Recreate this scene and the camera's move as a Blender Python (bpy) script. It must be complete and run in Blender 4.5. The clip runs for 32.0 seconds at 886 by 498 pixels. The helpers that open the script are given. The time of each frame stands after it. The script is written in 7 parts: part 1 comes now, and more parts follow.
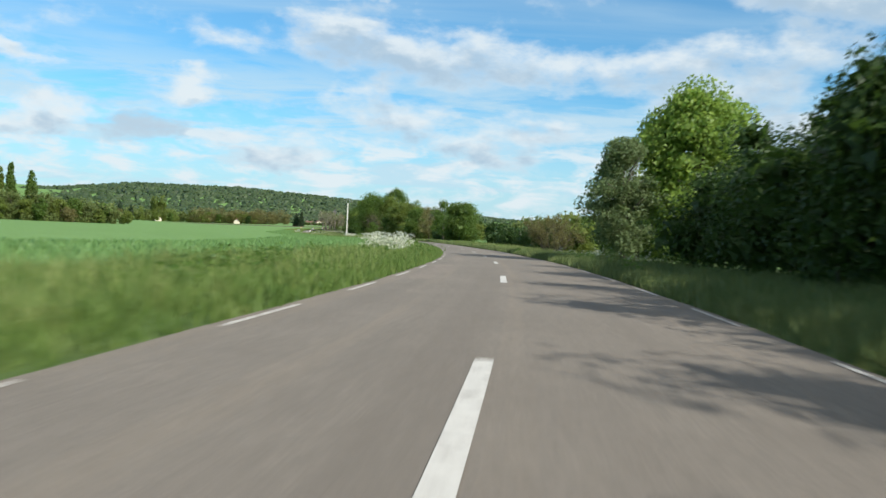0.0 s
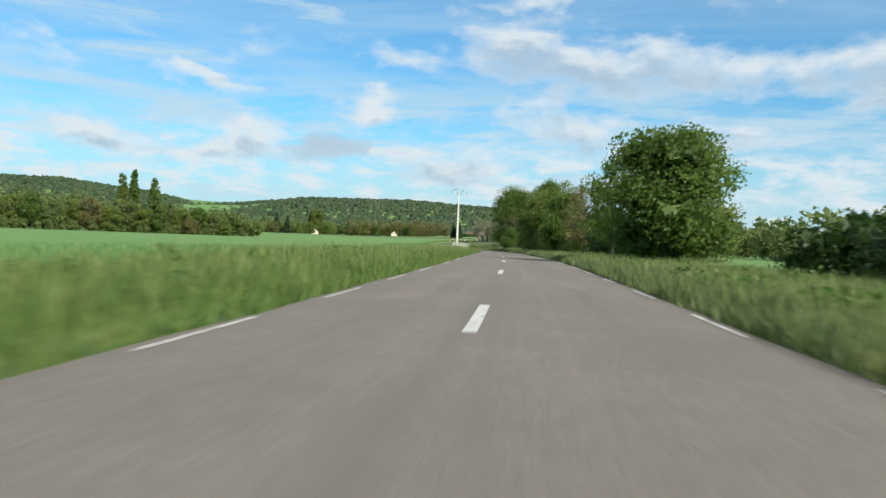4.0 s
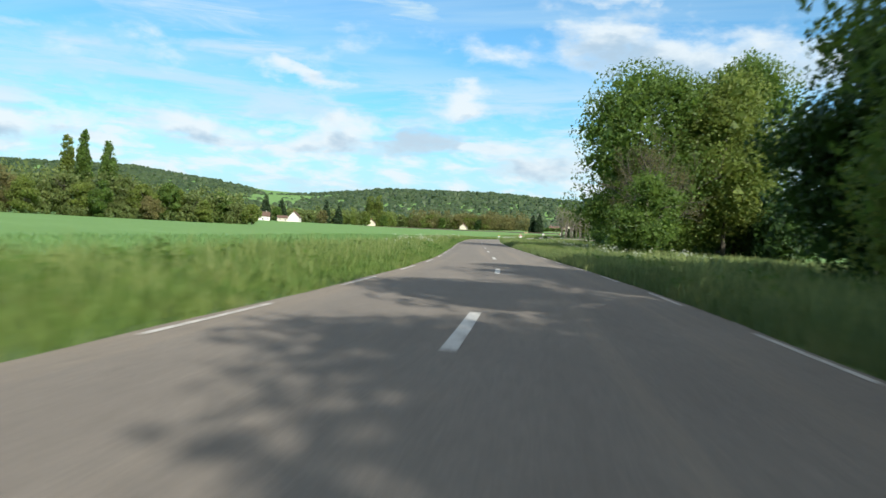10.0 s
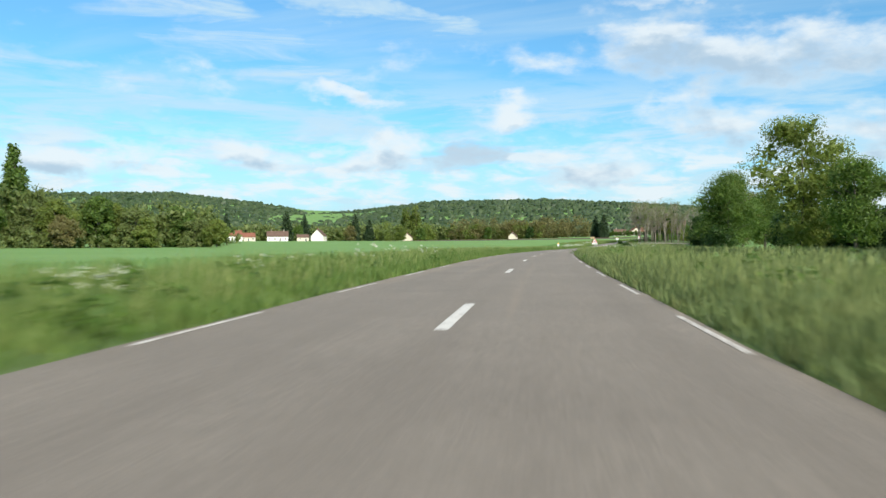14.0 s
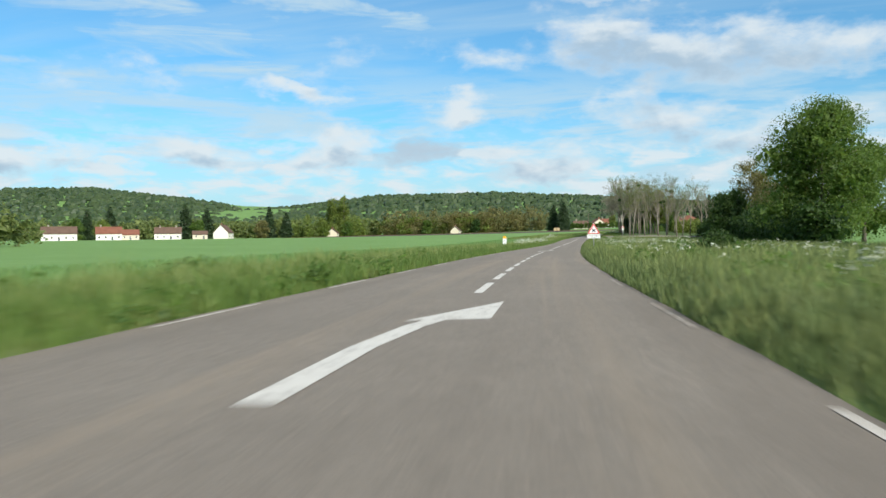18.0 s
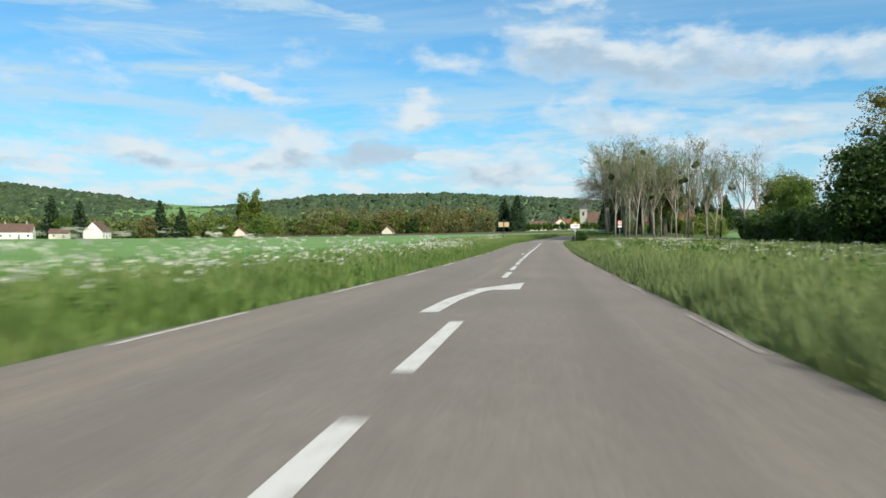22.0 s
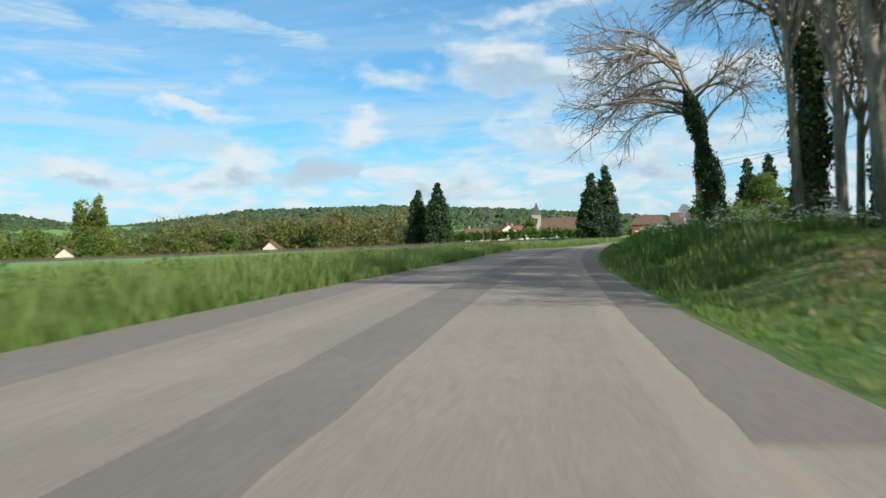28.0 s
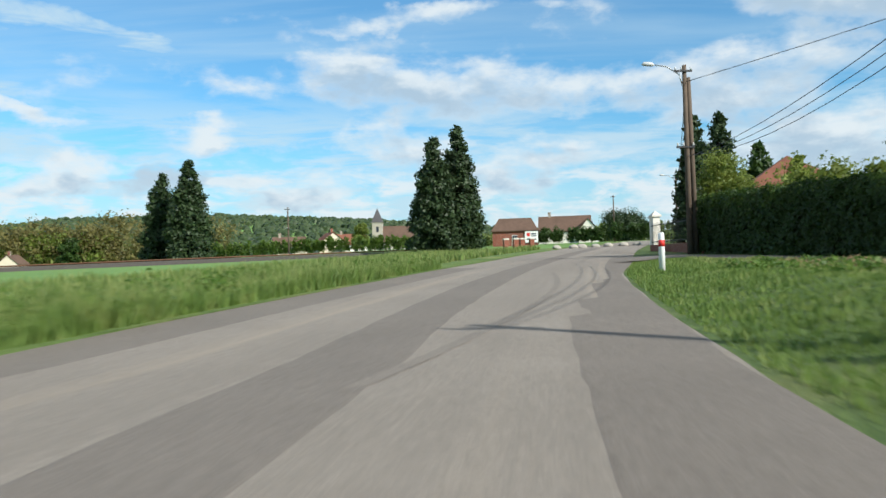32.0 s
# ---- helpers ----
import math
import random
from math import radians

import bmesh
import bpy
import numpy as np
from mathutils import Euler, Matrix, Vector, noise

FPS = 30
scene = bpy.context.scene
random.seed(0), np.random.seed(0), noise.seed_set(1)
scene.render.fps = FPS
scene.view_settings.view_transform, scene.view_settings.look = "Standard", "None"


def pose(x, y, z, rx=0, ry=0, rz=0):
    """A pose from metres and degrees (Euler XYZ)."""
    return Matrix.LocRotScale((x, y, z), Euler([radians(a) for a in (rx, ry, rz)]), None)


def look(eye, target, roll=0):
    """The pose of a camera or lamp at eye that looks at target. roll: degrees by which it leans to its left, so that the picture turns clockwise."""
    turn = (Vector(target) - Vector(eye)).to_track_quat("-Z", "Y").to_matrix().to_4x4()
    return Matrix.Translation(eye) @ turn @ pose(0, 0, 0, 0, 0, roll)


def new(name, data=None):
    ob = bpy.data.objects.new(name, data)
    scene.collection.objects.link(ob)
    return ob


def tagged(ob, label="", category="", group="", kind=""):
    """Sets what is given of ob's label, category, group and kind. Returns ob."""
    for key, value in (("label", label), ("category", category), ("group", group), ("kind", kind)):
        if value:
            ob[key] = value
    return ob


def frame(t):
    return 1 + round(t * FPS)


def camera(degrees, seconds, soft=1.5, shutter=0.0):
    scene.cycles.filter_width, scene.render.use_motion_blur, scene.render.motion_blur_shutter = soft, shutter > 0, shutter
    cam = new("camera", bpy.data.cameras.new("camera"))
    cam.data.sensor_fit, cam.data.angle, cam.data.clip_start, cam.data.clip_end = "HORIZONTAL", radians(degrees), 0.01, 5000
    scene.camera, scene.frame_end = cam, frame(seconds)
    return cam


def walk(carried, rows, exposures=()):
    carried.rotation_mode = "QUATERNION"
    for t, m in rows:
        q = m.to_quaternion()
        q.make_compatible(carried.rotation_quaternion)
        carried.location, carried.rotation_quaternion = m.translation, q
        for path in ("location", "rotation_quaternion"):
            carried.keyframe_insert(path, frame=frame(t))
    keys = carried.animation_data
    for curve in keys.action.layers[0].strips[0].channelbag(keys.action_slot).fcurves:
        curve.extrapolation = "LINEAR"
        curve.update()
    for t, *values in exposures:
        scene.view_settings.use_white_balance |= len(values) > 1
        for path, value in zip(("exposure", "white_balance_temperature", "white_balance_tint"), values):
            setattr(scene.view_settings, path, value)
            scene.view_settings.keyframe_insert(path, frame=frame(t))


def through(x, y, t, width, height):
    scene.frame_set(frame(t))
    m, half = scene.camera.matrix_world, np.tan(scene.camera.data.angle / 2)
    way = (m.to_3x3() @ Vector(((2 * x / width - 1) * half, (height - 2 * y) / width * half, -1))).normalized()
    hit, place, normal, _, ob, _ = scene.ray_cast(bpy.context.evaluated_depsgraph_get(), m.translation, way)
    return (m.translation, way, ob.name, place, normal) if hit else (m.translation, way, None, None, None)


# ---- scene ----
import colorsys
import functools

# the camera and its drive along the road
cam = camera(59.0, 32.0, soft=1.5, shutter=0.35)
walk(cam, [
    (0.0, pose(0.00, 0.00, 0.815, 88.70, -2.71, -0.77)),
    (0.5, pose(1.31, 10.74, 0.707, 88.65, -2.63, 0.82)),
    (1.0, pose(2.32, 21.51, 0.599, 88.52, -2.72, 2.65)),
    (1.5, pose(3.00, 32.30, 0.476, 88.39, -2.89, 4.30)),
    (2.0, pose(3.37, 43.10, 0.346, 88.47, -2.97, 5.94)),
    (2.5, pose(3.44, 53.90, 0.233, 88.63, -3.12, 7.56)),
    (3.0, pose(3.19, 64.69, 0.146, 88.74, -3.21, 9.24)),
    (3.5, pose(2.64, 75.47, 0.062, 88.89, -2.89, 10.73)),
    (4.0, pose(1.83, 86.22, 0.019, 89.08, -2.26, 12.02)),
    (4.5, pose(0.79, 96.96, -0.024, 89.13, -1.90, 13.13)),
    (5.0, pose(-0.42, 107.69, -0.083, 89.07, -1.84, 13.83)),
    (5.5, pose(-1.77, 118.43, -0.148, 88.81, -1.97, 14.50)),
    (6.0, pose(-3.23, 129.19, -0.243, 88.54, -2.21, 15.04)),
    (6.5, pose(-4.78, 139.96, -0.378, 88.40, -2.42, 15.36)),
    (7.0, pose(-6.36, 150.76, -0.513, 88.46, -2.66, 15.29)),
    (7.5, pose(-7.96, 161.60, -0.644, 88.60, -2.51, 15.54)),
    (8.0, pose(-9.61, 172.49, -0.777, 88.62, -2.65, 15.75)),
    (8.5, pose(-11.33, 183.41, -0.917, 88.51, -3.37, 16.14)),
    (9.0, pose(-13.12, 194.39, -1.059, 88.39, -3.53, 16.54)),
    (9.5, pose(-15.02, 205.38, -1.207, 88.34, -3.51, 17.20)),
    (10.0, pose(-17.11, 216.36, -1.359, 88.48, -3.13, 18.49)),
    (10.5, pose(-19.47, 227.31, -1.498, 88.61, -2.98, 19.95)),
    (11.0, pose(-22.09, 238.21, -1.615, 88.74, -2.31, 21.26)),
    (11.5, pose(-24.96, 249.07, -1.727, 88.77, -1.91, 22.31)),
    (12.0, pose(-27.99, 259.91, -1.808, 88.96, -1.41, 23.01)),
    (12.5, pose(-31.12, 270.72, -1.889, 89.11, -1.19, 23.19)),
    (13.0, pose(-34.27, 281.50, -1.936, 89.26, -0.54, 23.28)),
    (13.5, pose(-37.39, 292.26, -1.981, 89.28, 0.19, 22.90)),
    (14.0, pose(-40.43, 303.03, -2.017, 89.33, 0.06, 22.40)),
    (14.5, pose(-43.38, 313.81, -2.048, 89.29, 0.12, 21.98)),
    (15.0, pose(-46.24, 324.58, -2.087, 89.33, 0.27, 21.51)),
    (15.5, pose(-49.00, 335.36, -2.136, 89.28, 0.51, 21.00)),
    (16.0, pose(-51.66, 346.15, -2.193, 89.19, 0.77, 20.49)),
    (16.5, pose(-54.22, 356.93, -2.282, 89.08, 1.02, 20.02)),
    (17.0, pose(-56.69, 367.70, -2.371, 88.99, 1.13, 19.66)),
    (17.5, pose(-59.09, 378.43, -2.475, 88.97, 0.87, 19.32)),
    (18.0, pose(-61.40, 389.09, -2.580, 89.03, 0.68, 18.87)),
    (18.5, pose(-63.59, 399.69, -2.669, 89.10, 0.75, 18.34)),
    (19.0, pose(-65.68, 410.26, -2.751, 89.17, 0.87, 17.81)),
    (19.5, pose(-67.66, 420.81, -2.830, 89.21, 0.85, 17.11)),
    (20.0, pose(-69.49, 431.35, -2.903, 89.27, 1.01, 16.37)),
    (20.5, pose(-71.22, 441.84, -2.975, 89.22, 0.86, 16.16)),
    (21.0, pose(-72.90, 452.23, -3.042, 89.14, 0.59, 16.01)),
    (21.5, pose(-74.54, 462.59, -3.110, 89.17, 0.31, 15.80)),
    (22.0, pose(-76.14, 472.98, -3.161, 89.24, 0.20, 15.56)),
    (22.5, pose(-77.69, 483.32, -3.203, 89.43, -0.05, 15.38)),
    (23.0, pose(-79.20, 493.51, -3.234, 89.44, -0.27, 15.33)),
    (23.5, pose(-80.66, 503.55, -3.230, 89.57, 0.23, 15.07)),
    (24.0, pose(-82.04, 513.41, -3.226, 89.61, 0.36, 14.72)),
    (24.5, pose(-83.35, 523.09, -3.202, 89.69, 0.37, 14.42)),
    (25.0, pose(-84.58, 532.60, -3.171, 89.80, 0.47, 14.22)),
    (25.5, pose(-85.76, 541.91, -3.139, 89.87, 0.76, 13.97)),
    (26.0, pose(-86.89, 551.00, -3.091, 89.89, 1.27, 13.94)),
    (26.5, pose(-87.95, 559.87, -3.045, 89.91, 1.75, 13.51)),
    (27.0, pose(-88.92, 568.54, -2.988, 89.96, 2.10, 12.88)),
    (27.5, pose(-89.76, 577.01, -2.909, 90.11, 2.01, 12.25)),
    (28.0, pose(-90.51, 585.30, -2.833, 90.30, 1.54, 11.76)),
    (28.5, pose(-91.15, 593.44, -2.739, 90.43, 1.67, 11.00)),
    (29.0, pose(-91.66, 601.46, -2.614, 90.50, 1.83, 9.98)),
    (29.5, pose(-92.02, 609.36, -2.490, 90.58, 2.25, 8.91)),
    (30.0, pose(-92.22, 617.16, -2.361, 90.64, 2.38, 7.64)),
    (30.5, pose(-92.21, 624.88, -2.207, 90.80, 2.10, 5.94)),
    (31.0, pose(-91.97, 632.56, -2.053, 90.83, 2.06, 4.05)),
    (31.5, pose(-91.47, 640.19, -1.900, 90.82, 1.66, 2.29)),
    (32.0, pose(-90.78, 647.79, -1.895, 90.81, 1.77, 0.97)),
], exposures=[(0.0, 0.32), (2.0, 0.30), (4.0, 0.25), (7.0, 0.30), (9.0, 0.42), (10.0, 0.44), (12.0, 0.32), (14.0, 0.40), (17.0, 0.25), (23.0, 0.26), (28.0, 0.28), (30.0, 0.38), (31.0, 0.45), (32.0, 0.33)])

# ---- light ----
SUN_AZ, SUN_EL = radians(130.0), radians(33.0)
world = bpy.data.worlds.new("sky")
scene.world = world
world.use_nodes = True
wn, wl = world.node_tree.nodes, world.node_tree.links
wn.clear()


def wnode(kind, **sets):
    n = wn.new(kind)
    for key, value in sets.items():
        if key in n.inputs:
            n.inputs[key].default_value = value
    return n


def wmath(op, a, b=None, c=None, clamp=False):
    n = wn.new("ShaderNodeMath")
    n.operation, n.use_clamp = op, clamp
    for i, v in enumerate((a, b, c)):
        if v is None:
            continue
        if isinstance(v, (int, float)):
            n.inputs[i].default_value = v
        else:
            wl.new(v, n.inputs[i])
    return n.outputs[0]


sky = wn.new("ShaderNodeTexSky")
sky.sky_type, sky.sun_disc = "NISHITA", False
sky.sun_elevation, sky.sun_rotation = SUN_EL, SUN_AZ
sky.air_density, sky.dust_density, sky.ozone_density = 1.0, 0.6, 2.0
coord = wn.new("ShaderNodeTexCoord")
sep = wn.new("ShaderNodeSeparateXYZ")
wl.new(coord.outputs["Generated"], sep.inputs[0])
SX, SY, SZ = sep.outputs
azimuth = wmath("ARCTAN2", wmath("MULTIPLY", SX, -1.0), SY)          # to the left of +y
elevation = wmath("ARCSINE", SZ)
up = wmath("MAXIMUM", wmath("ADD", SZ, 0.06), 0.02)
plane = wn.new("ShaderNodeCombineXYZ")                                # a flat layer of cloud seen from below
wl.new(wmath("DIVIDE", SX, up), plane.inputs[0])
wl.new(wmath("DIVIDE", SY, up), plane.inputs[1])
dome = wn.new("ShaderNodeCombineXYZ")
wl.new(azimuth, dome.inputs[0])
wl.new(wmath("MULTIPLY", elevation, 1.9), dome.inputs[1])


def wnoise(vec, scale, detail, rough, dist, off):
    n = wnode("ShaderNodeTexNoise", Scale=scale, Detail=detail, Roughness=rough, Distortion=dist)
    add = wn.new("ShaderNodeVectorMath")
    add.operation = "ADD"
    wl.new(vec, add.inputs[0])
    add.inputs[1].default_value = off
    wl.new(add.outputs[0], n.inputs["Vector"])
    return n.outputs["Fac"]


def ramp(v, lo, hi):
    n = wn.new("ShaderNodeMapRange")
    n.interpolation_type = "SMOOTHSTEP"
    wl.new(v, n.inputs["Value"])
    n.inputs["From Min"].default_value, n.inputs["From Max"].default_value = lo, hi
    return n.outputs["Result"]


# the edges of the banks wander with the turbulence
azimuth_w = wmath("ADD", azimuth, wmath("MULTIPLY", wmath("SUBTRACT", wnoise(dome.outputs[0], 5.5, 5.0, 0.55, 0.0, (9.1, 2.2, 0.0)), 0.5), radians(17)))
elevation_w = wmath("ADD", elevation, wmath("MULTIPLY", wmath("SUBTRACT", wnoise(dome.outputs[0], 7.0, 5.0, 0.55, 0.0, (1.7, 8.4, 0.0)), 0.5), radians(6)))


def bank(az, el, wide, high, lean=0.0, shift=0.0):
    """How near a direction is to the middle of one bank of cloud; degrees."""
    a = wmath("SUBTRACT", azimuth_w, radians(az))
    e = wmath("SUBTRACT", elevation_w, radians(el - shift))
    e = wmath("SUBTRACT", e, wmath("MULTIPLY", a, lean))
    a = wmath("DIVIDE", a, radians(wide))
    e = wmath("DIVIDE", e, radians(high))
    r = wmath("ADD", wmath("MULTIPLY", a, a), wmath("MULTIPLY", e, e))
    return wmath("SUBTRACT", 1.0, r, clamp=True)


wisp = wn.new("ShaderNodeMapping")
wl.new(plane.outputs[0], wisp.inputs[0])
wisp.inputs["Rotation"].default_value = (0, 0, radians(28))
wisp.inputs["Scale"].default_value = (0.22, 0.75, 1.0)
streak = wnoise(wisp.outputs[0], 1.5, 7.0, 0.55, 0.5, (0.4, 2.2, 0.0))
# banks of cumulus: bearing to the left, height, half width, half height, slope
BANKS = [(3, 12.6, 17, 3.0, 0.04), (-21, 11.6, 13, 3.6, 0.0), (4.6, 8.3, 6.0, 3.0, 0.0), (19.9, 6.2, 3.2, 1.4, -0.15), (-6, 6.8, 8, 2.2, 0.0), (-24, 6.4, 12, 3.4, 0.0), (-28, 17.5, 14, 4, 0.1),
         (26, 6.2, 5, 1.8, 0.0), (31, 10.2, 5, 0.9, 0.0), (18.0, 9.5, 5, 1.0, 0.0), (12, 5.4, 6, 1.8, 0.0), (38, 5.8, 9, 1.8, 0.0), (50, 5.5, 9, 1.8, 0.0), (2, 17.5, 9, 1.2, 0.0)]


def heaps(shift):
    """Thickness of the cumulus, looked up a little higher by shift degrees."""
    heap = None
    for b in BANKS:
        v = bank(*b, shift)
        heap = v if heap is None else wmath("MAXIMUM", heap, v)
    heap = wmath("POWER", heap, 0.85)
    lift = radians(shift) * 1.9
    billow = wnoise(dome.outputs[0], 8.0, 10.0, 0.54, 0.15, (3.1, 0.7 + lift, 0.0))
    puff = wnoise(dome.outputs[0], 21.0, 7.0, 0.58, 0.2, (1.1, 4.7 + lift, 0.0))
    v = wmath("ADD", wmath("MULTIPLY", heap, 0.42), wmath("MULTIPLY", billow, 1.40))
    return wmath("ADD", v, wmath("MULTIPLY", wmath("SUBTRACT", puff, 0.5), 0.55))


body, above = heaps(0.0), heaps(1.3)
cumulus = wmath("MULTIPLY", ramp(body, 0.76, 1.20), 0.93)
cirrus = wmath("MULTIPLY", ramp(streak, 0.38, 0.84), 0.72)
feather = wn.new("ShaderNodeMapping")                                           # combed white streaks high on the left
wl.new(dome.outputs[0], feather.inputs[0])
feather.inputs["Rotation"].default_value = (0, 0, radians(-24))
feather.inputs["Scale"].default_value = (2.0, 9.0, 1.0)
comb = ramp(wnoise(feather.outputs[0], 2.4, 9.0, 0.6, 0.6, (2.3, 0.2, 0.0)), 0.30, 0.68)
for b in ((36, 13.4, 12, 3.4, 0.24), (50, 10.5, 14, 3.0, 0.1), (25, 15.6, 9, 1.6, 0.2)):
    cirrus = wmath("MAXIMUM", cirrus, wmath("MULTIPLY", wmath("MULTIPLY", ramp(bank(*b), 0.0, 0.75), comb), 0.92))
low = wmath("MULTIPLY", ramp(elevation, radians(11.0), radians(0.5)), 0.74)     # pale haze over the horizon
sheet = wn.new("ShaderNodeMapping")
wl.new(dome.outputs[0], sheet.inputs[0])
sheet.inputs["Scale"].default_value = (2.4, 8.0, 1.0)
layer = wmath("MULTIPLY", ramp(wnoise(sheet.outputs[0], 2.2, 9.0, 0.62, 0.4, (5.3, 1.9, 0.0)), 0.34, 0.62), ramp(elevation, radians(14.0), radians(8.0)))
layer = wmath("MULTIPLY", layer, 0.86)
crumb = wn.new("ShaderNodeMapping")                                             # small broken puffs low over the hills
wl.new(dome.outputs[0], crumb.inputs[0])
crumb.inputs["Scale"].default_value = (1.0, 1.7, 1.0)
crumbs = ramp(wnoise(crumb.outputs[0], 15.0, 8.0, 0.6, 0.3, (7.7, 3.3, 0.0)), 0.42, 0.64)
crumbs = wmath("MULTIPLY", crumbs, ramp(elevation, radians(9.0), radians(5.0)))
cumulus = wmath("MAXIMUM", cumulus, wmath("MULTIPLY", crumbs, 0.9))
overhead = wmath("MULTIPLY", ramp(elevation, radians(24.0), radians(46.0)), 0.88)       # an unseen high veil, added so that the fill light is less blue
veil = wmath("MAXIMUM", wmath("MAXIMUM", cirrus, low), wmath("MAXIMUM", layer, 0.10))
shade = wmath("MULTIPLY", ramp(above, 0.80, 1.18), ramp(body, 0.82, 1.18))
grey = wmath("MULTIPLY", ramp(bank(20.0, 6.1, 3.6, 1.7, -0.15), 0.1, 0.6), 0.85)        # one small cloud in the shade of the others
shade = wmath("MAXIMUM", shade, grey)


def wmix(f, a, b):
    n = wn.new("ShaderNodeMix")
    n.data_type = "RGBA"
    wl.new(f, n.inputs["Factor"])
    for sock, v in ((n.inputs[6], a), (n.inputs[7], b)):
        if isinstance(v, tuple):
            sock.default_value = (*v, 1)
        else:
            wl.new(v, sock)
    return n.outputs[2]


tone = wmix(shade, (6.3, 6.95, 7.3), (3.6, 4.75, 5.8))
tint = wn.new("ShaderNodeMix")
tint.data_type, tint.blend_type = "RGBA", "MULTIPLY"
tint.inputs["Factor"].default_value = 1.0
wl.new(sky.outputs[0], tint.inputs[6])
tint.inputs[7].default_value = (0.46, 1.05, 1.29, 1)
clear = wmix(overhead, wmix(veil, tint.outputs[2], (4.55, 6.05, 7.0)), (4.4, 4.6, 4.8))
over = wmix(cumulus, clear, tone)
back = wn.new("ShaderNodeBackground")
wl.new(over, back.inputs["Color"])
back.inputs["Strength"].default_value = 0.10
wout = wn.new("ShaderNodeOutputWorld")
wl.new(back.outputs[0], wout.inputs["Surface"])

sun = new("sun", bpy.data.lights.new("sun", "SUN"))
sun.data.energy, sun.data.angle, sun.data.color = 5.0, radians(0.5), (1.0, 0.96, 0.88)
sun_from = Vector((math.sin(SUN_AZ) * math.cos(SUN_EL), math.cos(SUN_AZ) * math.cos(SUN_EL), math.sin(SUN_EL)))
sun.matrix_world = look(sun_from * 50, (0, 0, 0))

# ---- materials ----
class Paint:
    """A node material under construction."""

    def __init__(self, name, rough=0.8, metal=0.0):
        self.m = bpy.data.materials.new(name)
        self.m.use_nodes = True
        self.n, self.l = self.m.node_tree.nodes, self.m.node_tree.links
        self.b = self.n["Principled BSDF"]
        self.b.inputs["Roughness"].default_value = rough
        self.b.inputs["Metallic"].default_value = metal
        self.b.inputs["Specular IOR Level"].default_value = 0.3
        c = self.n.new("ShaderNodeTexCoord")
        self.pos = c.outputs["Object"]

    def stretch(self, sx, sy, sz):
        n = self.n.new("ShaderNodeMapping")
        self.l.new(self.pos, n.inputs[0])
        n.inputs["Scale"].default_value = (sx, sy, sz)
        return n.outputs[0]

    def noise(self, scale, detail=4.0, rough=0.55, vec=None, dist=0.0):
        n = self.n.new("ShaderNodeTexNoise")
        n.inputs["Scale"].default_value, n.inputs["Detail"].default_value = scale, detail
        n.inputs["Roughness"].default_value, n.inputs["Distortion"].default_value = rough, dist
        self.l.new(vec or self.pos, n.inputs["Vector"])
        return n.outputs["Fac"]

    def ramp(self, v, lo, hi, a=0.0, b=1.0):
        n = self.n.new("ShaderNodeMapRange")
        self.l.new(v, n.inputs["Value"])
        for key, val in zip(("From Min", "From Max", "To Min", "To Max"), (lo, hi, a, b)):
            n.inputs[key].default_value = val
        return n.outputs["Result"]

    def mix(self, f, a, b, blend="MIX"):
        n = self.n.new("ShaderNodeMix")
        n.data_type, n.blend_type = "RGBA", blend
        for sock, v in ((n.inputs[0], f), (n.inputs[6], a), (n.inputs[7], b)):
            if isinstance(v, tuple):
                sock.default_value = (*v, 1)
            elif isinstance(v, (int, float)):
                sock.default_value = v
            else:
                self.l.new(v, sock)
        return n.outputs[2]

    def island(self):
        n = self.n.new("ShaderNodeNewGeometry")
        return n.outputs["Random Per Island"]

    def each(self):
        n = self.n.new("ShaderNodeObjectInfo")
        return n.outputs["Random"]

    def colour(self, c):
        if isinstance(c, tuple):
            self.b.inputs["Base Color"].default_value = (*c, 1)
        else:
            self.l.new(c, self.b.inputs["Base Color"])
        return self

    def bump(self, v, strength=0.4, dist=0.02):
        n = self.n.new("ShaderNodeBump")
        n.inputs["Strength"].default_value, n.inputs["Distance"].default_value = strength, dist
        self.l.new(v, n.inputs["Height"])
        self.l.new(n.outputs[0], self.b.inputs["Normal"])
        return self

    def rough(self, v):
        self.l.new(v, self.b.inputs["Roughness"])
        return self

    def thin(self, amount, tint):
        """Lets light through leaves and blades."""
        t = self.n.new("ShaderNodeBsdfTranslucent")
        if isinstance(tint, tuple):
            t.inputs[0].default_value = (*tint, 1)
        else:
            self.l.new(tint, t.inputs[0])
        mixer = self.n.new("ShaderNodeMixShader")
        mixer.inputs[0].default_value = amount
        self.l.new(self.b.outputs[0], mixer.inputs[1])
        self.l.new(t.outputs[0], mixer.inputs[2])
        self.l.new(mixer.outputs[0], self.n["Material Output"].inputs["Surface"])
        return self


def plain(name, base, rough=0.7, metal=0.0, vary=0.18, scale=6.0, bump=0.15):
    p = Paint(name, rough, metal)
    dark = tuple(c * (1 - vary) for c in base)
    light = tuple(min(1, c * (1 + vary)) for c in base)
    f = p.noise(scale, 5)
    grime = p.ramp(p.noise(scale * 0.22, 4), 0.45, 0.75)
    p.colour(p.mix(grime, p.mix(f, dark, light), tuple(c * (1 - vary * 0.9) for c in base)))
    p.bump(p.noise(scale * 5, 4), bump, 0.01)
    return p.m


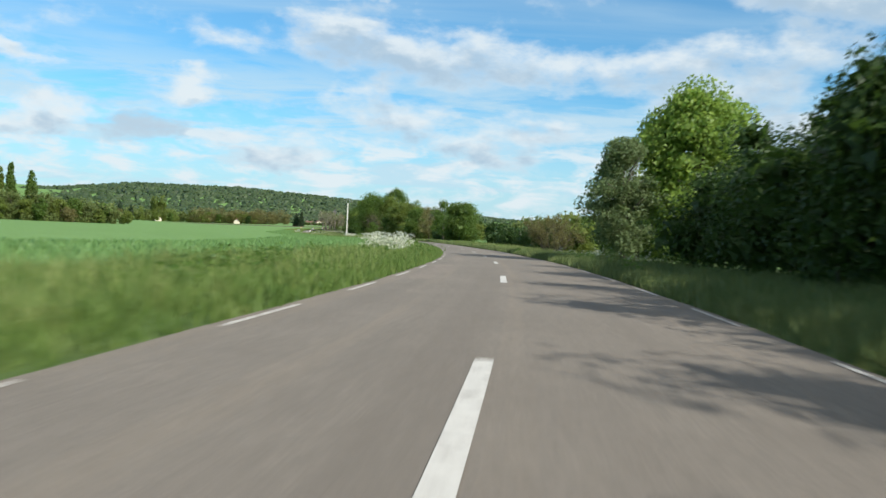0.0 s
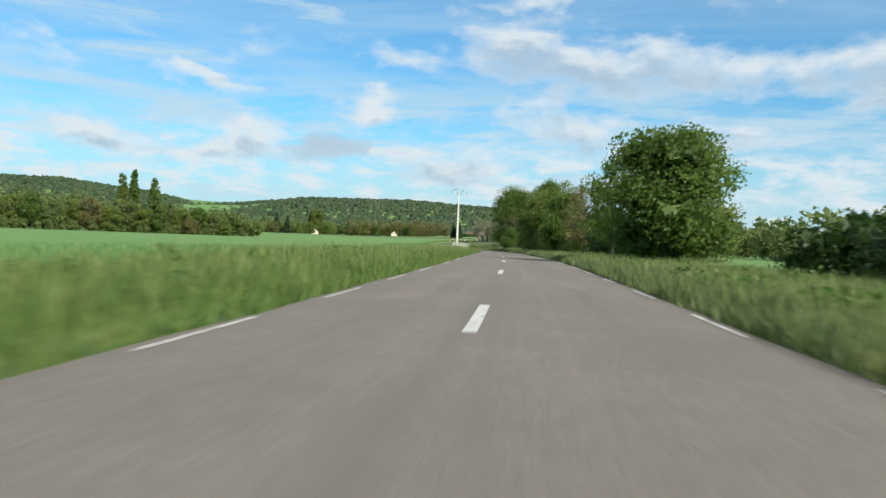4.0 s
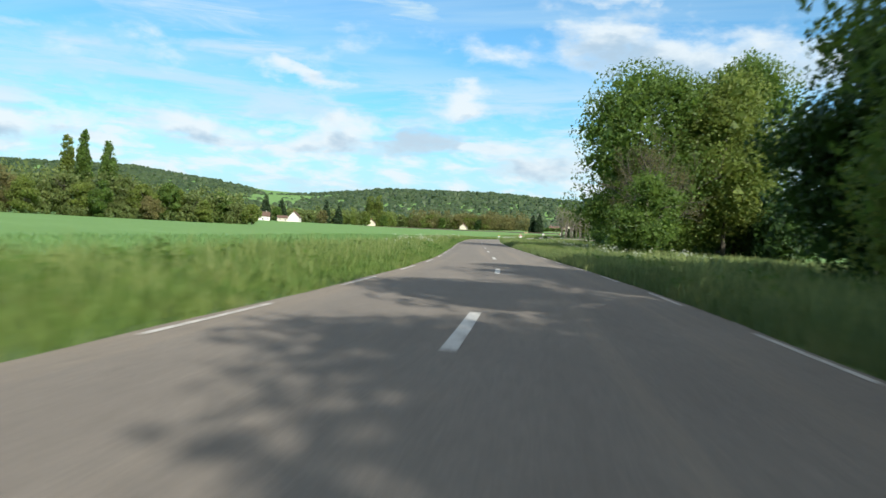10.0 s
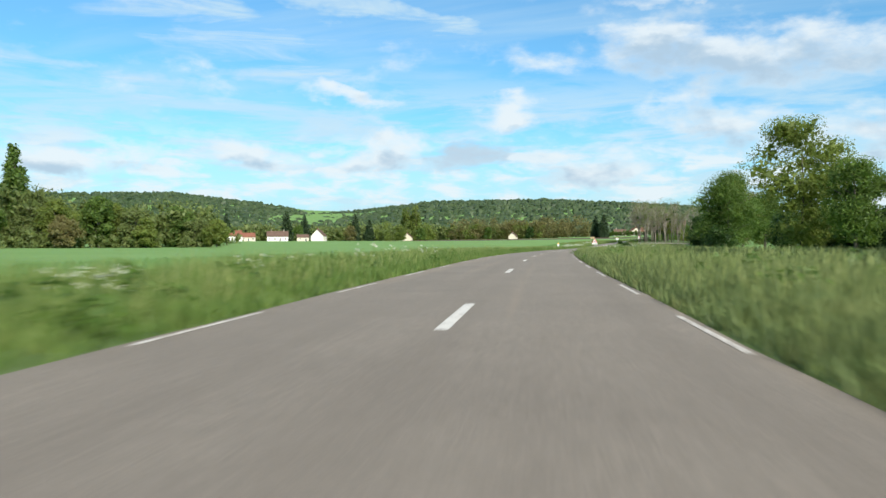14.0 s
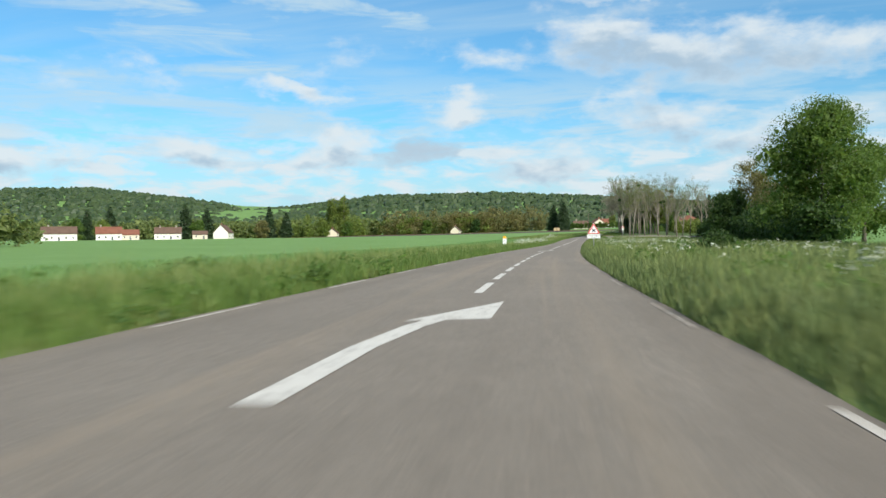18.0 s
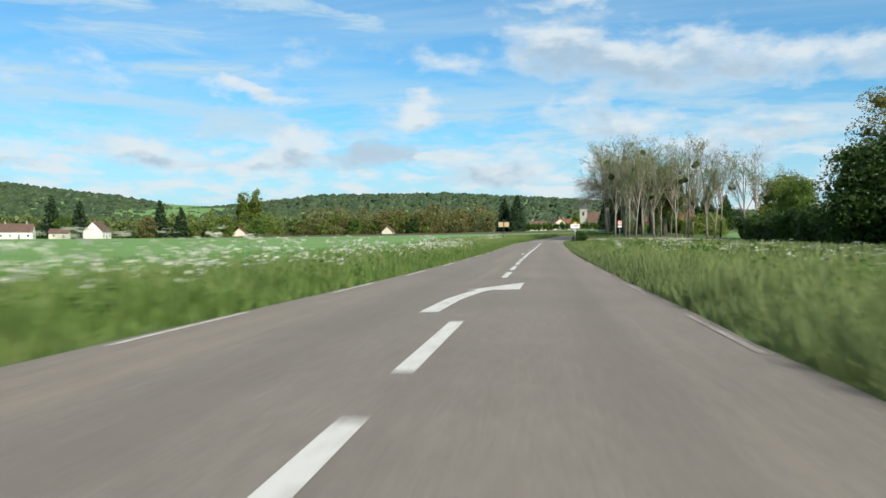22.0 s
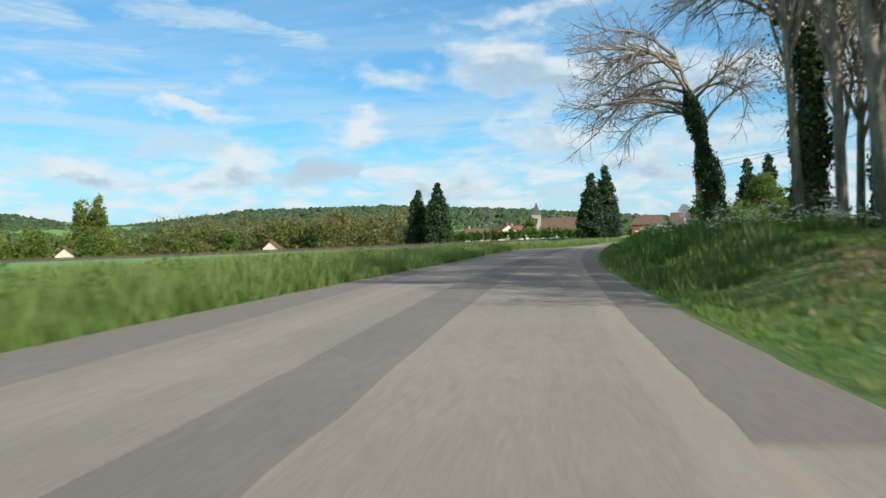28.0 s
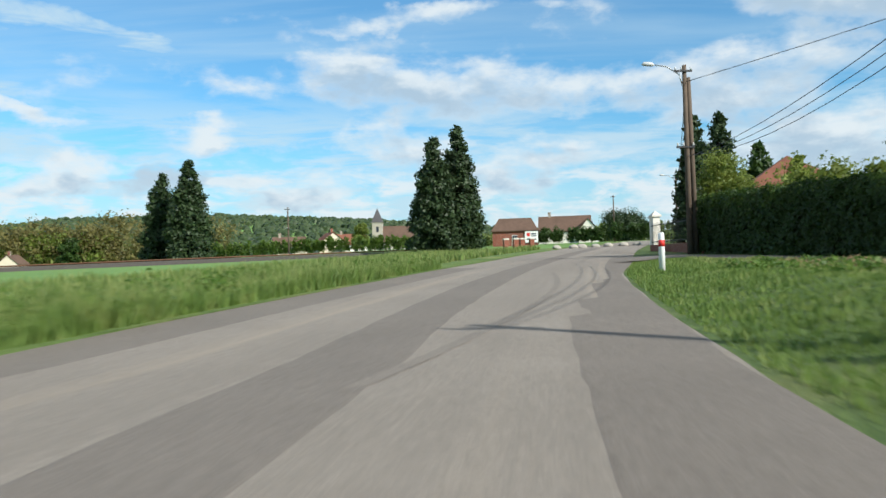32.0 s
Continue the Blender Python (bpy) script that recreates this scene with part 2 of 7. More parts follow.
def asphalt(name, base, worn):
    p = Paint(name, 0.88)
    lane = p.n.new("ShaderNodeUVMap")                     # metres along and across the road
    across = p.n.new("ShaderNodeMapping")
    p.l.new(lane.outputs[0], across.inputs[0])
    across.inputs["Scale"].default_value = (0.018, 1.15, 1.0)
    tracks = p.noise(1.0, 4, 0.6, across.outputs[0])
    grit = p.noise(95, 3, 0.7)
    cloud = p.ramp(p.noise(0.9, 5), 0.3, 0.75)
    long = p.ramp(p.noise(0.35, 4, 0.6), 0.35, 0.7)
    c = p.mix(cloud, base, worn)
    c = p.mix(long, c, tuple(v * 0.84 for v in base))
    c = p.mix(p.ramp(grit, 0.35, 0.7), p.mix(0.35, c, (0.04, 0.037, 0.034)), p.mix(0.22, c, (0.5, 0.45, 0.38)))
    mottle = p.noise(13, 6, 0.72)
    c = p.mix(p.ramp(mottle, 0.42, 0.60, 0.0, 0.50), c, tuple(v * 0.60 for v in base))
    c = p.mix(p.ramp(p.noise(38, 4, 0.7), 0.50, 0.66, 0.0, 0.45), c, tuple(min(1, v * 1.55) for v in base))
    c = p.mix(p.ramp(p.noise(2.2, 5, 0.65), 0.55, 0.72, 0.0, 0.30), c, tuple(v * 0.7 for v in base))
    c = p.mix(p.ramp(tracks, 0.52, 0.70, 0.0, 0.55), c, tuple(v * 0.72 for v in base))
    c = p.mix(p.ramp(tracks, 0.46, 0.30, 0.0, 0.45), c, tuple(v * k for v, k in zip(worn, (1.20, 1.12, 1.0))))
    p.colour(c)
    p.bump(grit, 0.55, 0.012)
    return p.m


def leaf(name, dark, light, through=0.35):
    p = Paint(name, 0.55)
    c = p.mix(p.island(), dark, light)
    c = p.mix(p.ramp(p.noise(0.35, 3), 0.35, 0.7), c, p.mix(0.5, c, tuple(v * 0.6 for v in dark)))
    p.colour(c)
    p.thin(through, tuple(min(1, v * 1.5) for v in light))
    return p.m


def grass(name, dark, light, through=0.4, straw=(0.30, 0.29, 0.11)):
    """Blades that differ one by one, and pale and dark from tuft to tuft."""
    p = Paint(name, 0.6)
    c = p.mix(p.island(), dark, light)
    c = p.mix(p.ramp(p.noise(1.5, 4, 0.6), 0.50, 0.72, 0.0, 0.55), c, straw)
    c = p.mix(p.ramp(p.noise(0.8, 4, 0.6, p.stretch(1.0, 1.0, 0.3)), 0.48, 0.30, 0.0, 0.65), c, tuple(v * 0.7 for v in dark))
    p.colour(c)
    p.thin(through, tuple(min(1, v * 1.4) for v in light))
    return p.m


M = {}
M["asphalt"] = asphalt("asphalt", (0.208, 0.179, 0.146), (0.243, 0.211, 0.172))
M["worn_asphalt"] = asphalt("worn_asphalt", (0.262, 0.232, 0.197), (0.296, 0.263, 0.224))
M["worn_light"] = asphalt("worn_light", (0.238, 0.200, 0.163), (0.264, 0.223, 0.182))
M["dark_patch"] = asphalt("dark_patch", (0.178, 0.156, 0.134), (0.198, 0.174, 0.150))
p = Paint("road_paint", 0.7)
wear = p.ramp(p.noise(7, 6, 0.7), 0.52, 0.66)
p.colour(p.mix(wear, p.mix(p.noise(20, 4), (0.50, 0.485, 0.44), (0.63, 0.61, 0.56)), (0.26, 0.235, 0.21))).bump(p.noise(60, 3), 0.3, 0.01)
M["road_paint"] = p.m
p = Paint("edge_paint", 0.75)
wear = p.ramp(p.noise(9, 6, 0.75), 0.42, 0.64)
p.colour(p.mix(wear, (0.58, 0.56, 0.51), (0.22, 0.185, 0.15))).bump(p.noise(60, 3), 0.3, 0.01)
M["edge_paint"] = p.m
p = Paint("faded_edge_paint", 0.75)
wear = p.ramp(p.noise(9, 6, 0.75), 0.30, 0.52)
p.colour(p.mix(wear, (0.46, 0.44, 0.39), (0.22, 0.185, 0.15))).bump(p.noise(60, 3), 0.3, 0.01)
M["faded_edge_paint"] = p.m
p = Paint("field_green", 0.75)
rows_n = p.noise(0.9, 4, 0.6, p.stretch(0.35, 1.6, 1))
c = p.mix(p.ramp(p.noise(0.05, 5), 0.3, 0.7), (0.150, 0.262, 0.082), (0.190, 0.312, 0.112))
c = p.mix(p.ramp(rows_n, 0.35, 0.7), c, (0.125, 0.222, 0.066))
p.colour(c).bump(p.noise(5, 4), 0.6, 0.15)
p.b.inputs["Specular IOR Level"].default_value = 0.05
M["field"] = p.m
M["leaf_mid"] = leaf("leaf_mid", (0.040, 0.078, 0.016), (0.140, 0.212, 0.036), 0.38)
M["leaf_bright"] = leaf("leaf_bright", (0.100, 0.165, 0.028), (0.270, 0.370, 0.075), 0.45)
# Dark-leaved green, lowered further to carry the shade on the roadside hedges.
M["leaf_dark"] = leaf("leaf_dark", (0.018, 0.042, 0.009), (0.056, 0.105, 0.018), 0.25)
M["leaf_grey"] = leaf("leaf_grey", (0.075, 0.118, 0.045), (0.195, 0.250, 0.105), 0.4)
M["leaf_brown"] = leaf("leaf_brown", (0.108, 0.100, 0.036), (0.225, 0.205, 0.072), 0.35)
M["leaf_olive"] = leaf("leaf_olive", (0.08, 0.115, 0.02), (0.2, 0.245, 0.05), 0.38)
M["needle"] = leaf("needle", (0.018, 0.036, 0.014), (0.052, 0.085, 0.030), 0.12)
M["ivy"] = leaf("ivy", (0.016, 0.036, 0.010), (0.050, 0.085, 0.020), 0.15)
M["grass_blade"] = grass("grass_blade", (0.060, 0.116, 0.022), (0.165, 0.242, 0.056), 0.36)
M["grass_pale"] = grass("grass_pale", (0.052, 0.086, 0.024), (0.160, 0.208, 0.070), 0.22)
M["weed"] = leaf("weed", (0.040, 0.090, 0.014), (0.125, 0.210, 0.036), 0.35)
M["grass_dry"] = grass("grass_dry", (0.15, 0.2, 0.055), (0.31, 0.345, 0.12), 0.42)
M["crop_blade"] = leaf("crop_blade", (0.115, 0.212, 0.060), (0.200, 0.318, 0.112), 0.38)
M["petal"] = leaf("petal", (0.44, 0.46, 0.30), (0.74, 0.73, 0.60), 0.25)
M["wood_far"] = leaf("wood_far", (0.080, 0.112, 0.032), (0.195, 0.235, 0.070), 0.35)
# Bluer green than the near woods: distance haze is put into the colour.
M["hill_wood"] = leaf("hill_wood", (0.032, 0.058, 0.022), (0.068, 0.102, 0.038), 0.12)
p = Paint("bark", 0.9)
c = p.mix(p.ramp(p.noise(9, 5, 0.6, p.stretch(1, 1, 0.2)), 0.35, 0.65), (0.060, 0.048, 0.036), (0.170, 0.145, 0.110))
p.colour(p.mix(p.ramp(p.noise(1.4, 4), 0.5, 0.7), c, (0.10, 0.115, 0.07))).bump(p.noise(14, 5, 0.6, p.stretch(1, 1, 0.15)), 0.9, 0.03)
M["bark"] = p.m
p = Paint("pale_bark", 0.9)
c = p.mix(p.ramp(p.noise(7, 5, 0.6, p.stretch(1, 1, 0.25)), 0.35, 0.7), (0.150, 0.125, 0.095), (0.380, 0.335, 0.270))
p.colour(c).bump(p.noise(14, 5, 0.6, p.stretch(1, 1, 0.15)), 0.8, 0.02)
M["pale_bark"] = p.m
M["concrete"] = plain("concrete", (0.62, 0.59, 0.53), 0.85, vary=0.15, scale=3)
M["pole_wood"] = plain("pole_wood", (0.115, 0.085, 0.062), 0.85, vary=0.3, scale=4)
M["steel"] = plain("steel", (0.42, 0.43, 0.43), 0.45, 0.8, 0.12, 5)
M["grey_back"] = plain("grey_back", (0.27, 0.285, 0.30), 0.5, 0.3, 0.1, 5, 0.05)
M["sign_white"] = plain("sign_white", (0.80, 0.80, 0.77), 0.45, 0, 0.05, 3, 0.03)
M["sign_red"] = plain("sign_red", (0.62, 0.040, 0.035), 0.45, 0, 0.08, 4, 0.03)
M["sign_black"] = plain("sign_black", (0.018, 0.018, 0.020), 0.5, 0, 0.1, 4, 0.03)
M["sign_yellow"] = plain("sign_yellow", (0.75, 0.42, 0.03), 0.5, 0, 0.08, 4, 0.03)
M["beige_board"] = plain("beige_board", (0.55, 0.40, 0.22), 0.75, 0, 0.1, 2)
M["plaster_white"] = plain("plaster_white", (0.72, 0.68, 0.60), 0.9, 0, 0.08, 0.8)
M["plaster_cream"] = plain("plaster_cream", (0.62, 0.54, 0.42), 0.9, 0, 0.1, 0.8)
M["roof_red"] = plain("roof_red", (0.200, 0.080, 0.050), 0.85, 0, 0.3, 1.6, 0.5)
M["roof_brown"] = plain("roof_brown", (0.125, 0.078, 0.056), 0.85, 0, 0.3, 1.6, 0.5)
M["roof_slate"] = plain("roof_slate", (0.085, 0.080, 0.085), 0.7, 0, 0.25, 1.6, 0.4)
M["stone_wall"] = plain("stone_wall", (0.40, 0.36, 0.30), 0.9, 0, 0.2, 1.5)
p = Paint("brick", 0.9)
b = p.n.new("ShaderNodeTexBrick")
p.l.new(p.stretch(1, 1, 1), b.inputs["Vector"])
b.inputs["Scale"].default_value = 4.2
b.inputs["Color1"].default_value, b.inputs["Color2"].default_value, b.inputs["Mortar"].default_value = (0.27, 0.085, 0.05, 1), (0.20, 0.06, 0.04, 1), (0.35, 0.31, 0.26, 1)
p.colour(p.mix(p.ramp(p.noise(0.8, 4), 0.4, 0.7, 0, 0.5), b.outputs["Color"], (0.16, 0.07, 0.05)))
M["brick"] = p.m
M["window_dark"] = plain("window_dark", (0.03, 0.035, 0.045), 0.12, 0, 0.2, 2, 0.0)
M["rust"] = plain("rust", (0.17, 0.085, 0.050), 0.8, 0.3, 0.3, 6)
M["ballast"] = plain("ballast", (0.085, 0.075, 0.062), 0.95, 0, 0.4, 14, 0.9)
M["gravel_drive"] = asphalt("gravel_drive", (0.30, 0.265, 0.225), (0.37, 0.33, 0.285))
M["rock"] = plain("rock", (0.40, 0.37, 0.32), 0.9, 0, 0.25, 5, 0.6)
M["car_white"] = plain("car_white", (0.75, 0.76, 0.77), 0.25, 0, 0.03, 1, 0.0)
M["tyre"] = plain("tyre", (0.02, 0.02, 0.02), 0.85, 0, 0.2, 8)
M["cable"] = plain("cable", (0.03, 0.03, 0.032), 0.6, 0, 0.1, 5, 0)
M["iron"] = plain("iron", (0.04, 0.04, 0.042), 0.6, 0.4, 0.2, 5, 0.1)
M["dead_grass"] = leaf("dead_grass", (0.21, 0.15, 0.075), (0.36, 0.27, 0.15), 0.3)
M["lamp_glass"] = plain("lamp_glass", (0.55, 0.56, 0.55), 0.2, 0, 0.05, 3, 0)
p = Paint("verge_soil_grass", 0.85)
c = p.mix(p.ramp(p.noise(1.2, 5), 0.3, 0.7), (0.062, 0.108, 0.026), (0.100, 0.150, 0.042))
p.colour(p.mix(p.ramp(p.noise(0.35, 4), 0.52, 0.72), c, (0.15, 0.17, 0.06))).bump(p.noise(14, 5), 0.8, 0.08)
M["verge"] = p.m

# ---- the road's line ----
LINE = [(-0.2, 0.0), (2.0, 21.5), (3.0, 43.1), (2.9, 64.7), (1.4, 86.2), (-1.0, 107.6), (-3.8, 129.1), (-7.0, 150.7), (-10.1, 172.4), (-13.5, 194.3), (-17.6, 216.3), (-22.6, 238.1), (-28.7, 259.7), (-35.0, 281.3), (-41.2, 302.8), (-47.1, 324.4), (-52.6, 345.9), (-57.7, 367.5), (-62.3, 388.9), (-66.6, 410.1), (-70.4, 431.2), (-73.7, 452.1), (-76.9, 472.9), (-79.9, 493.4), (-82.8, 513.3), (-85.4, 532.5), (-87.9, 550.9), (-90.2, 568.4), (-91.8, 585.2), (-92.9, 601.4), (-93.4, 617.1), (-93.2, 632.6), (-92.0, 647.9)]


def smooth_line(pts, step):
    """Points every step metres on a smooth curve through pts."""
    P = np.array(pts, float)
    P = np.vstack([2 * P[0] - P[1], P, 2 * P[-1] - P[-2]])
    out = []
    for a, b, c, d in zip(P, P[1:], P[2:], P[3:]):
        u = np.linspace(0, 1, 24, endpoint=False)[:, None]
        out.append(0.5 * (2 * b + (c - a) * u + (2 * a - 5 * b + 4 * c - d) * u ** 2 + (3 * b - a - 3 * c + d) * u ** 3))
    out.append(P[-2:-1])
    Q = np.vstack(out)
    s = np.concatenate([[0], np.cumsum(np.linalg.norm(np.diff(Q, axis=0), axis=1))])
    t = np.arange(0, s[-1], step)
    return np.stack([np.interp(t, s, Q[:, 0]), np.interp(t, s, Q[:, 1])], 1)


BACK = 90.0                                       # metres of road behind the start
_first = np.array(LINE[0])
_dir0 = np.array(LINE[1]) - _first
_dir0 /= np.linalg.norm(_dir0)
_d0 = np.array([-_dir0[1], _dir0[0]])
BEFORE = [tuple(_first - _dir0 * b + _d0 * (b * b) / 700.0) for b in (90, 60, 30)]
AHEAD = [(-88.5, 672.7), (-83.2, 697.1), (-76.7, 721.2), (-69.7, 745.2), (-62.2, 769.1), (-54.2, 792.8)]
CURVE = smooth_line(BEFORE + LINE + AHEAD, 0.5)
_tan = np.gradient(CURVE, axis=0)
_tan /= np.linalg.norm(_tan, axis=1)[:, None]
_k = 15
_tan = np.stack([np.convolve(np.pad(_tan[:, i], _k, mode="edge"), np.ones(2 * _k + 1) / (2 * _k + 1), mode="valid") for i in (0, 1)], 1)
_tan /= np.linalg.norm(_tan, axis=1)[:, None]
_s0 = int(np.argmin(np.linalg.norm(CURVE - _first, axis=1)))
S_OF = (np.arange(len(CURVE)) - _s0) * 0.5       # metres along the road from the start
NORMAL = np.stack([_tan[:, 1], -_tan[:, 0]], 1)  # to the right


def at(s, off):
    """The place at s metres along the road, off metres to the right of its middle line."""
    x = np.interp(s, S_OF, CURVE[:, 0]) + off * np.interp(s, S_OF, NORMAL[:, 0])
    y = np.interp(s, S_OF, CURVE[:, 1]) + off * np.interp(s, S_OF, NORMAL[:, 1])
    return np.stack([x, y], -1)


def heading(s):
    n = np.array([np.interp(s, S_OF, NORMAL[:, 0]), np.interp(s, S_OF, NORMAL[:, 1])])
    return math.atan2(n[1], n[0])


def locate(x, y):
    """s and off of places."""
    x, y = np.atleast_1d(x).astype(float), np.atleast_1d(y).astype(float)
    s, off = np.empty_like(x), np.empty_like(x)
    C = CURVE[::4]
    for a in range(0, len(x), 4000):
        d = (x[a:a + 4000, None] - C[None, :, 0]) ** 2 + (y[a:a + 4000, None] - C[None, :, 1]) ** 2
        i = np.argmin(d, 1) * 4
        i = np.minimum(i, len(CURVE) - 1)
        dx, dy = x[a:a + 4000] - CURVE[i, 0], y[a:a + 4000] - CURVE[i, 1]
        off[a:a + 4000] = dx * NORMAL[i, 0] + dy * NORMAL[i, 1]
        s[a:a + 4000] = S_OF[i] + dx * _tan[i, 0] + dy * _tan[i, 1]
    return s, off


PROFILE = [0.00, -0.25, -0.55, -0.75, -0.85, -1.00, -1.31, -1.61, -1.93, -2.27, -2.53, -2.71, -2.81, -2.88, -2.99, -3.19, -3.43, -3.62, -3.79, -3.95, -4.05, -4.04, -3.96, -3.83, -3.60, -3.21, -2.71]                                  # the road's height every 25 m


def rise(s):
    """The road's height at s."""
    return np.interp(s, np.arange(len(PROFILE)) * 25.0, PROFILE) + climb(s)


def climb(s):
    """The road goes on rising through the village."""
    return np.interp(s, (664, 680, 700, 738, 760, 812, 850, 900), (0, 0.25, 0.65, 1.65, 2.0, 3.4, 4.2, 4.6))


def sides(s, off):
    """How far the fields beside the village lie below the road."""
    return climb(s) * np.interp(np.abs(off), (70, 220), (0, 1))


# ---- building helpers ----
def mesh_from(name, verts, faces, mat=None, smooth=False):
    me = bpy.data.meshes.new(name)
    me.from_pydata([tuple(map(float, v)) for v in verts], [], [tuple(map(int, f)) for f in faces])
    if smooth:
        me.polygons.foreach_set("use_smooth", [True] * len(me.polygons))
    if mat is not None:
        me.materials.append(mat)
    return me


def tri_mesh(name, verts, per, mat):
    """A mesh of loose faces of per corners each, from an array of corners."""
    verts = np.ascontiguousarray(verts, dtype=np.float32).reshape(-1, 3)
    n = len(verts) // per
    me = bpy.data.meshes.new(name)
    me.vertices.add(n * per)
    me.vertices.foreach_set("co", verts[:n * per].ravel())
    me.loops.add(n * per)
    me.loops.foreach_set("vertex_index", np.arange(n * per, dtype=np.int32))
    me.polygons.add(n)
    me.polygons.foreach_set("loop_start", np.arange(0, n * per, per, dtype=np.int32))
    me.update(calc_edges=True)
    me.materials.append(mat)
    return me


def ribbon(name, s0, s1, offs, heights, mat, step=1.0, edge=0.0, seed=1):
    """A strip along the road; offs may be numbers or functions of s; heights likewise."""
    s = np.arange(s0, s1 + step * 0.5, step)
    rng = np.random.RandomState(seed)
    rows = []
    for j, (o, h) in enumerate(zip(offs, heights)):
        ov = np.array([o(v) for v in s]) if callable(o) else np.full(len(s), float(o))
        hv = np.array([h(v) for v in s]) if callable(h) else np.full(len(s), float(h))
        if edge and j in (0, len(offs) - 1):
            ov = ov + np.interp(s, s[::2], rng.uniform(-edge, edge, len(s[::2])))
        p = at(s, ov)
        rows.append(np.concatenate([p, (hv + rise(s))[:, None]], 1))
    n, m = len(s), len(rows)
    verts = np.stack(rows, 1).reshape(-1, 3)
    faces = []
    for i in range(n - 1):
        for j in range(m - 1):
            a = i * m + j
            faces.append((a, a + 1, a + m + 1, a + m))
    me = mesh_from(name, verts, faces, mat, True)
    along = np.repeat(s, m)
    side = np.stack([np.array([o(v) for v in s]) if callable(o) else np.full(n, float(o)) for o in offs], 1).ravel()
    uv = me.uv_layers.new(name="lane")
    idx = np.empty(len(me.loops), dtype=np.int32)
    me.loops.foreach_get("vertex_index", idx)
    uv.data.foreach_set("uv", np.stack([along[idx], side[idx]], 1).astype(np.float32).ravel())
    return new(name, me)


def part(name, me_or_bm, mat, parent, label=""):
    """Links a mesh or bmesh as one part under a thing or a part."""
    if isinstance(me_or_bm, bmesh.types.BMesh):
        me = bpy.data.meshes.new(name)
        me_or_bm.to_mesh(me)
        me_or_bm.free()
    else:
        me = me_or_bm
    if mat is not None and not me.materials:
        me.materials.append(mat)
    ob = new(name, me)
    ob.parent = parent
    return tagged(ob, label)


def box(bm, x0, x1, y0, y1, z0, z1, m=None):
    vs = [bm.verts.new(v) for v in ((x0, y0, z0), (x1, y0, z0), (x1, y1, z0), (x0, y1, z0), (x0, y0, z1), (x1, y0, z1), (x1, y1, z1), (x0, y1, z1))]
    for f in ((0, 3, 2, 1), (4, 5, 6, 7), (0, 1, 5, 4), (1, 2, 6, 5), (2, 3, 7, 6), (3, 0, 4, 7)):
        bm.faces.new([vs[i] for i in f])
    if m is not None:
        bmesh.ops.transform(bm, matrix=m, verts=vs)
    return vs


def tube(bm, pts, radii, sides=8, cap=True):
    """A round rod through pts."""
    rings = []
    pts = [Vector(p) for p in pts]
    for i, (p, r) in enumerate(zip(pts, radii)):
        d = (pts[min(i + 1, len(pts) - 1)] - pts[max(i - 1, 0)]).normalized()
        side = d.cross(Vector((0.31, 0.95, 0.05)))
        if side.length < 0.1:
            side = d.cross(Vector((1, 0, 0)))
        side.normalize()
        other = d.cross(side)
        rings.append([bm.verts.new(p + (side * math.cos(a) + other * math.sin(a)) * r) for a in (2 * math.pi * k / sides for k in range(sides))])
    for a, b in zip(rings, rings[1:]):
        for k in range(sides):
            f = bm.faces.new((a[k], a[(k + 1) % sides], b[(k + 1) % sides], b[k]))
            f.smooth = True
    if cap:
        bm.faces.new(rings[0][::-1])
        bm.faces.new(rings[-1])
    return rings


# ---- ground ----
def bank_right(s):
    """Height of the grassy bank on the right where the road enters the village."""
    return float(np.interp(s, BANK_S, BANK_Z))


BANK_S = (560, 590, 600, 612, 640, 652, 664, 678)
BANK_Z = (0.0, 0.05, 0.35, 0.78, 0.72, 0.66, 0.42, 0.1)


def hills(x, y):
    """The low ground and the wooded hills that close the valley."""
    az = np.degrees(np.arctan2(-(x + 60), y - 250))
    r = np.hypot(x + 60, y - 250)
    top = np.interp(az, (-60, -20, -8, 0, 6, 14, 22, 27, 30, 34, 40, 50, 62, 80), (30, 28, 36, 56, 72, 86, 82, 62, 54, 78, 98, 90, 84, 60))
    f = np.clip((r - 950) / 900, 0, 1)
    return top * f * f * (3 - 2 * f)


def ground_sheet():
    fine_x = np.concatenate([np.linspace(-6000, -400, 36)[:-1], np.linspace(-400, 260, 67), np.linspace(260, 6000, 36)[1:]])
    fine_y = np.concatenate([np.linspace(-2500, -120, 14)[:-1], np.linspace(-120, 1000, 113), np.linspace(1000, 6500, 50)[1:]])
    X, Y = np.meshgrid(fine_x, fine_y)
    s, off = locate(X.ravel(), Y.ravel())
    z = -0.14 + hills(X, Y) + (rise(s) - sides(s, off)).reshape(X.shape)
    verts = np.stack([X, Y, z], -1).reshape(-1, 3)
    m = len(fine_x)
    faces = [(j * m + i, j * m + i + 1, (j + 1) * m + i + 1, (j + 1) * m + i) for j in range(len(fine_y) - 1) for i in range(m - 1)]
    return tagged(new("ground", mesh_from("ground", verts, faces, M["field"], True)), "flat green fields of young wheat reaching to wooded hills", "ground", kind="structure")


ground_sheet()
S_END = float(S_OF[-1])
HALF = 2.45
ROAD_S1 = 584.0                                  # where the village surfacing begins


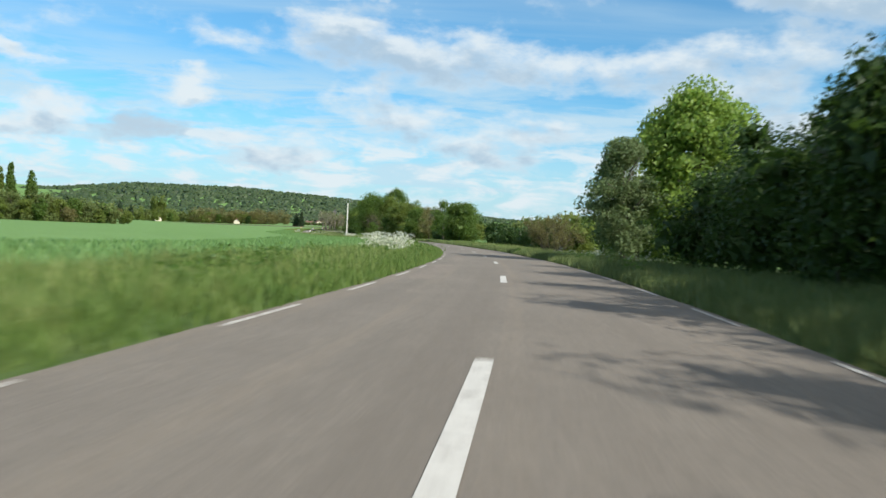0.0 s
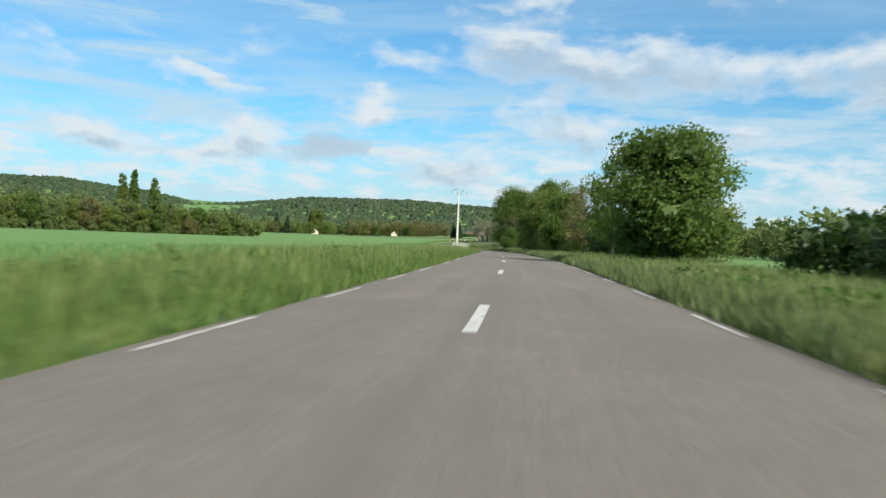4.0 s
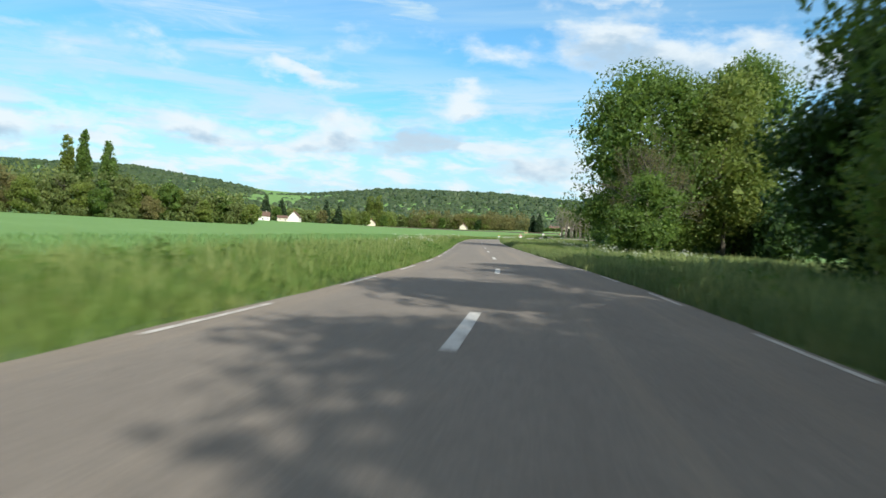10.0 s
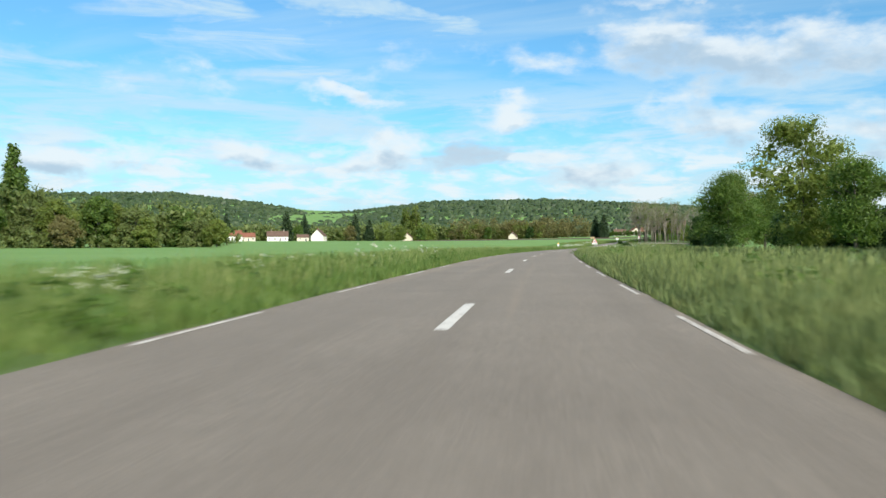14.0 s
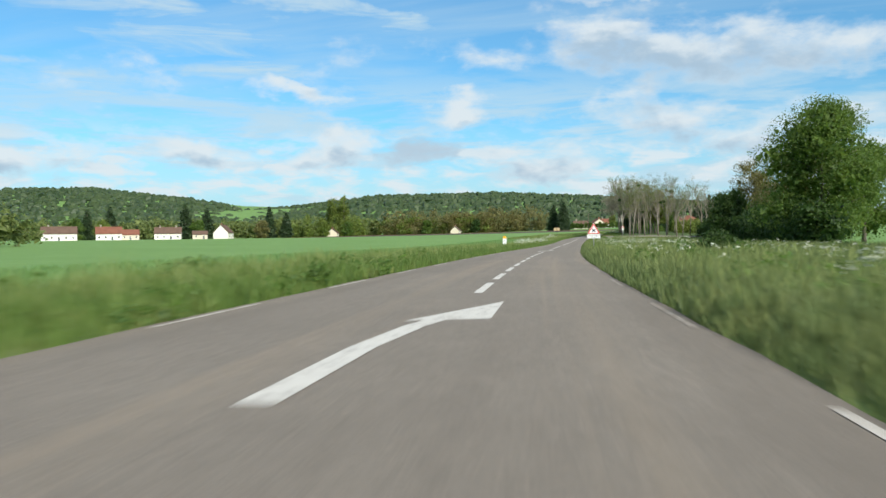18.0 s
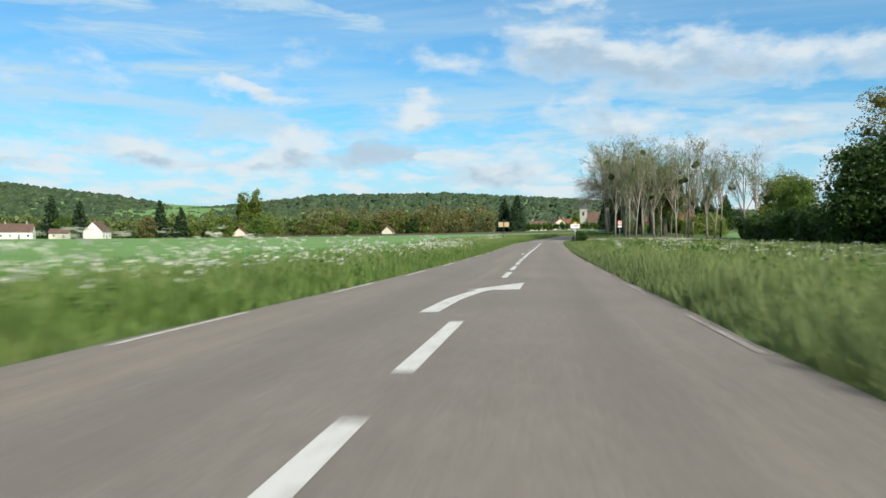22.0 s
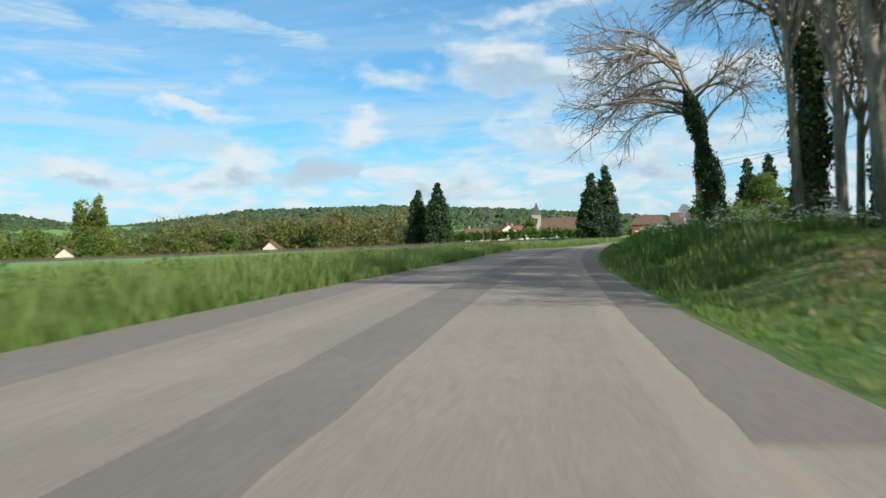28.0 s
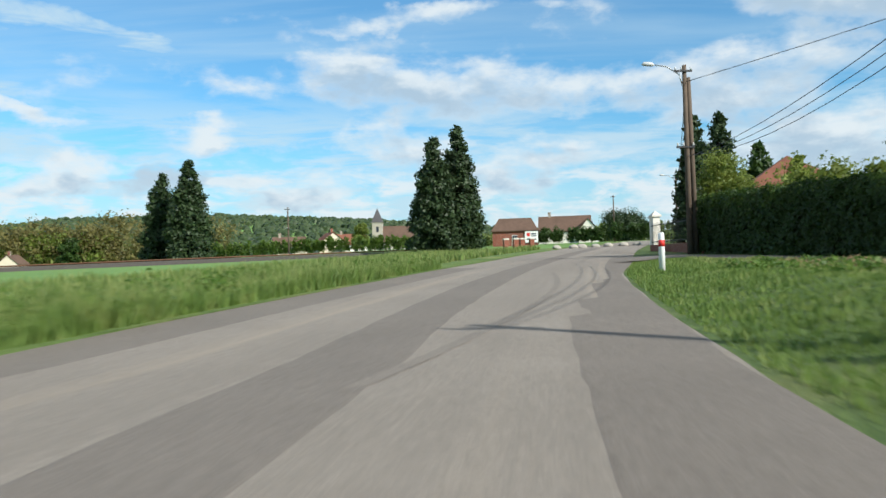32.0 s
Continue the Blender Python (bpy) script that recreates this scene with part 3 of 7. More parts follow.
def edge_left(s):
    """Where the left edge line runs."""
    return float(np.interp(s, (0, 50, 93, 158, 190, 227, 269, 292, 315, 382, 405, 450, 470, 489, 507, 529, 549, 584, 603, 618, 633, 652, 667, 690), (-2.31, -2.26, -2.14, -2.08, -1.98, -2.3, -2.36, -2.46, -2.36, -2.77, -2.92, -2.94, -2.86, -2.62, -2.42, -2.45, -2.8, -3.05, -3.2, -2.95, -2.95, -3.45, -4.2, -4.2)))


def edge_right(s):
    return float(np.interp(s, (9, 30, 53, 73, 95, 161, 181, 203, 228, 248, 269, 292, 312, 444, 468, 530, 549, 584, 599, 616, 663, 680, 692), (2.62, 2.67, 2.8, 2.8, 2.52, 2.66, 2.73, 2.91, 2.87, 2.6, 2.5, 2.38, 2.34, 2.31, 2.35, 2.35, 2.43, 2.55, 2.73, 2.40, 2.45, 2.7, 3.4)))


ROAD_L, ROAD_R = (lambda s: edge_left(s) - 0.12), (lambda s: edge_right(s) + 0.12)
tagged(ribbon("road", -88, ROAD_S1, (ROAD_L, -1.2, 0, 1.2, ROAD_R), (0.0, 0.012, 0.02, 0.012, 0.0), M["asphalt"], 1.0, 0.04), "weathered grey-brown asphalt country road", "road", kind="structure")
tagged(ribbon("village_road", ROAD_S1, S_END - 2, (ROAD_L, -1.2, 0, 1.2, ROAD_R), (0.0, 0.012, 0.02, 0.012, 0.0), M["worn_asphalt"], 1.0, 0.04), "pale worn asphalt with darker repair strips", "road", kind="structure")
tagged(ribbon("verge_left", -88, S_END - 2, (-9.5, -7, -4.2, lambda s: edge_left(s) - 0.05), (-0.20, 0.02, 0.03, -0.02), M["verge"], 2.0), "uncut grass verge along the left edge of the road", "verge", kind="structure")
tagged(ribbon("verge_right", -88, S_END - 2, (lambda s: edge_right(s) + 0.05, 3.6, 5.0, 8.5, 16, 30), (-0.02, 0.02, lambda s: .05 + .92 * bank_right(s), lambda s: .02 + bank_right(s), lambda s: -.10 + 1.1 * bank_right(s), -0.20), M["verge"], 2.0), "uncut grass verge along the right edge of the road", "verge", kind="structure")


def camber(o, s):
    """The road's height over its edges."""
    wide = -ROAD_L(s) if o < 0 else ROAD_R(s)
    return float(np.interp(abs(o), (0, 1.2, wide), (0.02, 0.012, 0.0)))


def paint_strip(name, s0, s1, o0, o1, label, lift=0.004, mat="road_paint"):
    s = np.linspace(s0, s1, max(2, int((s1 - s0) / 1.0) + 1))
    a, b = at(s, np.full(len(s), o0)), at(s, np.full(len(s), o1))
    n = len(s)
    h = rise(s)
    verts = [(*p, camber(o0, v) + lift + z) for p, z, v in zip(a, h, s)] + [(*p, camber(o1, v) + lift + z) for p, z, v in zip(b, h, s)]
    faces = [(i, n + i, n + i + 1, i + 1) for i in range(n - 1)]
    ob = new(name, mesh_from(name, verts, faces, M[mat]))
    return tagged(ob, label, "road marking", "markings on the road", "structure")


def place_dash(k):
    """Where the k-th centre dash begins."""
    a = 2.1 + 13.0 * k
    return a + float(np.interp(a, (0, 54, 93, 158, 183, 200, 250, 264, 289, 314, 381), (0.1, 0.5, 0.0, -0.3, -0.6, 0.2, 0.4, 1.0, 0.9, 0.5, 2.2)))


for k in range(-6, 31):
    a = place_dash(k)
    if a > 399:
        break
    paint_strip("centre_dash", a, a + 3.0, -0.12, 0.01, "worn white centre line dash on the asphalt")
for a in list(np.arange(408.3, 448.5, 4.333)) + list(np.arange(460.2, 487.5, 4.333)) + [498.7, 503.0, 507.4, 511.4]:
    paint_strip("centre_dash", a, a + 3.0, -0.14, 0.0, "white centre line dash close before a crossroads")
paint_strip("centre_line", 515.3, ROAD_S1 - 6, -0.11, 0.03, "solid white centre line on the asphalt")
for a in (523.1, 535.8, 548.3, 561.0):
    paint_strip("left_dash", a, a + 2.8, -0.38, -0.27, "worn white dash beside the solid centre line")
for side, first, second in ((-1, 6.3, 422.9), (1, 9.0, 423.0)):
    edge = edge_left if side < 0 else edge_right
    starts = [first + 5.0 * i for i in range(-6, 21)] + [second - 6.44 * i for i in range(48, 0, -1)] + [second + 6.44 * i for i in range(0, 24)]
    for a in starts:
        if a < ROAD_S1 - 8:
            o = edge(a + 1)
            paint_strip("edge_dash", a, a + (2.3 if a < 106 else 2.9), o - 0.035, o + 0.035, "thin worn white edge line dash beside the grass", mat="faded_edge_paint" if side > 0 and a > 400 else "edge_paint")


def return_arrow(s0, length):
    """A painted arrow that bends back to the right-hand lane."""
    mid = [(-0.10, -0.50), (0.25, -0.44), (0.5, -0.28), (0.68, -0.05)]
    verts, faces = [], []
    for u, o in mid:
        for side in (-0.11, 0.11):
            verts.append((s0 + u * length, o + side))
    for i in range(3):
        faces.append((2 * i, 2 * i + 1, 2 * i + 3, 2 * i + 2))
    n = len(verts)
    verts += [(s0 + 0.58 * length, -0.46), (s0 + 0.62 * length, 0.40), (s0 + length, 0.42)]
    faces.append((n, n + 1, n + 2))
    pts = []
    for s, o in verts:
        x, y = at(s, o)
        pts.append((x, y, 0.006 + camber(o, s) + float(rise(s))))
    ob = new("return_arrow", mesh_from("return_arrow", pts, faces, M["road_paint"]))
    tagged(ob, "white painted arrow bending back to the driver's lane", "road marking", "markings on the road", "structure")


return_arrow(400.6, 6.0)
return_arrow(452.3, 5.2)
return_arrow(490.8, 5.9)


def patch(name, s0, s1, o0, o1, mat, label, lift=0.0025, ragged=0.02, seed=2):
    """A repair strip laid on the road."""
    rng = np.random.RandomState(seed)
    s = np.arange(s0, s1 + 0.25, 0.5)
    f0 = np.array([o0(v) if callable(o0) else o0 for v in s]) + rng.uniform(-ragged, ragged, len(s))
    f1 = np.array([o1(v) if callable(o1) else o1 for v in s]) + rng.uniform(-ragged, ragged, len(s))
    cols = [f0 + (f1 - f0) * u for u in (0.0, 0.03, 0.5, 0.97, 1.0)]
    h, n, verts = rise(s), len(s), []
    for k, f in enumerate(cols):
        up = 0.0004 if k in (0, 4) else lift
        verts += [(*q, camber(o, v) + up + z) for q, o, z, v in zip(at(s, f), f, h, s)]
    faces = [(c * n + i, c * n + n + i, c * n + n + i + 1, c * n + i + 1) for c in range(4) for i in range(n - 1)]
    tagged(new(name, mesh_from(name, verts, faces, mat)), label, "road patch", "road repairs", "structure")


def worn_blob(s, o, ls, lo, seed):
    """An uneven patch where the top layer has worn off."""
    rng = np.random.RandomState(seed)
    k = 26
    rad = 1 + 0.28 * np.interp(np.arange(k), np.arange(0, k + 1, 2), np.append(rng.uniform(-1, 1, 13), 0))
    ring = [(s + ls * rad[i] * math.cos(2 * math.pi * i / k), o + lo * rad[i] * math.sin(2 * math.pi * i / k)) for i in range(k)]
    verts = [(*at(u, v), camber(v, u) + 0.002 + float(rise(u))) for u, v in [(s, o)] + ring]
    faces = [(0, 1 + i, 1 + (i + 1) % k) for i in range(k)]
    tagged(new("worn_patch", mesh_from("worn_patch", verts, faces, M["worn_light"])), "pale worn patch in the asphalt", "road patch", "road repairs", "structure")


def right_edge(s):
    """The stepped inner edge of the right-hand repair strip."""
    for limit, o in ((667.6, float(np.interp(s, (598, 610, 625, 646, 664), (2.10, 2.12, 1.95, 1.64, 1.40)))), (669, 1.66), (671, 1.56), (676, 1.90), (678, 2.2)):
        if s < limit:
            return o
    return 2.4


patch("repair_strip", ROAD_S1, 730, lambda s: float(np.interp(s, (584, 598, 607, 649, 653, 664, 675), (-0.32, -0.37, -0.50, -0.52, -0.66, -0.96, -1.15))), lambda s: float(np.interp(s, (584, 598, 649, 653, 664, 668), (0.34, 0.31, 0.30, 0.22, 0.02, -0.12))), M["dark_patch"], "dark asphalt strip along the middle of the village road")
patch("repair_strip", ROAD_S1 + 1, 690, lambda s: edge_left(s) - 0.1, lambda s: float(np.interp(s, (585, 599, 613, 632, 649, 655, 663, 672, 690), (-2.05, -2.10, -2.25, -2.45, -2.36, -2.5, -3.05, -2.95, -2.7))), M["dark_patch"], "dark asphalt strip along the left edge of the road", seed=4)
patch("repair_strip", 598, 700, right_edge, lambda s: edge_right(s) + 0.1, M["dark_patch"], "dark asphalt strip along the right edge of the road", seed=5)
for s, o, ls, lo in ((20, -1.75, 5, 0.35), (34, -1.6, 4, 0.3), (99, -1.26, 3, 0.34), (105, -1.0, 2.5, 0.2), (102.4, 1.41, 2.2, 0.2), (427, 0.75, 3.0, 0.38), (436, 0.7, 1.5, 0.16), (437, -1.3, 3, 0.3)):
    worn_blob(s, o, ls, lo, int(s))
M["spray_pink"] = plain("spray_pink", (0.85, 0.16, 0.14), 0.7, 0, 0.2, 9, 0.1)


def spray_mark(s, o, seed):
    """A surveyor's small sprayed cross."""
    rng = np.random.RandomState(seed)
    verts, faces = [], []
    for a in (0.5, 2.1):
        u, v = math.cos(a), math.sin(a)
        for k, (l, w) in enumerate(((-0.10, 0.014), (-0.02, 0.034), (0.04, 0.026), (0.12, 0.012))):
            w *= rng.uniform(0.8, 1.3)
            for sgn in (-1, 1):
                ss, oo = s + l * u * 1.6 - v * w * sgn, o + l * v + u * w * sgn
                verts.append((*at(ss, oo), camber(oo, ss) + 0.004 + float(rise(ss)) + 0.001 * (a > 1)))
    for c in (0, 8):
        faces += [(c + 2 * i, c + 2 * i + 1, c + 2 * i + 3, c + 2 * i + 2) for i in range(3)]
    tagged(new("spray_mark", mesh_from("spray_mark", verts, faces, M["spray_pink"])), "small pink sprayed surveyor's cross on the asphalt", "road marking", "markings on the road", "structure")


spray_mark(200.1, 0.28, 1)
spray_mark(200.1, 1.89, 2)


def skid(s0, o0, s1, o1, bow, label):
    """A curved dark tyre mark."""
    verts = []
    for i in range(25):
        u = i / 24
        s, o = s0 + (s1 - s0) * u, o0 + (o1 - o0) * u + bow * math.sin(math.pi * u)
        for d in (-0.07, 0.07):
            verts.append((*at(s, o + d), camber(o + d, s) + 0.004 + float(rise(s))))
    tagged(new("skid_mark", mesh_from("skid_mark", verts, [(2 * i, 2 * i + 1, 2 * i + 3, 2 * i + 2) for i in range(24)], M["tyre_film"])), label, "skid mark", "skid marks", "structure")


# ---- plants ----
def floor_z(s, off):
    """The height of the ground beside the road."""
    s, off = np.asarray(s, float), np.asarray(off, float)
    b = np.interp(s, BANK_S, BANK_Z)
    left = np.interp(off, (-60, -9.0, -7, -4, -2.35), (-0.14, -0.14, 0.02, 0.03, -0.02))
    r0, r1, r2, r3, r4, r5 = -0.02, 0.02, 0.05 + 0.92 * b, 0.02 + b, -0.10 + 1.1 * b, -0.145
    right = np.zeros_like(off)
    knots = (2.35, 3.6, 5.0, 8.5, 16, 29)
    vals = [np.broadcast_to(v, off.shape) for v in (r0, r1, r2, r3, r4, r5)]
    for i in range(5):
        t = np.clip((off - knots[i]) / (knots[i + 1] - knots[i]), 0, 1)
        m = (off >= knots[i]) & (off <= knots[i + 1] + 1e-6)
        right = np.where(m, vals[i] * (1 - t) + vals[i + 1] * t, right)
    right = np.where(off > 29, -0.14, right)
    return rise(s) - sides(s, off) + np.where(off < 0, np.where(off < -60, -0.145, left), right)


def spot(s, off):
    x, y = at(s, off)
    return float(x), float(y), float(floor_z(s, off))


def side_road():
    """The pale lane that leaves to the right between the sign and the grove."""
    left = [(586.0, 2.3), (587, 3.0), (589.6, 4.6), (592, 6.5), (594, 9), (596, 12), (598.4, 18), (600, 24), (601.6, 34), (603, 45)]
    right = [(598.5, 2.4), (598.3, 3.0), (598.4, 4.4), (598.9, 6.0), (600.3, 8.8), (602, 11.5), (604.6, 17), (606.5, 23), (608.4, 34), (610, 45)]
    verts, n = [], 7
    for (s0, o0), (s1, o1) in zip(left, right):
        for k in range(n):
            u = k / (n - 1)
            s, o = s0 + (s1 - s0) * u, o0 + (o1 - o0) * u
            low = float(floor_z(s, o)) + 0.03
            verts.append((*at(s, o), low if o > 4.5 else float(rise(s)) + float(np.interp(o, (2.3, 2.75, 3.3, 4.5), (-0.012, 0.001, 0.012, low - float(rise(s)))))))
    faces = [(i * n + k, i * n + k + 1, i * n + n + k + 1, i * n + n + k) for i in range(len(left) - 1) for k in range(n - 1)]
    tagged(new("side_road", mesh_from("side_road", verts, faces, M["gravel_drive"], True)), "pale worn lane joining the village road by the grove", "road", kind="structure")


side_road()


DRIVE_O = (2.3, 4.1, 5.2, 6.1, 6.9, 8.5, 10.0, 12.0)
DRIVE_NEAR = (691.6, 690.8, 690.3, 688.8, 687.2, 684.4, 681.5, 677.5)
DRIVE_FAR = (699.5, 697.6, 696.0, 694.8, 693.6, 690.5, 687.0, 682.5)


def driveway():
    """The short asphalt drive along the garden hedge."""
    verts, n = [], 6
    for o, a, b in zip(DRIVE_O, DRIVE_NEAR, DRIVE_FAR):
        for k in range(n):
            s = a + (b - a) * k / (n - 1)
            low = float(floor_z(s, o)) + 0.035
            verts.append((*at(s, o), low if o > 3 else float(rise(s)) - 0.01))
    faces = [(i * n + k, i * n + k + 1, i * n + n + k + 1, i * n + n + k) for i in range(len(DRIVE_O) - 1) for k in range(n - 1)]
    tagged(new("driveway", mesh_from("driveway", verts, faces, M["dark_patch"], True)), "grey asphalt drive along the garden hedge", "driveway", kind="structure")


driveway()


def quads(centres, normals, size, rng, aspect=0.62):
    """Leaf-sized quads round centres."""
    n = len(centres)
    t = rng.normal(size=(n, 3))
    u = np.cross(normals, t)
    u /= np.linalg.norm(u, axis=1)[:, None] + 1e-9
    v = np.cross(normals, u)
    sz = np.broadcast_to(size, (n,))[:, None] * rng.uniform(0.6, 1.3, (n, 1))
    a, b = u * sz * 0.5, v * sz * 0.5 * aspect
    return np.stack([centres - a, centres - b * 1.05 + a * 0.1, centres + a, centres + b * 1.05 + a * 0.1], 1)


def sprigs(centres, normals, size, rng, aspect=0.8):
    """Pointed leaf sprays round centres, one face each."""
    n = len(centres)
    u = np.cross(normals, rng.normal(size=(n, 3)))
    u /= np.linalg.norm(u, axis=1)[:, None] + 1e-9
    v = np.cross(normals, u)
    sz = np.broadcast_to(size, (n,))[:, None] * rng.uniform(0.75, 1.55, (n, 1))
    a, b = u * sz * 0.5, v * sz * 0.5 * aspect
    return np.stack([centres - a - b, centres - a * 0.6 + b, centres + a], 1)


def blob_leaves(blobs, n, size, rng, out=0.7):
    """Leaves over a set of clumps (x, y, z, rx, ry, rz), thicker towards their outsides."""
    B = np.array(blobs, float)
    w = B[:, 3] * B[:, 4] + B[:, 3] * B[:, 5]
    pick = rng.choice(len(B), n, p=w / w.sum())
    d = rng.normal(size=(n, 3))
    d /= np.linalg.norm(d, axis=1)[:, None]
    r = 1 - np.abs(rng.normal(0, 0.20, n))
    r = np.clip(r + rng.normal(0, 0.05, n), 0.1, 1.06)
    c = B[pick, :3] + d * B[pick, 3:6] * r[:, None]
    nrm = d * out + rng.normal(size=(n, 3)) * 0.55
    nrm /= np.linalg.norm(nrm, axis=1)[:, None]
    return sprigs(c, nrm, size, rng)


def core_leaves(blobs, n, size, rng):
    """The thick inner foliage of a bush."""
    B = np.array(blobs, float)
    w = B[:, 3] * B[:, 4]
    pick = rng.choice(len(B), n, p=w / w.sum())
    d = rng.normal(size=(n, 3))
    d *= (rng.uniform(0, 0.62, n) / np.linalg.norm(d, axis=1))[:, None]
    nrm = rng.normal(size=(n, 3))
    nrm /= np.linalg.norm(nrm, axis=1)[:, None]
    return sprigs(B[pick, :3] + d * B[pick, 3:6], nrm, size, rng, 0.95)


def crown_blobs(h, w, base, rng, count=34, taper=0.35, lump=0.23):
    """Clumps that fill an uneven crown."""
    out = []
    for i in range(count):
        z = rng.uniform(0, 1)
        prof = math.sqrt(max(0.03, 1 - (2 * (z ** (1 - taper * 0.6)) - 1) ** 2))
        a, r = rng.uniform(0, 2 * math.pi), math.sqrt(rng.uniform(0.05, 1)) * 0.74 * prof
        k = lump * rng.uniform(0.65, 1.35) * w
        out.append((r * w * 0.5 * math.cos(a) * 1.15, r * w * 0.5 * math.sin(a) * 1.15, base + z * (h - base) * 0.9 + 0.03 * h, k, k, k * rng.uniform(0.55, 0.85)))
    return out


def limbs(bm, h, base, w, r0, rng, n=9, lean=0.0):
    """A trunk that tapers and forks into limbs."""
    top = Vector((lean * h, 0.02 * h, h * 0.78))
    path = [Vector((0, 0, -0.25)), Vector((0.01 * h + lean * h * 0.2, 0, base * 0.7)), Vector((lean * h * 0.55 - 0.01 * h, 0.01 * h, h * 0.45)), top]
    tube(bm, path, (r0 * 1.25, r0 * 0.9, r0 * 0.6, r0 * 0.14), 8)
    for i in range(n):
        t = rng.uniform(0.25, 0.85)
        p = path[1].lerp(path[2], t * 1.2) if t < 0.6 else path[2].lerp(top, (t - 0.6) * 2)
        a = rng.uniform(0, 2 * math.pi)
        reach = w * rng.uniform(0.25, 0.45)
        q = p + Vector((math.cos(a) * reach, math.sin(a) * reach, h * rng.uniform(0.10, 0.26)))
        m = p.lerp(q, 0.5) + Vector((0, 0, h * 0.03))
        tube(bm, (p, m, q), (r0 * 0.42, r0 * 0.27, r0 * 0.07), 5)


def tree(s, off, h, w, base, leafy, label, n=5200, size=0.30, seed=1, count=34, name="tree", lump=0.23, bark="bark", radius=None, taper=0.35, xy=None, group="", thick=0.22):
    rng = np.random.RandomState(seed)
    x, y, z = spot(s, off) if xy is None else xy
    root = new(name)
    root.location = (x, y, z)
    root.rotation_euler = (0, 0, float(rng.uniform(0, 6.28)))
    tagged(root, label, name.replace("_", " "), group)
    bm = bmesh.new()
    limbs(bm, h, base, w, radius or h * 0.024, rng)
    part("trunk", bm, M[bark], root)
    blobs = crown_blobs(h, w, base, rng, count, taper, lump)
    leaves = [blob_leaves(blobs, int(n * (2.3 if off < 24 and xy is None else 2.1)), size * (0.60 if off < 24 and xy is None else 0.64), rng)]
    if thick:
        leaves.append(core_leaves(blobs, int(n * thick), size * 2.0, rng))
    leaves = np.concatenate(leaves)
    part("crown", tri_mesh("crown", leaves, 3, M[leafy]), None, root)
    return root


def hedge(pts, width, height, leafy, label, seed=1, per=260, size=0.22, name="hedge", rough=0.35, lift=0.0, group=""):
    """A run of bushes along (s, off) points; height may be one number or one for each point."""
    rng = np.random.RandomState(seed)
    P = np.array(pts, float)
    hs = np.full(len(P), height, float) if np.isscalar(height) else np.array(height, float)
    d = np.concatenate([[0], np.cumsum(np.linalg.norm(np.diff(P, axis=0), axis=1))])
    root = new(name)
    x0, y0, z0 = spot(*P[0])
    root.location = (x0, y0, z0)
    tagged(root, label, name.replace("_", " "), group)
    blobs = []
    count = max(3, int(d[-1] / (width * 0.36)))
    for i in range(count):
        u = (i + rng.uniform(-0.4, 0.4)) / max(1, count - 1) * d[-1]
        s, o, hh = np.interp(u, d, P[:, 0]), np.interp(u, d, P[:, 1]), np.interp(u, d, hs)
        hh *= 1 + rng.uniform(-rough, rough) * 0.6
        o += rng.uniform(-0.3, 0.3) * width
        x, y, z = spot(s, o)
        k = width * rng.uniform(0.38, 0.62)
        for lev in (0.28, 0.62):
            blobs.append((x - x0 + rng.uniform(-.3, .3) * k, y - y0 + rng.uniform(-.3, .3) * k, z - z0 + hh * lev, k, k, hh * 0.36))
        blobs.append((x - x0 + rng.uniform(-.5, .5) * k, y - y0 + rng.uniform(-.5, .5) * k, z - z0 + hh * rng.uniform(0.74, 0.9), k * 0.5, k * 0.5, hh * 0.16))
    n = int(per * 1.05 * d[-1] * max(1.0, float(hs.mean()) / 3.0))
    leaves = np.concatenate([blob_leaves(blobs, int(n * 1.5), size * 0.68, rng), core_leaves(blobs, n // 3, size * 2.4, rng)])
    part("foliage", tri_mesh("foliage", leaves, 3, M[leafy]), None, root)
    for b in blobs[::9]:
        bm = bmesh.new()
        x, y, z = b[0], b[1], b[2] - 0.8 * b[5]
        tube(bm, ((x, y, z - 0.6), (x + rng.normal(0, 0.12), y + rng.normal(0, 0.12), z + 0.6), (x + rng.normal(0, 0.3), y + rng.normal(0, 0.3), z + b[5] * 1.6)), (0.05, 0.04, 0.012), 4, False)
        part("stem", bm, M["bark"], root)
    return root


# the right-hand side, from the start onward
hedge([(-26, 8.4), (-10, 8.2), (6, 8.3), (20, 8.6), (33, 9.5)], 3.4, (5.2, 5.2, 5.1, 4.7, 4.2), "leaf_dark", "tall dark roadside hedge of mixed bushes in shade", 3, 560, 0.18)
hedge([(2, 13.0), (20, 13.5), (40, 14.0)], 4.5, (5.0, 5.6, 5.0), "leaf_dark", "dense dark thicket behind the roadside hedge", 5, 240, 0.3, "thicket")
tree(39.3, 10.2, 8.8, 5.4, 1.6, "leaf_bright", "bright green young maple among dark roadside bushes", 7000, 0.30, 11, 40)
tree(37.8, 6.3, 6.0, 3.6, 0.7, "leaf_grey", "weeping grey-green birch at the edge of the verge", 9500, 0.17, 12, 60, lump=0.19, thick=0.07)
tree(46.0, 9.0, 4.6, 4.2, 0.5, "leaf_mid", "dark green roadside bush with dense leaves", 3200, 0.24, 13, 24, "bush")


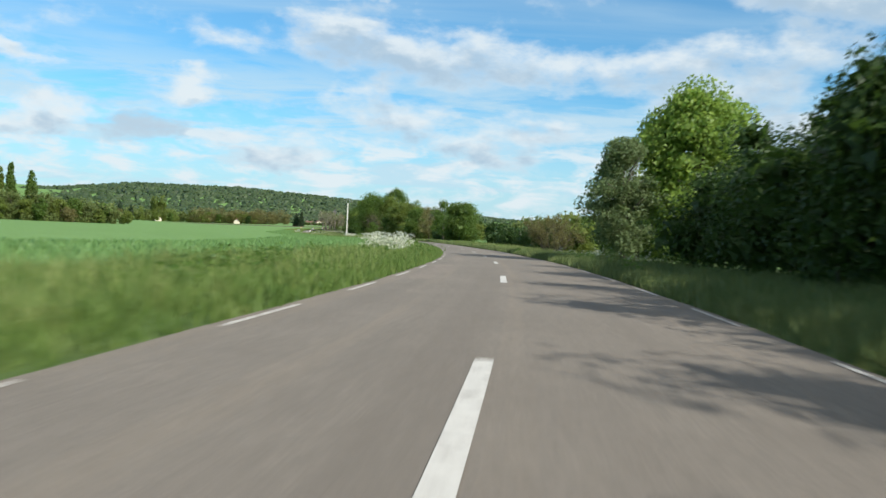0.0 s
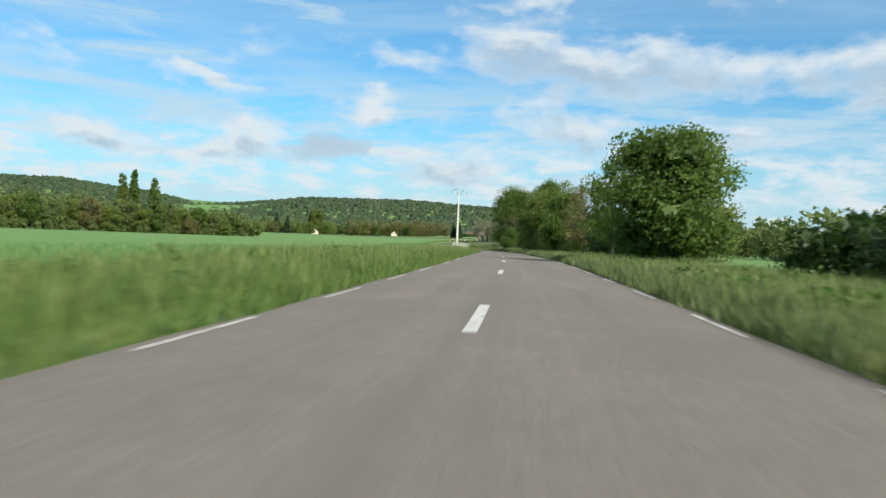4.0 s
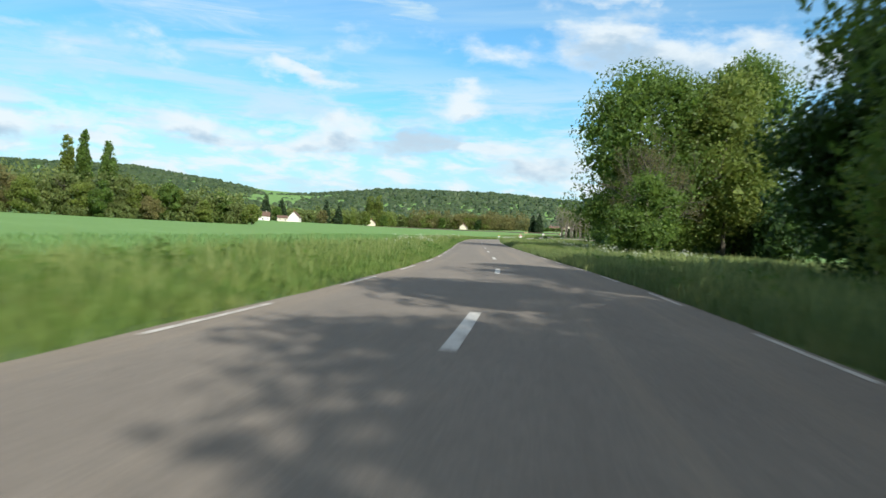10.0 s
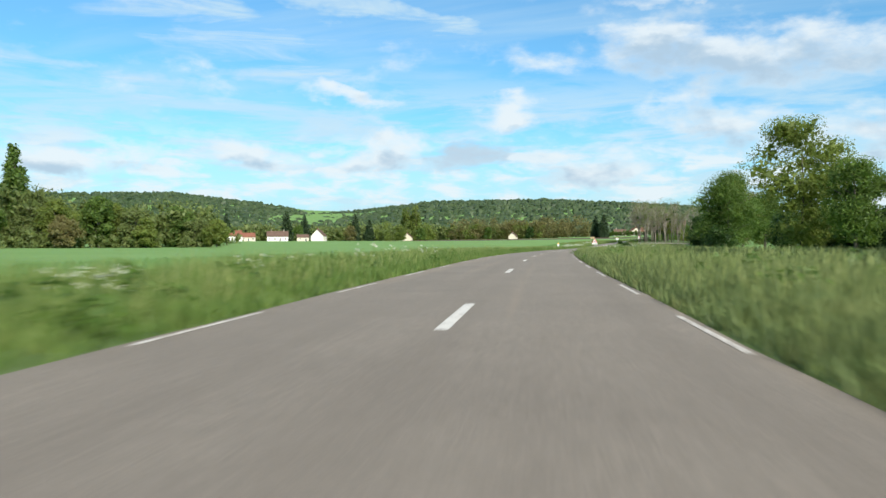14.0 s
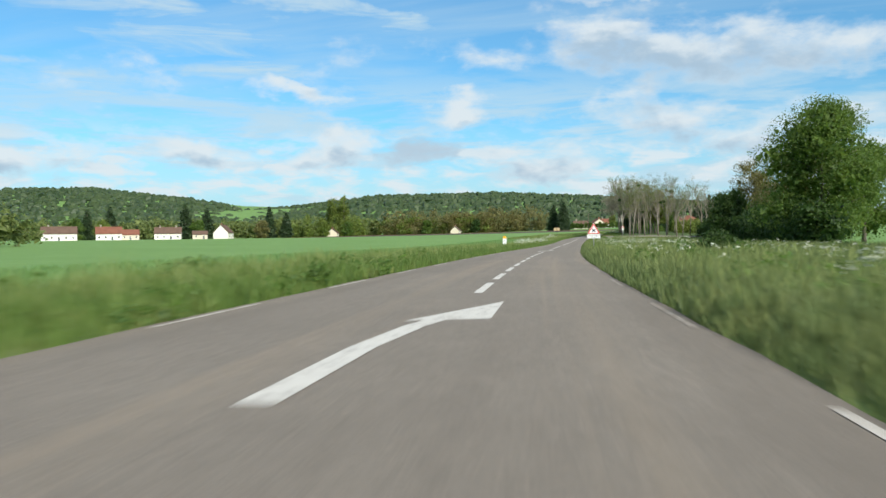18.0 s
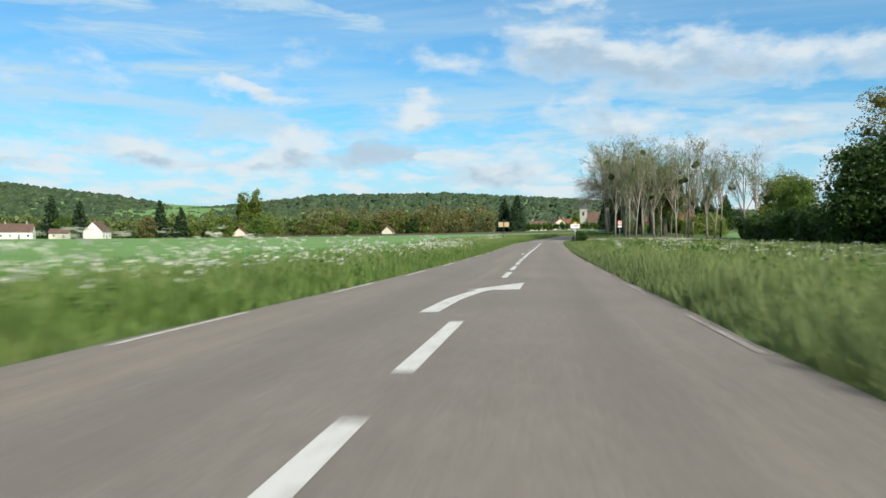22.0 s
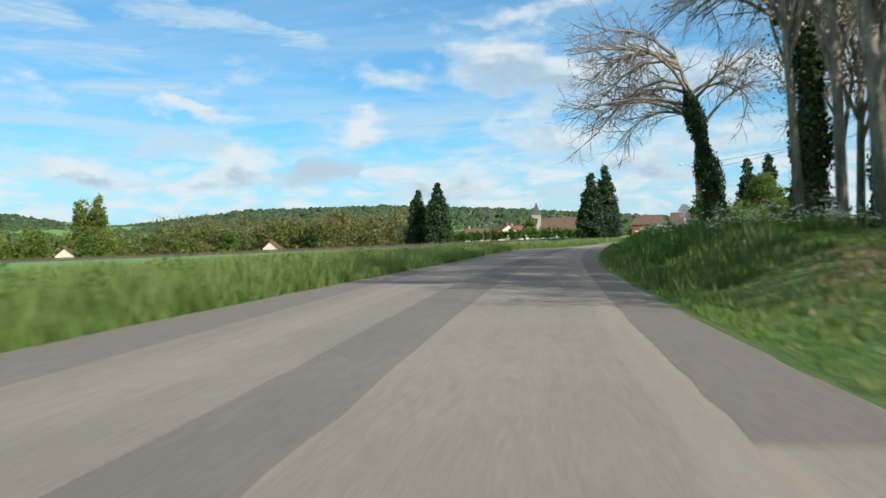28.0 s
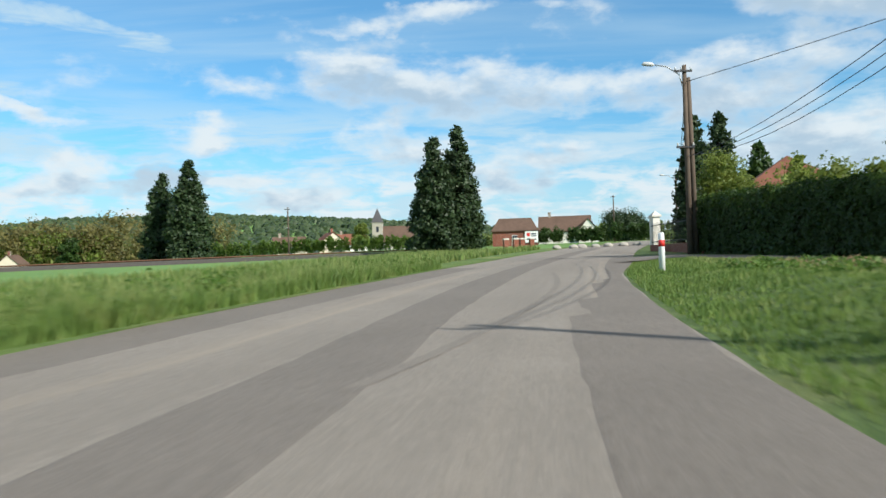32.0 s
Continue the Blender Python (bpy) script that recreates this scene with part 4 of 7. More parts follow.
def twig_shrub(s, off, h, w, leafy, label, n, seed, stems=16, name="shrub"):
    """A shrub of many thin branching stems with small young leaves."""
    rng = np.random.RandomState(seed)
    root = new(name)
    root.location = spot(s, off)
    tagged(root, label, name)
    bm, tips = bmesh.new(), []

    def grow(p, d, length, r, depth):
        bend = Vector(rng.normal(0, 0.16, 3))
        q = p + (d + bend * 0.4).normalized() * length * 0.5
        e = q + (d + bend).normalized() * length * 0.5
        tube(bm, (p, q, e), (r, r * 0.75, r * 0.4), 4 if depth == 0 else 3, False)
        tips.extend((tuple(q), tuple(e)) if depth else (tuple(e),))
        if depth < 3:
            for k in range(4):
                t = rng.uniform(0.3, 1.0)
                st = p.lerp(q, t * 2) if t < 0.5 else q.lerp(e, t * 2 - 1)
                grow(st, (d + Vector(rng.normal(0, 0.45, 3)) + Vector((0, 0, 0.1))).normalized(), length * rng.uniform(0.36, 0.6), r * 0.5, depth + 1)

    for k in range(stems):
        a, lean = rng.uniform(0, 6.28), rng.uniform(0.05, 1.0)
        d = Vector((math.cos(a) * lean * w * 0.5, math.sin(a) * lean * w * 0.5, h * (1 - 0.45 * lean))).normalized()
        grow(Vector((math.cos(a) * 0.2, math.sin(a) * 0.2, -0.15)), d, h * rng.uniform(0.6, 0.78), 0.03 + 0.006 * h, 0)
    part("trunk", bm, M["bark"], root)
    T = np.array(tips)
    c = T[rng.randint(0, len(T), n)] + rng.normal(0, 0.09, (n, 3))
    c = c[c[:, 2] > 0.1]
    nrm = rng.normal(size=(len(c), 3))
    nrm /= np.linalg.norm(nrm, axis=1)[:, None]
    part("crown", tri_mesh("crown", quads(c, nrm, 0.075, rng), 4, M[leafy]), None, root)


twig_shrub(58.4, 5.9, 2.9, 4.0, "leaf_brown", "brownish hawthorn shrub of thin bare twigs on the verge", 15000, 14, 20)
tree(60.5, 8.2, 3.0, 3.6, 0.3, "leaf_olive", "low olive-green bush behind the hawthorn shrub", 1900, 0.2, 15, 20, "bush")
hedge([(62, 10.5), (80, 11.5), (100, 12.0), (117, 12.0)], 2.6, (2.4, 2.6, 2.7, 2.3), "leaf_dark", "long low dark hedge set back from the verge", 17, 380, 0.155)
hedge([(66, 20), (95, 22), (125, 22)], 4.0, (3.8, 4.4, 4.0), "leaf_mid", "far hedgerow with taller bushes", 18, 110, 0.34, "hedgerow")
tree(123.8, 7.4, 6.1, 6.4, 0.4, "leaf_mid", "broad round green bush tree down to the grass", 9000, 0.26, 19, 46)
tree(131, 10.5, 4.2, 4.4, 0.3, "leaf_olive", "smaller olive bush beside the round tree", 2400, 0.24, 20, 22, "bush")
hedge([(134, 9.5), (150, 10.0), (160, 9.4)], 2.6, (2.2, 2.6, 2.9), "leaf_dark", "dark bramble hedge along the ditch", 21, 200, 0.22)
tree(149, 8.8, 8.0, 5.2, 1.2, "leaf_mid", "leafy tree beside the ditch that shades the road", 2600, 0.24, 53, 34, lump=0.17, thick=0.05)
tree(169.6, 8.9, 7.8, 5.4, 1.2, "leaf_brown", "thin brownish tree just coming into leaf", 4600, 0.17, 22, 48, lump=0.15, thick=0.04)
tree(191.0, 8.8, 9.8, 6.4, 3.6, "leaf_olive", "high-crowned tree leaning over the roadside hedge", 4000, 0.23, 65, 40, lump=0.15, thick=0.05)
tree(164, 10.6, 4.8, 4.8, 0.4, "leaf_mid", "dense green bush behind the verge", 3000, 0.25, 23, 24, "bush")
tree(182.5, 7.8, 7.4, 5.8, 1.2, "leaf_mid", "leafy green field maple over the road's shade", 7500, 0.27, 24, 42)
hedge([(172, 9.2), (184, 9.0), (198, 8.6), (212, 8.6), (226, 9.0), (238, 9.6)], 3.4, (2.9, 3.3, 3.8, 4.4, 4.8, 4.4), "leaf_olive", "long olive hedge of overgrown bushes with a shaded roadside", 25, 460, 0.20)
tree(203, 11.5, 7.4, 6.2, 1.2, "leaf_brown", "brownish tree rising from the dark hedge", 5600, 0.28, 26, 36)
tree(214, 11.0, 9.6, 6.6, 1.5, "leaf_olive", "tall olive tree rising from the dark hedge", 5600, 0.28, 27, 36)
tree(225, 11.2, 11.0, 7.4, 1.5, "leaf_olive", "tall leafy tree rising from the dark hedge", 6400, 0.29, 28, 38)
tree(236, 12.4, 10.4, 7.2, 1.5, "leaf_mid", "tall green tree at the end of the hedge", 5600, 0.29, 29, 36)
tree(242, 11.4, 8.2, 6.6, 0.3, "leaf_dark", "tall dark tree at the hedge's end over the verge", 6500, 0.28, 55, 40)
tree(213, 8.6, 10.0, 5.6, 0.6, "leaf_olive", "tall leafy tree close to the road's edge", 7000, 0.27, 58, 42)
tree(220, 8.4, 10.0, 6.0, 0.6, "leaf_olive", "tall leafy tree close to the road's edge", 6500, 0.27, 59, 42)
tree(231, 9.4, 10.0, 6.4, 0.8, "leaf_mid", "leafy tree leaning out of the hedge", 6500, 0.28, 56, 40)
tree(246, 18.0, 9.0, 7.0, 1.5, "leaf_mid", "tree standing behind the end of the hedge", 4200, 0.32, 30, 30)
tree(285.0, 13.9, 15.8, 14.8, 1.4, "leaf_mid", "large round green ash tree beside the meadow", 15000, 0.34, 31, 64, lump=0.19, radius=0.26)
tree(291, 23.0, 18.5, 12.0, 2.0, "leaf_mid", "tall broad tree in a roadside clump", 9000, 0.38, 32, 48, radius=0.26)
tree(283, 19.5, 15.0, 9.0, 2.0, "leaf_olive", "tall olive tree in a roadside clump", 6500, 0.36, 33, 40, radius=0.22)
twig_shrub(279, 12.6, 8.8, 5.0, "leaf_brown", "pale willow of many thin stems not yet in full leaf", 12000, 34, 15, "willow")
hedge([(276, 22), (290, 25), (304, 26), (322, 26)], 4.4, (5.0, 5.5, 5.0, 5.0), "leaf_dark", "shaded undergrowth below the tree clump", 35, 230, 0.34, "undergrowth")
tree(266.5, 9.6, 5.2, 4.6, 0.4, "leaf_mid", "low bushy tree standing close to the meadow verge", 4200, 0.22, 54, 30, "bush")
tree(293, 19.5, 12.5, 9.0, 1.4, "leaf_mid", "broad leafy tree in the roadside clump", 7500, 0.36, 52, 46, radius=0.24)
tree(299, 24, 12.0, 9.0, 1.5, "leaf_dark", "dark tree in the roadside clump", 5600, 0.36, 36, 36)
tree(337, 21.5, 15.5, 11.5, 1.6, "leaf_mid", "large round tree behind the meadow", 8200, 0.36, 37, 46, radius=0.24)
tree(343, 25, 9.5, 8.5, 1.0, "leaf_olive", "lower olive tree beside the large one", 4600, 0.34, 38, 34)
tree(356, 30, 8.0, 8.0, 0.8, "leaf_dark", "dark round bush behind the meadow", 3600, 0.36, 39, 28, "bush")
tree(426, 33, 19.5, 14.0, 1.8, "leaf_olive", "tall tree with pale stems behind the meadow", 9000, 0.38, 40, 42, radius=0.22)
tree(412, 36.0, 12.0, 9.0, 1.0, "leaf_mid", "round green tree behind the meadow", 4800, 0.34, 41, 34)
hedge([(380, 46), (410, 44), (440, 40), (470, 38)], 5.0, (5.5, 6.0, 6.0, 6.5), "leaf_dark", "dark hedgerow along the far side of the meadow", 42, 130, 0.42, "hedgerow")
tree(499, 31.5, 17.3, 15.5, 0.6, "leaf_mid", "very tall dense green tree behind the meadow", 17000, 0.33, 43, 70, lump=0.19, radius=0.32)
tree(518, 42, 14.0, 11.0, 1.5, "leaf_mid", "green tree beside the very tall one", 5600, 0.42, 44, 38)
tree(548, 40, 17.5, 13.0, 0.8, "leaf_brown", "brown-grey tree only half in leaf", 9500, 0.30, 45, 50, lump=0.18, thick=0.1)
tree(566, 36, 16.5, 12.0, 0.8, "leaf_brown", "brownish tree only half in leaf", 8500, 0.30, 46, 50, lump=0.18, thick=0.1)
tree(556, 30, 10.0, 9.0, 0.5, "leaf_dark", "dark bushy tree below the half-bare ones", 5200, 0.36, 57, 34)
tree(580, 42, 12.0, 10.0, 1.2, "leaf_dark", "dark green tree behind the half-bare ones", 5200, 0.40, 47, 36)
tree(600, 35, 8.5, 7.5, 0.6, "leaf_mid", "low bright bush tree beyond the meadow", 3600, 0.34, 48, 28, "bush")
hedge([(545, 30), (575, 30), (604, 30), (628, 32)], 3.0, (4.0, 4.0, 3.4, 3.0), "leaf_dark", "dark clipped hedge behind the grove", 49, 170, 0.34)
tree(576.5, 4.55, 1.35, 1.65, 0.05, "leaf_dark", "small round dark box bush beside the town sign", 2600, 0.10, 50, 22, "bush", radius=0.04)

tree(436.5, 9.0, 0.95, 2.3, 0.02, "leaf_dark", "low dark bramble in the meadow grass", 2200, 0.12, 60, 24, "bramble", radius=0.03)
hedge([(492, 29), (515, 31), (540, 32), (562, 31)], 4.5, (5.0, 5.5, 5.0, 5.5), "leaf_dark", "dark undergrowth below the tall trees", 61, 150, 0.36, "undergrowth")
tree(612, 34, 9.5, 8.0, 0.6, "leaf_olive", "olive garden tree behind the grove", 4200, 0.34, 62, 32)
tree(632, 40, 11.5, 9.0, 0.8, "leaf_brown", "brownish tree behind the grove", 4200, 0.34, 63, 34)
# Added trees, mostly out of view, whose crowns keep the sun off the bank.
for s, o, h in ((618.5, 17.5, 10.6), (625.0, 18.0, 11.0)):
    tree(s, o, h, 7.0, 3.0, "leaf_olive", "leafy tree added behind the bare trunks to shade the bank", 3600, 0.30, int(s), 36)
tree(596, 50, 12.0, 10.0, 0.6, "leaf_olive", "olive tree at the edge of the lane", 4200, 0.38, 64, 34)


# ---- grass, crop and flowers ----
EDGE_S = np.arange(-90, 720, 5.0)
EDGE_L, EDGE_R = np.array([edge_left(v) for v in EDGE_S]), np.array([edge_right(v) for v in EDGE_S])


TUFT = np.random.RandomState(60).uniform(0, 1, (64, 64))


def tufts(s, o, cell):
    """Smooth random heights from tuft to tuft."""
    u, v = np.asarray(s) / cell, np.asarray(o) / cell
    i, j = np.floor(u).astype(int), np.floor(v).astype(int)
    a, b = u - i, v - j
    a, b = a * a * (3 - 2 * a), b * b * (3 - 2 * b)
    t = lambda p, q: TUFT[(i + p) % 64, (j + q) % 64]
    return (t(0, 0) * (1 - a) + t(1, 0) * a) * (1 - b) + (t(0, 1) * (1 - a) + t(1, 1) * a) * b


def blades(name, s0, s1, o0, o1, per, h0, h1, mat, label, seed, width=0.035, dense=None, kind="stuff", category="grass", tall=None):
    """Grass as loose pointed blades between two offsets."""
    rng = np.random.RandomState(seed)
    n = int(abs(s1 - s0) * abs(o1 - o0) * per)
    s, o = rng.uniform(s0, s1, n), rng.uniform(o0, o1, n)
    keep = np.ones(n, bool)
    if s0 < 598 < s1 and o1 > 0:                       # the side road stays clear
        keep &= ~((s > 586) & (s < 599 + 0.25 * o) & (o > 2.2) & (s < 588 + 12 + 0.2 * o))
    if s1 > 670 and o1 > 0:                            # and so does the drive
        keep &= s < np.interp(o, DRIVE_O, DRIVE_NEAR) - 0.1
    if dense is not None:
        keep &= rng.uniform(0, 1, n) < dense(s, o)
    s, o = s[keep], o[keep]
    n = len(s)
    left = np.interp(s, EDGE_S, EDGE_L) + 2.25
    right = np.interp(s, EDGE_S, EDGE_R) - 2.25
    o = o + np.where(o < 0, left, right) * np.interp(np.abs(o), (2.4, 5.5), (1, 0))       # follows the road's edge
    p = at(s, o)
    z = floor_z(s, o) - 0.03
    patchy = 0.45 + 0.75 * tufts(s, o, 0.55) + 0.45 * tufts(s, o, 2.3)
    h = rng.uniform(h0, h1, n) * patchy * np.where(o < 0, np.interp(-o, (2.4, 3.2, 4.2), (0.5, 0.8, 1.0)), np.interp(o, (2.4, 2.8, 3.6), (0.55, 0.95, 1.0)))
    if tall is not None:
        h = h * np.interp(s, *tall)
    a = rng.uniform(0, 2 * np.pi, n)
    w = width * rng.uniform(0.6, 1.4, n)
    lean = rng.normal(0, 0.22, (n, 2)) * h[:, None]
    base = np.stack([p[:, 0], p[:, 1], z], 1)
    side = np.stack([np.cos(a) * w, np.sin(a) * w, np.zeros(n)], 1)
    tip = base + np.stack([lean[:, 0], lean[:, 1], h], 1)
    v = np.stack([base - side, base + side, tip], 1)
    ob = new(name, tri_mesh(name, v, 3, mat))
    tagged(ob, label, category, kind=kind)


TALL_L = ((0, 60, 100, 500, 560, 660, 690), (0.72, 0.78, 1.0, 1.0, 1.3, 1.05, 0.9))
TALL_R = ((0, 300, 420, 500, 540, 585), (0.8, 0.85, 0.88, 0.85, 0.70, 0.6))
blades("verge_grass", -12, 690, -3.6, -2.38, 230, 0.18, 0.42, M["grass_blade"], "fresh green grass along the left edge of the asphalt", 61, 0.018)
blades("verge_grass", -12, 690, -7.0, -3.0, 78, 0.22, 0.46, M["grass_blade"], "uncut green grass on the left verge", 62, 0.024, tall=TALL_L)
blades("verge_grass", -12, 690, -6.8, -3.0, 26, 0.36, 0.62, M["grass_dry"], "seeding pale grass stalks on the left verge", 63, 0.014, tall=TALL_L)
blades("verge_grass", -12, 585, 2.38, 3.6, 330, 0.22, 0.46, M["grass_pale"], "fresh green grass along the right edge of the asphalt", 64, 0.016, tall=TALL_R)
blades("verge_grass", -12, 585, 3.0, 8.2, 78, 0.24, 0.50, M["grass_pale"], "uncut green grass on the right verge", 65, 0.021, tall=TALL_R)
blades("verge_grass", 40, 585, 2.7, 8.0, 46, 0.32, 0.60, M["grass_dry"], "pale grass stalks on the right verge", 66, 0.013, tall=TALL_R)
blades("meadow_grass", 240, 585, 8.0, 24.0, 14, 0.34, 0.58, M["grass_pale"], "rough meadow grass beside the road", 67, 0.08)
blades("meadow_grass", 240, 585, 8.0, 20.0, 7, 0.42, 0.66, M["grass_dry"], "pale seeding meadow grass beside the road", 68, 0.05)
blades("rough_grass", 596, 735, -20.0, -6.5, 26, 0.22, 0.50, M["grass_blade"], "rough grass between the road and the railway", 74, 0.06)
blades("rough_grass", 596, 735, -20.0, -6.5, 16, 0.26, 0.56, M["grass_dry"], "pale dry grass between the road and the railway", 75, 0.04)
blades("wheat_crop", -12, 596, -20.0, -6.6, 14, 0.16, 0.28, M["crop_blade"], "young green wheat in the field", 69, 0.06, category="crop")
def cut_spot(s, o):
    return np.exp(-((s - 603.5) / 1.9) ** 2 - ((o - 5.4) / 1.1) ** 2)


def mown(s, o):
    short = (s < 613) | (s > 656) | (o < 3.5)
    return np.where(short, 1.0, 0.15) * (1 - 0.85 * cut_spot(s, o))


blades("mown_grass", 599, 690, 2.5, 9.0, 210, 0.05, 0.13, M["grass_blade"], "short bright mown grass on the village bank", 72, 0.025, mown)
blades("bank_weeds", 606, 641, 2.75, 5.2, 150, 0.14, 0.33, M["grass_pale"], "tall pale grass at the foot of the village bank", 77, 0.018, category="weeds")
blades("bank_weeds", 606, 641, 2.75, 5.2, 60, 0.14, 0.34, M["weed"], "tall dark weeds at the foot of the village bank", 76, 0.04, category="weeds")
blades("bank_weeds", 612, 662, 3.4, 12.0, 66, 0.22, 0.50, M["weed"], "rank weeds and nettles on the village bank", 70, 0.05, lambda s, o: ((o < 7.2) | (s > 628)) & ((s < 641) | (o > 5.6)), category="weeds")
blades("bank_weeds", 662, 690, 5.5, 12.0, 50, 0.07, 0.18, M["grass_dry"], "pale weeds beside the mown grass", 73, 0.04, category="weeds")
blades("cut_grass", 598, 612, 2.9, 9.5, 330, 0.05, 0.11, M["dead_grass"], "brown cut grass lying on the bank", 71, 0.06, cut_spot)


def umbels(name, s0, s1, o0, o1, count, h0, h1, label, seed, big=1.0):
    """White flowering cow parsley."""
    rng = np.random.RandomState(seed)
    quad, stalk = [], []
    for i in range(count):
        s, o = rng.uniform(s0, s1), rng.uniform(o0, o1)
        x, y, z = spot(s, o)
        h = rng.uniform(h0, h1)
        for k in range(rng.randint(4, 8)):
            dx, dy = rng.normal(0, 0.16 * big, 2)
            top = np.array((x + dx, y + dy, z + h * rng.uniform(0.42, 1.0)))
            b = np.array((x, y, z))
            w = np.array((0.008, 0.006, 0))
            stalk.append((b - w, b + w, top))
            m = rng.randint(5, 9)
            c = top + np.stack([rng.normal(0, 0.055 * big, m), rng.normal(0, 0.055 * big, m), rng.normal(0, 0.022, m)], 1)
            nrm = np.array((0, 0, 0.8)) + rng.normal(0, 0.75, (m, 3))
            nrm /= np.linalg.norm(nrm, axis=1)[:, None]
            quad.append(quads(c, nrm, 0.052 * big, rng, 1.0))
    head = tri_mesh(name, np.concatenate(quad), 4, M["petal"])
    root = tagged(new(name, head), label, "wild flowers", kind="stuff")
    part("stalks", tri_mesh("stalks", np.array(stalk), 3, M["grass_blade"]), None, root)["kind"] = "stuff"


umbels("cow_parsley", 31.5, 38.0, -5.4, -3.9, 110, 0.65, 1.05, "dense white cow parsley on the left verge", 81)
umbels("cow_parsley", 215.0, 220.0, -6.4, -3.9, 300, 0.80, 1.30, "white cow parsley round the concrete pole", 82)
umbels("cow_parsley", 186, 208, -6.4, -4.0, 44, 0.50, 0.85, "scattered cow parsley on the left verge", 83)
umbels("cow_parsley", 255, 345, -6.2, -3.8, 40, 0.48, 0.80, "scattered cow parsley on the left verge", 84)
umbels("cow_parsley", 482, 532, -5.6, -3.6, 130, 0.62, 1.0, "white cow parsley in the tall grass", 85)
umbels("cow_parsley", 575, 592, -8.0, -5.4, 34, 0.70, 1.18, "pale flowering shrubs of cow parsley by the board", 86, 1.4)
umbels("cow_parsley", 30, 52, 4.8, 7.6, 24, 0.45, 0.75, "scattered cow parsley below the hedge", 87)
umbels("cow_parsley", 254, 296, 6.4, 11.5, 70, 0.55, 0.85, "white cow parsley along the meadow", 88)
umbels("cow_parsley", 400, 545, 4.2, 15.0, 210, 0.55, 0.88, "scattered cow parsley in the meadow grass", 89)
umbels("cow_parsley", 611, 658, 4.6, 9.5, 240, 0.45, 0.80, "white cow parsley on the village bank", 90, 0.8)
umbels("cow_parsley", 437, 440, 6.6, 7.8, 4, 0.85, 1.05, "tall cow parsley standing above the meadow grass", 91)


def herbs(name, s0, s1, o0, o1, count, mat, label, seed, h=0.5, size=0.085):
    """Leafy clumps of nettle, dock and bramble that stand among the grass."""
    rng = np.random.RandomState(seed)
    blobs = []
    for i in range(count):
        x, y, z = spot(rng.uniform(s0, s1), rng.uniform(o0, o1))
        k, hh = rng.uniform(0.14, 0.42), h * rng.uniform(0.55, 1.15)
        blobs.append((x, y, z + hh * 0.5, k, k, hh * 0.55))
        blobs.append((x + rng.normal(0, k), y + rng.normal(0, k), z + hh * 0.35, k * 0.8, k * 0.8, hh * 0.4))
    tagged(new(name, tri_mesh(name, blob_leaves(blobs, count * 60, size, rng), 3, mat)), label, "weeds", kind="stuff")


herbs("verge_weeds", -5, 590, -6.4, -3.1, 620, M["weed"], "dark leafy weeds in the left verge", 92)
herbs("verge_weeds", 20, 585, 3.2, 7.6, 520, M["weed"], "dark leafy weeds in the right verge", 93)
herbs("verge_weeds", 300, 560, 6.0, 15.0, 160, M["weed"], "brambles and nettles in the meadow grass", 94, 0.75, 0.11)
herbs("verge_weeds", 592, 690, -8.0, -4.6, 260, M["weed"], "lush weeds in the verge beside the railway", 96, 0.62)
herbs("bank_weeds", 656, 682, 5.2, 9.6, 150, M["weed"], "low weeds on the sloping lawn", 97, 0.24)
herbs("bank_weeds", 656, 680, 5.6, 9.6, 70, M["dead_grass"], "brown withered weeds on the sloping lawn", 98, 0.22)
herbs("bank_weeds", 612, 656, 3.4, 8.5, 170, M["weed"], "nettles on the village bank", 95, 0.5)


# ---- woods and hills ----
def belt(name, path, depth, h0, h1, count, mat, label, seed, size=1.1, per=46, zbase=None):
    """A wood seen from afar: crowns and thin trunks over a strip."""
    rng = np.random.RandomState(seed)
    P = np.array(path, float)
    d = np.concatenate([[0], np.cumsum(np.linalg.norm(np.diff(P, axis=0), axis=1))])
    out = []
    for i in range(count):
        u = rng.uniform(0, d[-1])
        x, y = np.interp(u, d, P[:, 0]), np.interp(u, d, P[:, 1])
        hh = np.interp(u, d, np.array(h0) if isinstance(h0, tuple) else np.linspace(h0, h1, len(P)))
        back = rng.uniform(0, 1) ** 1.3
        x, y = x + rng.normal(0, 1.0) - back * depth * 0.45, y + back * depth
        h = hh * rng.uniform(0.62, 1.12) * (1 + 0.25 * back)
        z = ground_height(x, y)
        w = h * rng.uniform(0.38, 0.56)
        blobs = [(x + rng.normal(0, 0.28) * w, y + rng.normal(0, 0.28) * w, z + h * rng.uniform(0.22, 0.86), w * 0.5, w * 0.5, h * 0.19) for k in range(6)]
        blobs.append((x, y, z + h * 0.18, w * 0.6, w * 0.6, h * 0.2))
        out += [blob_leaves(blobs, per, size, rng), core_leaves(blobs, per // 3, size * 1.8, rng)]
    tagged(new(name, tri_mesh(name, np.concatenate(out), 3, mat)), label, "wood", kind="stuff")


def ground_height(x, y):
    s, off = locate(x, y)
    return float(-0.14 + hills(np.array(x, float), np.array(y, float)) + rise(s)[0] - sides(s, off)[0])


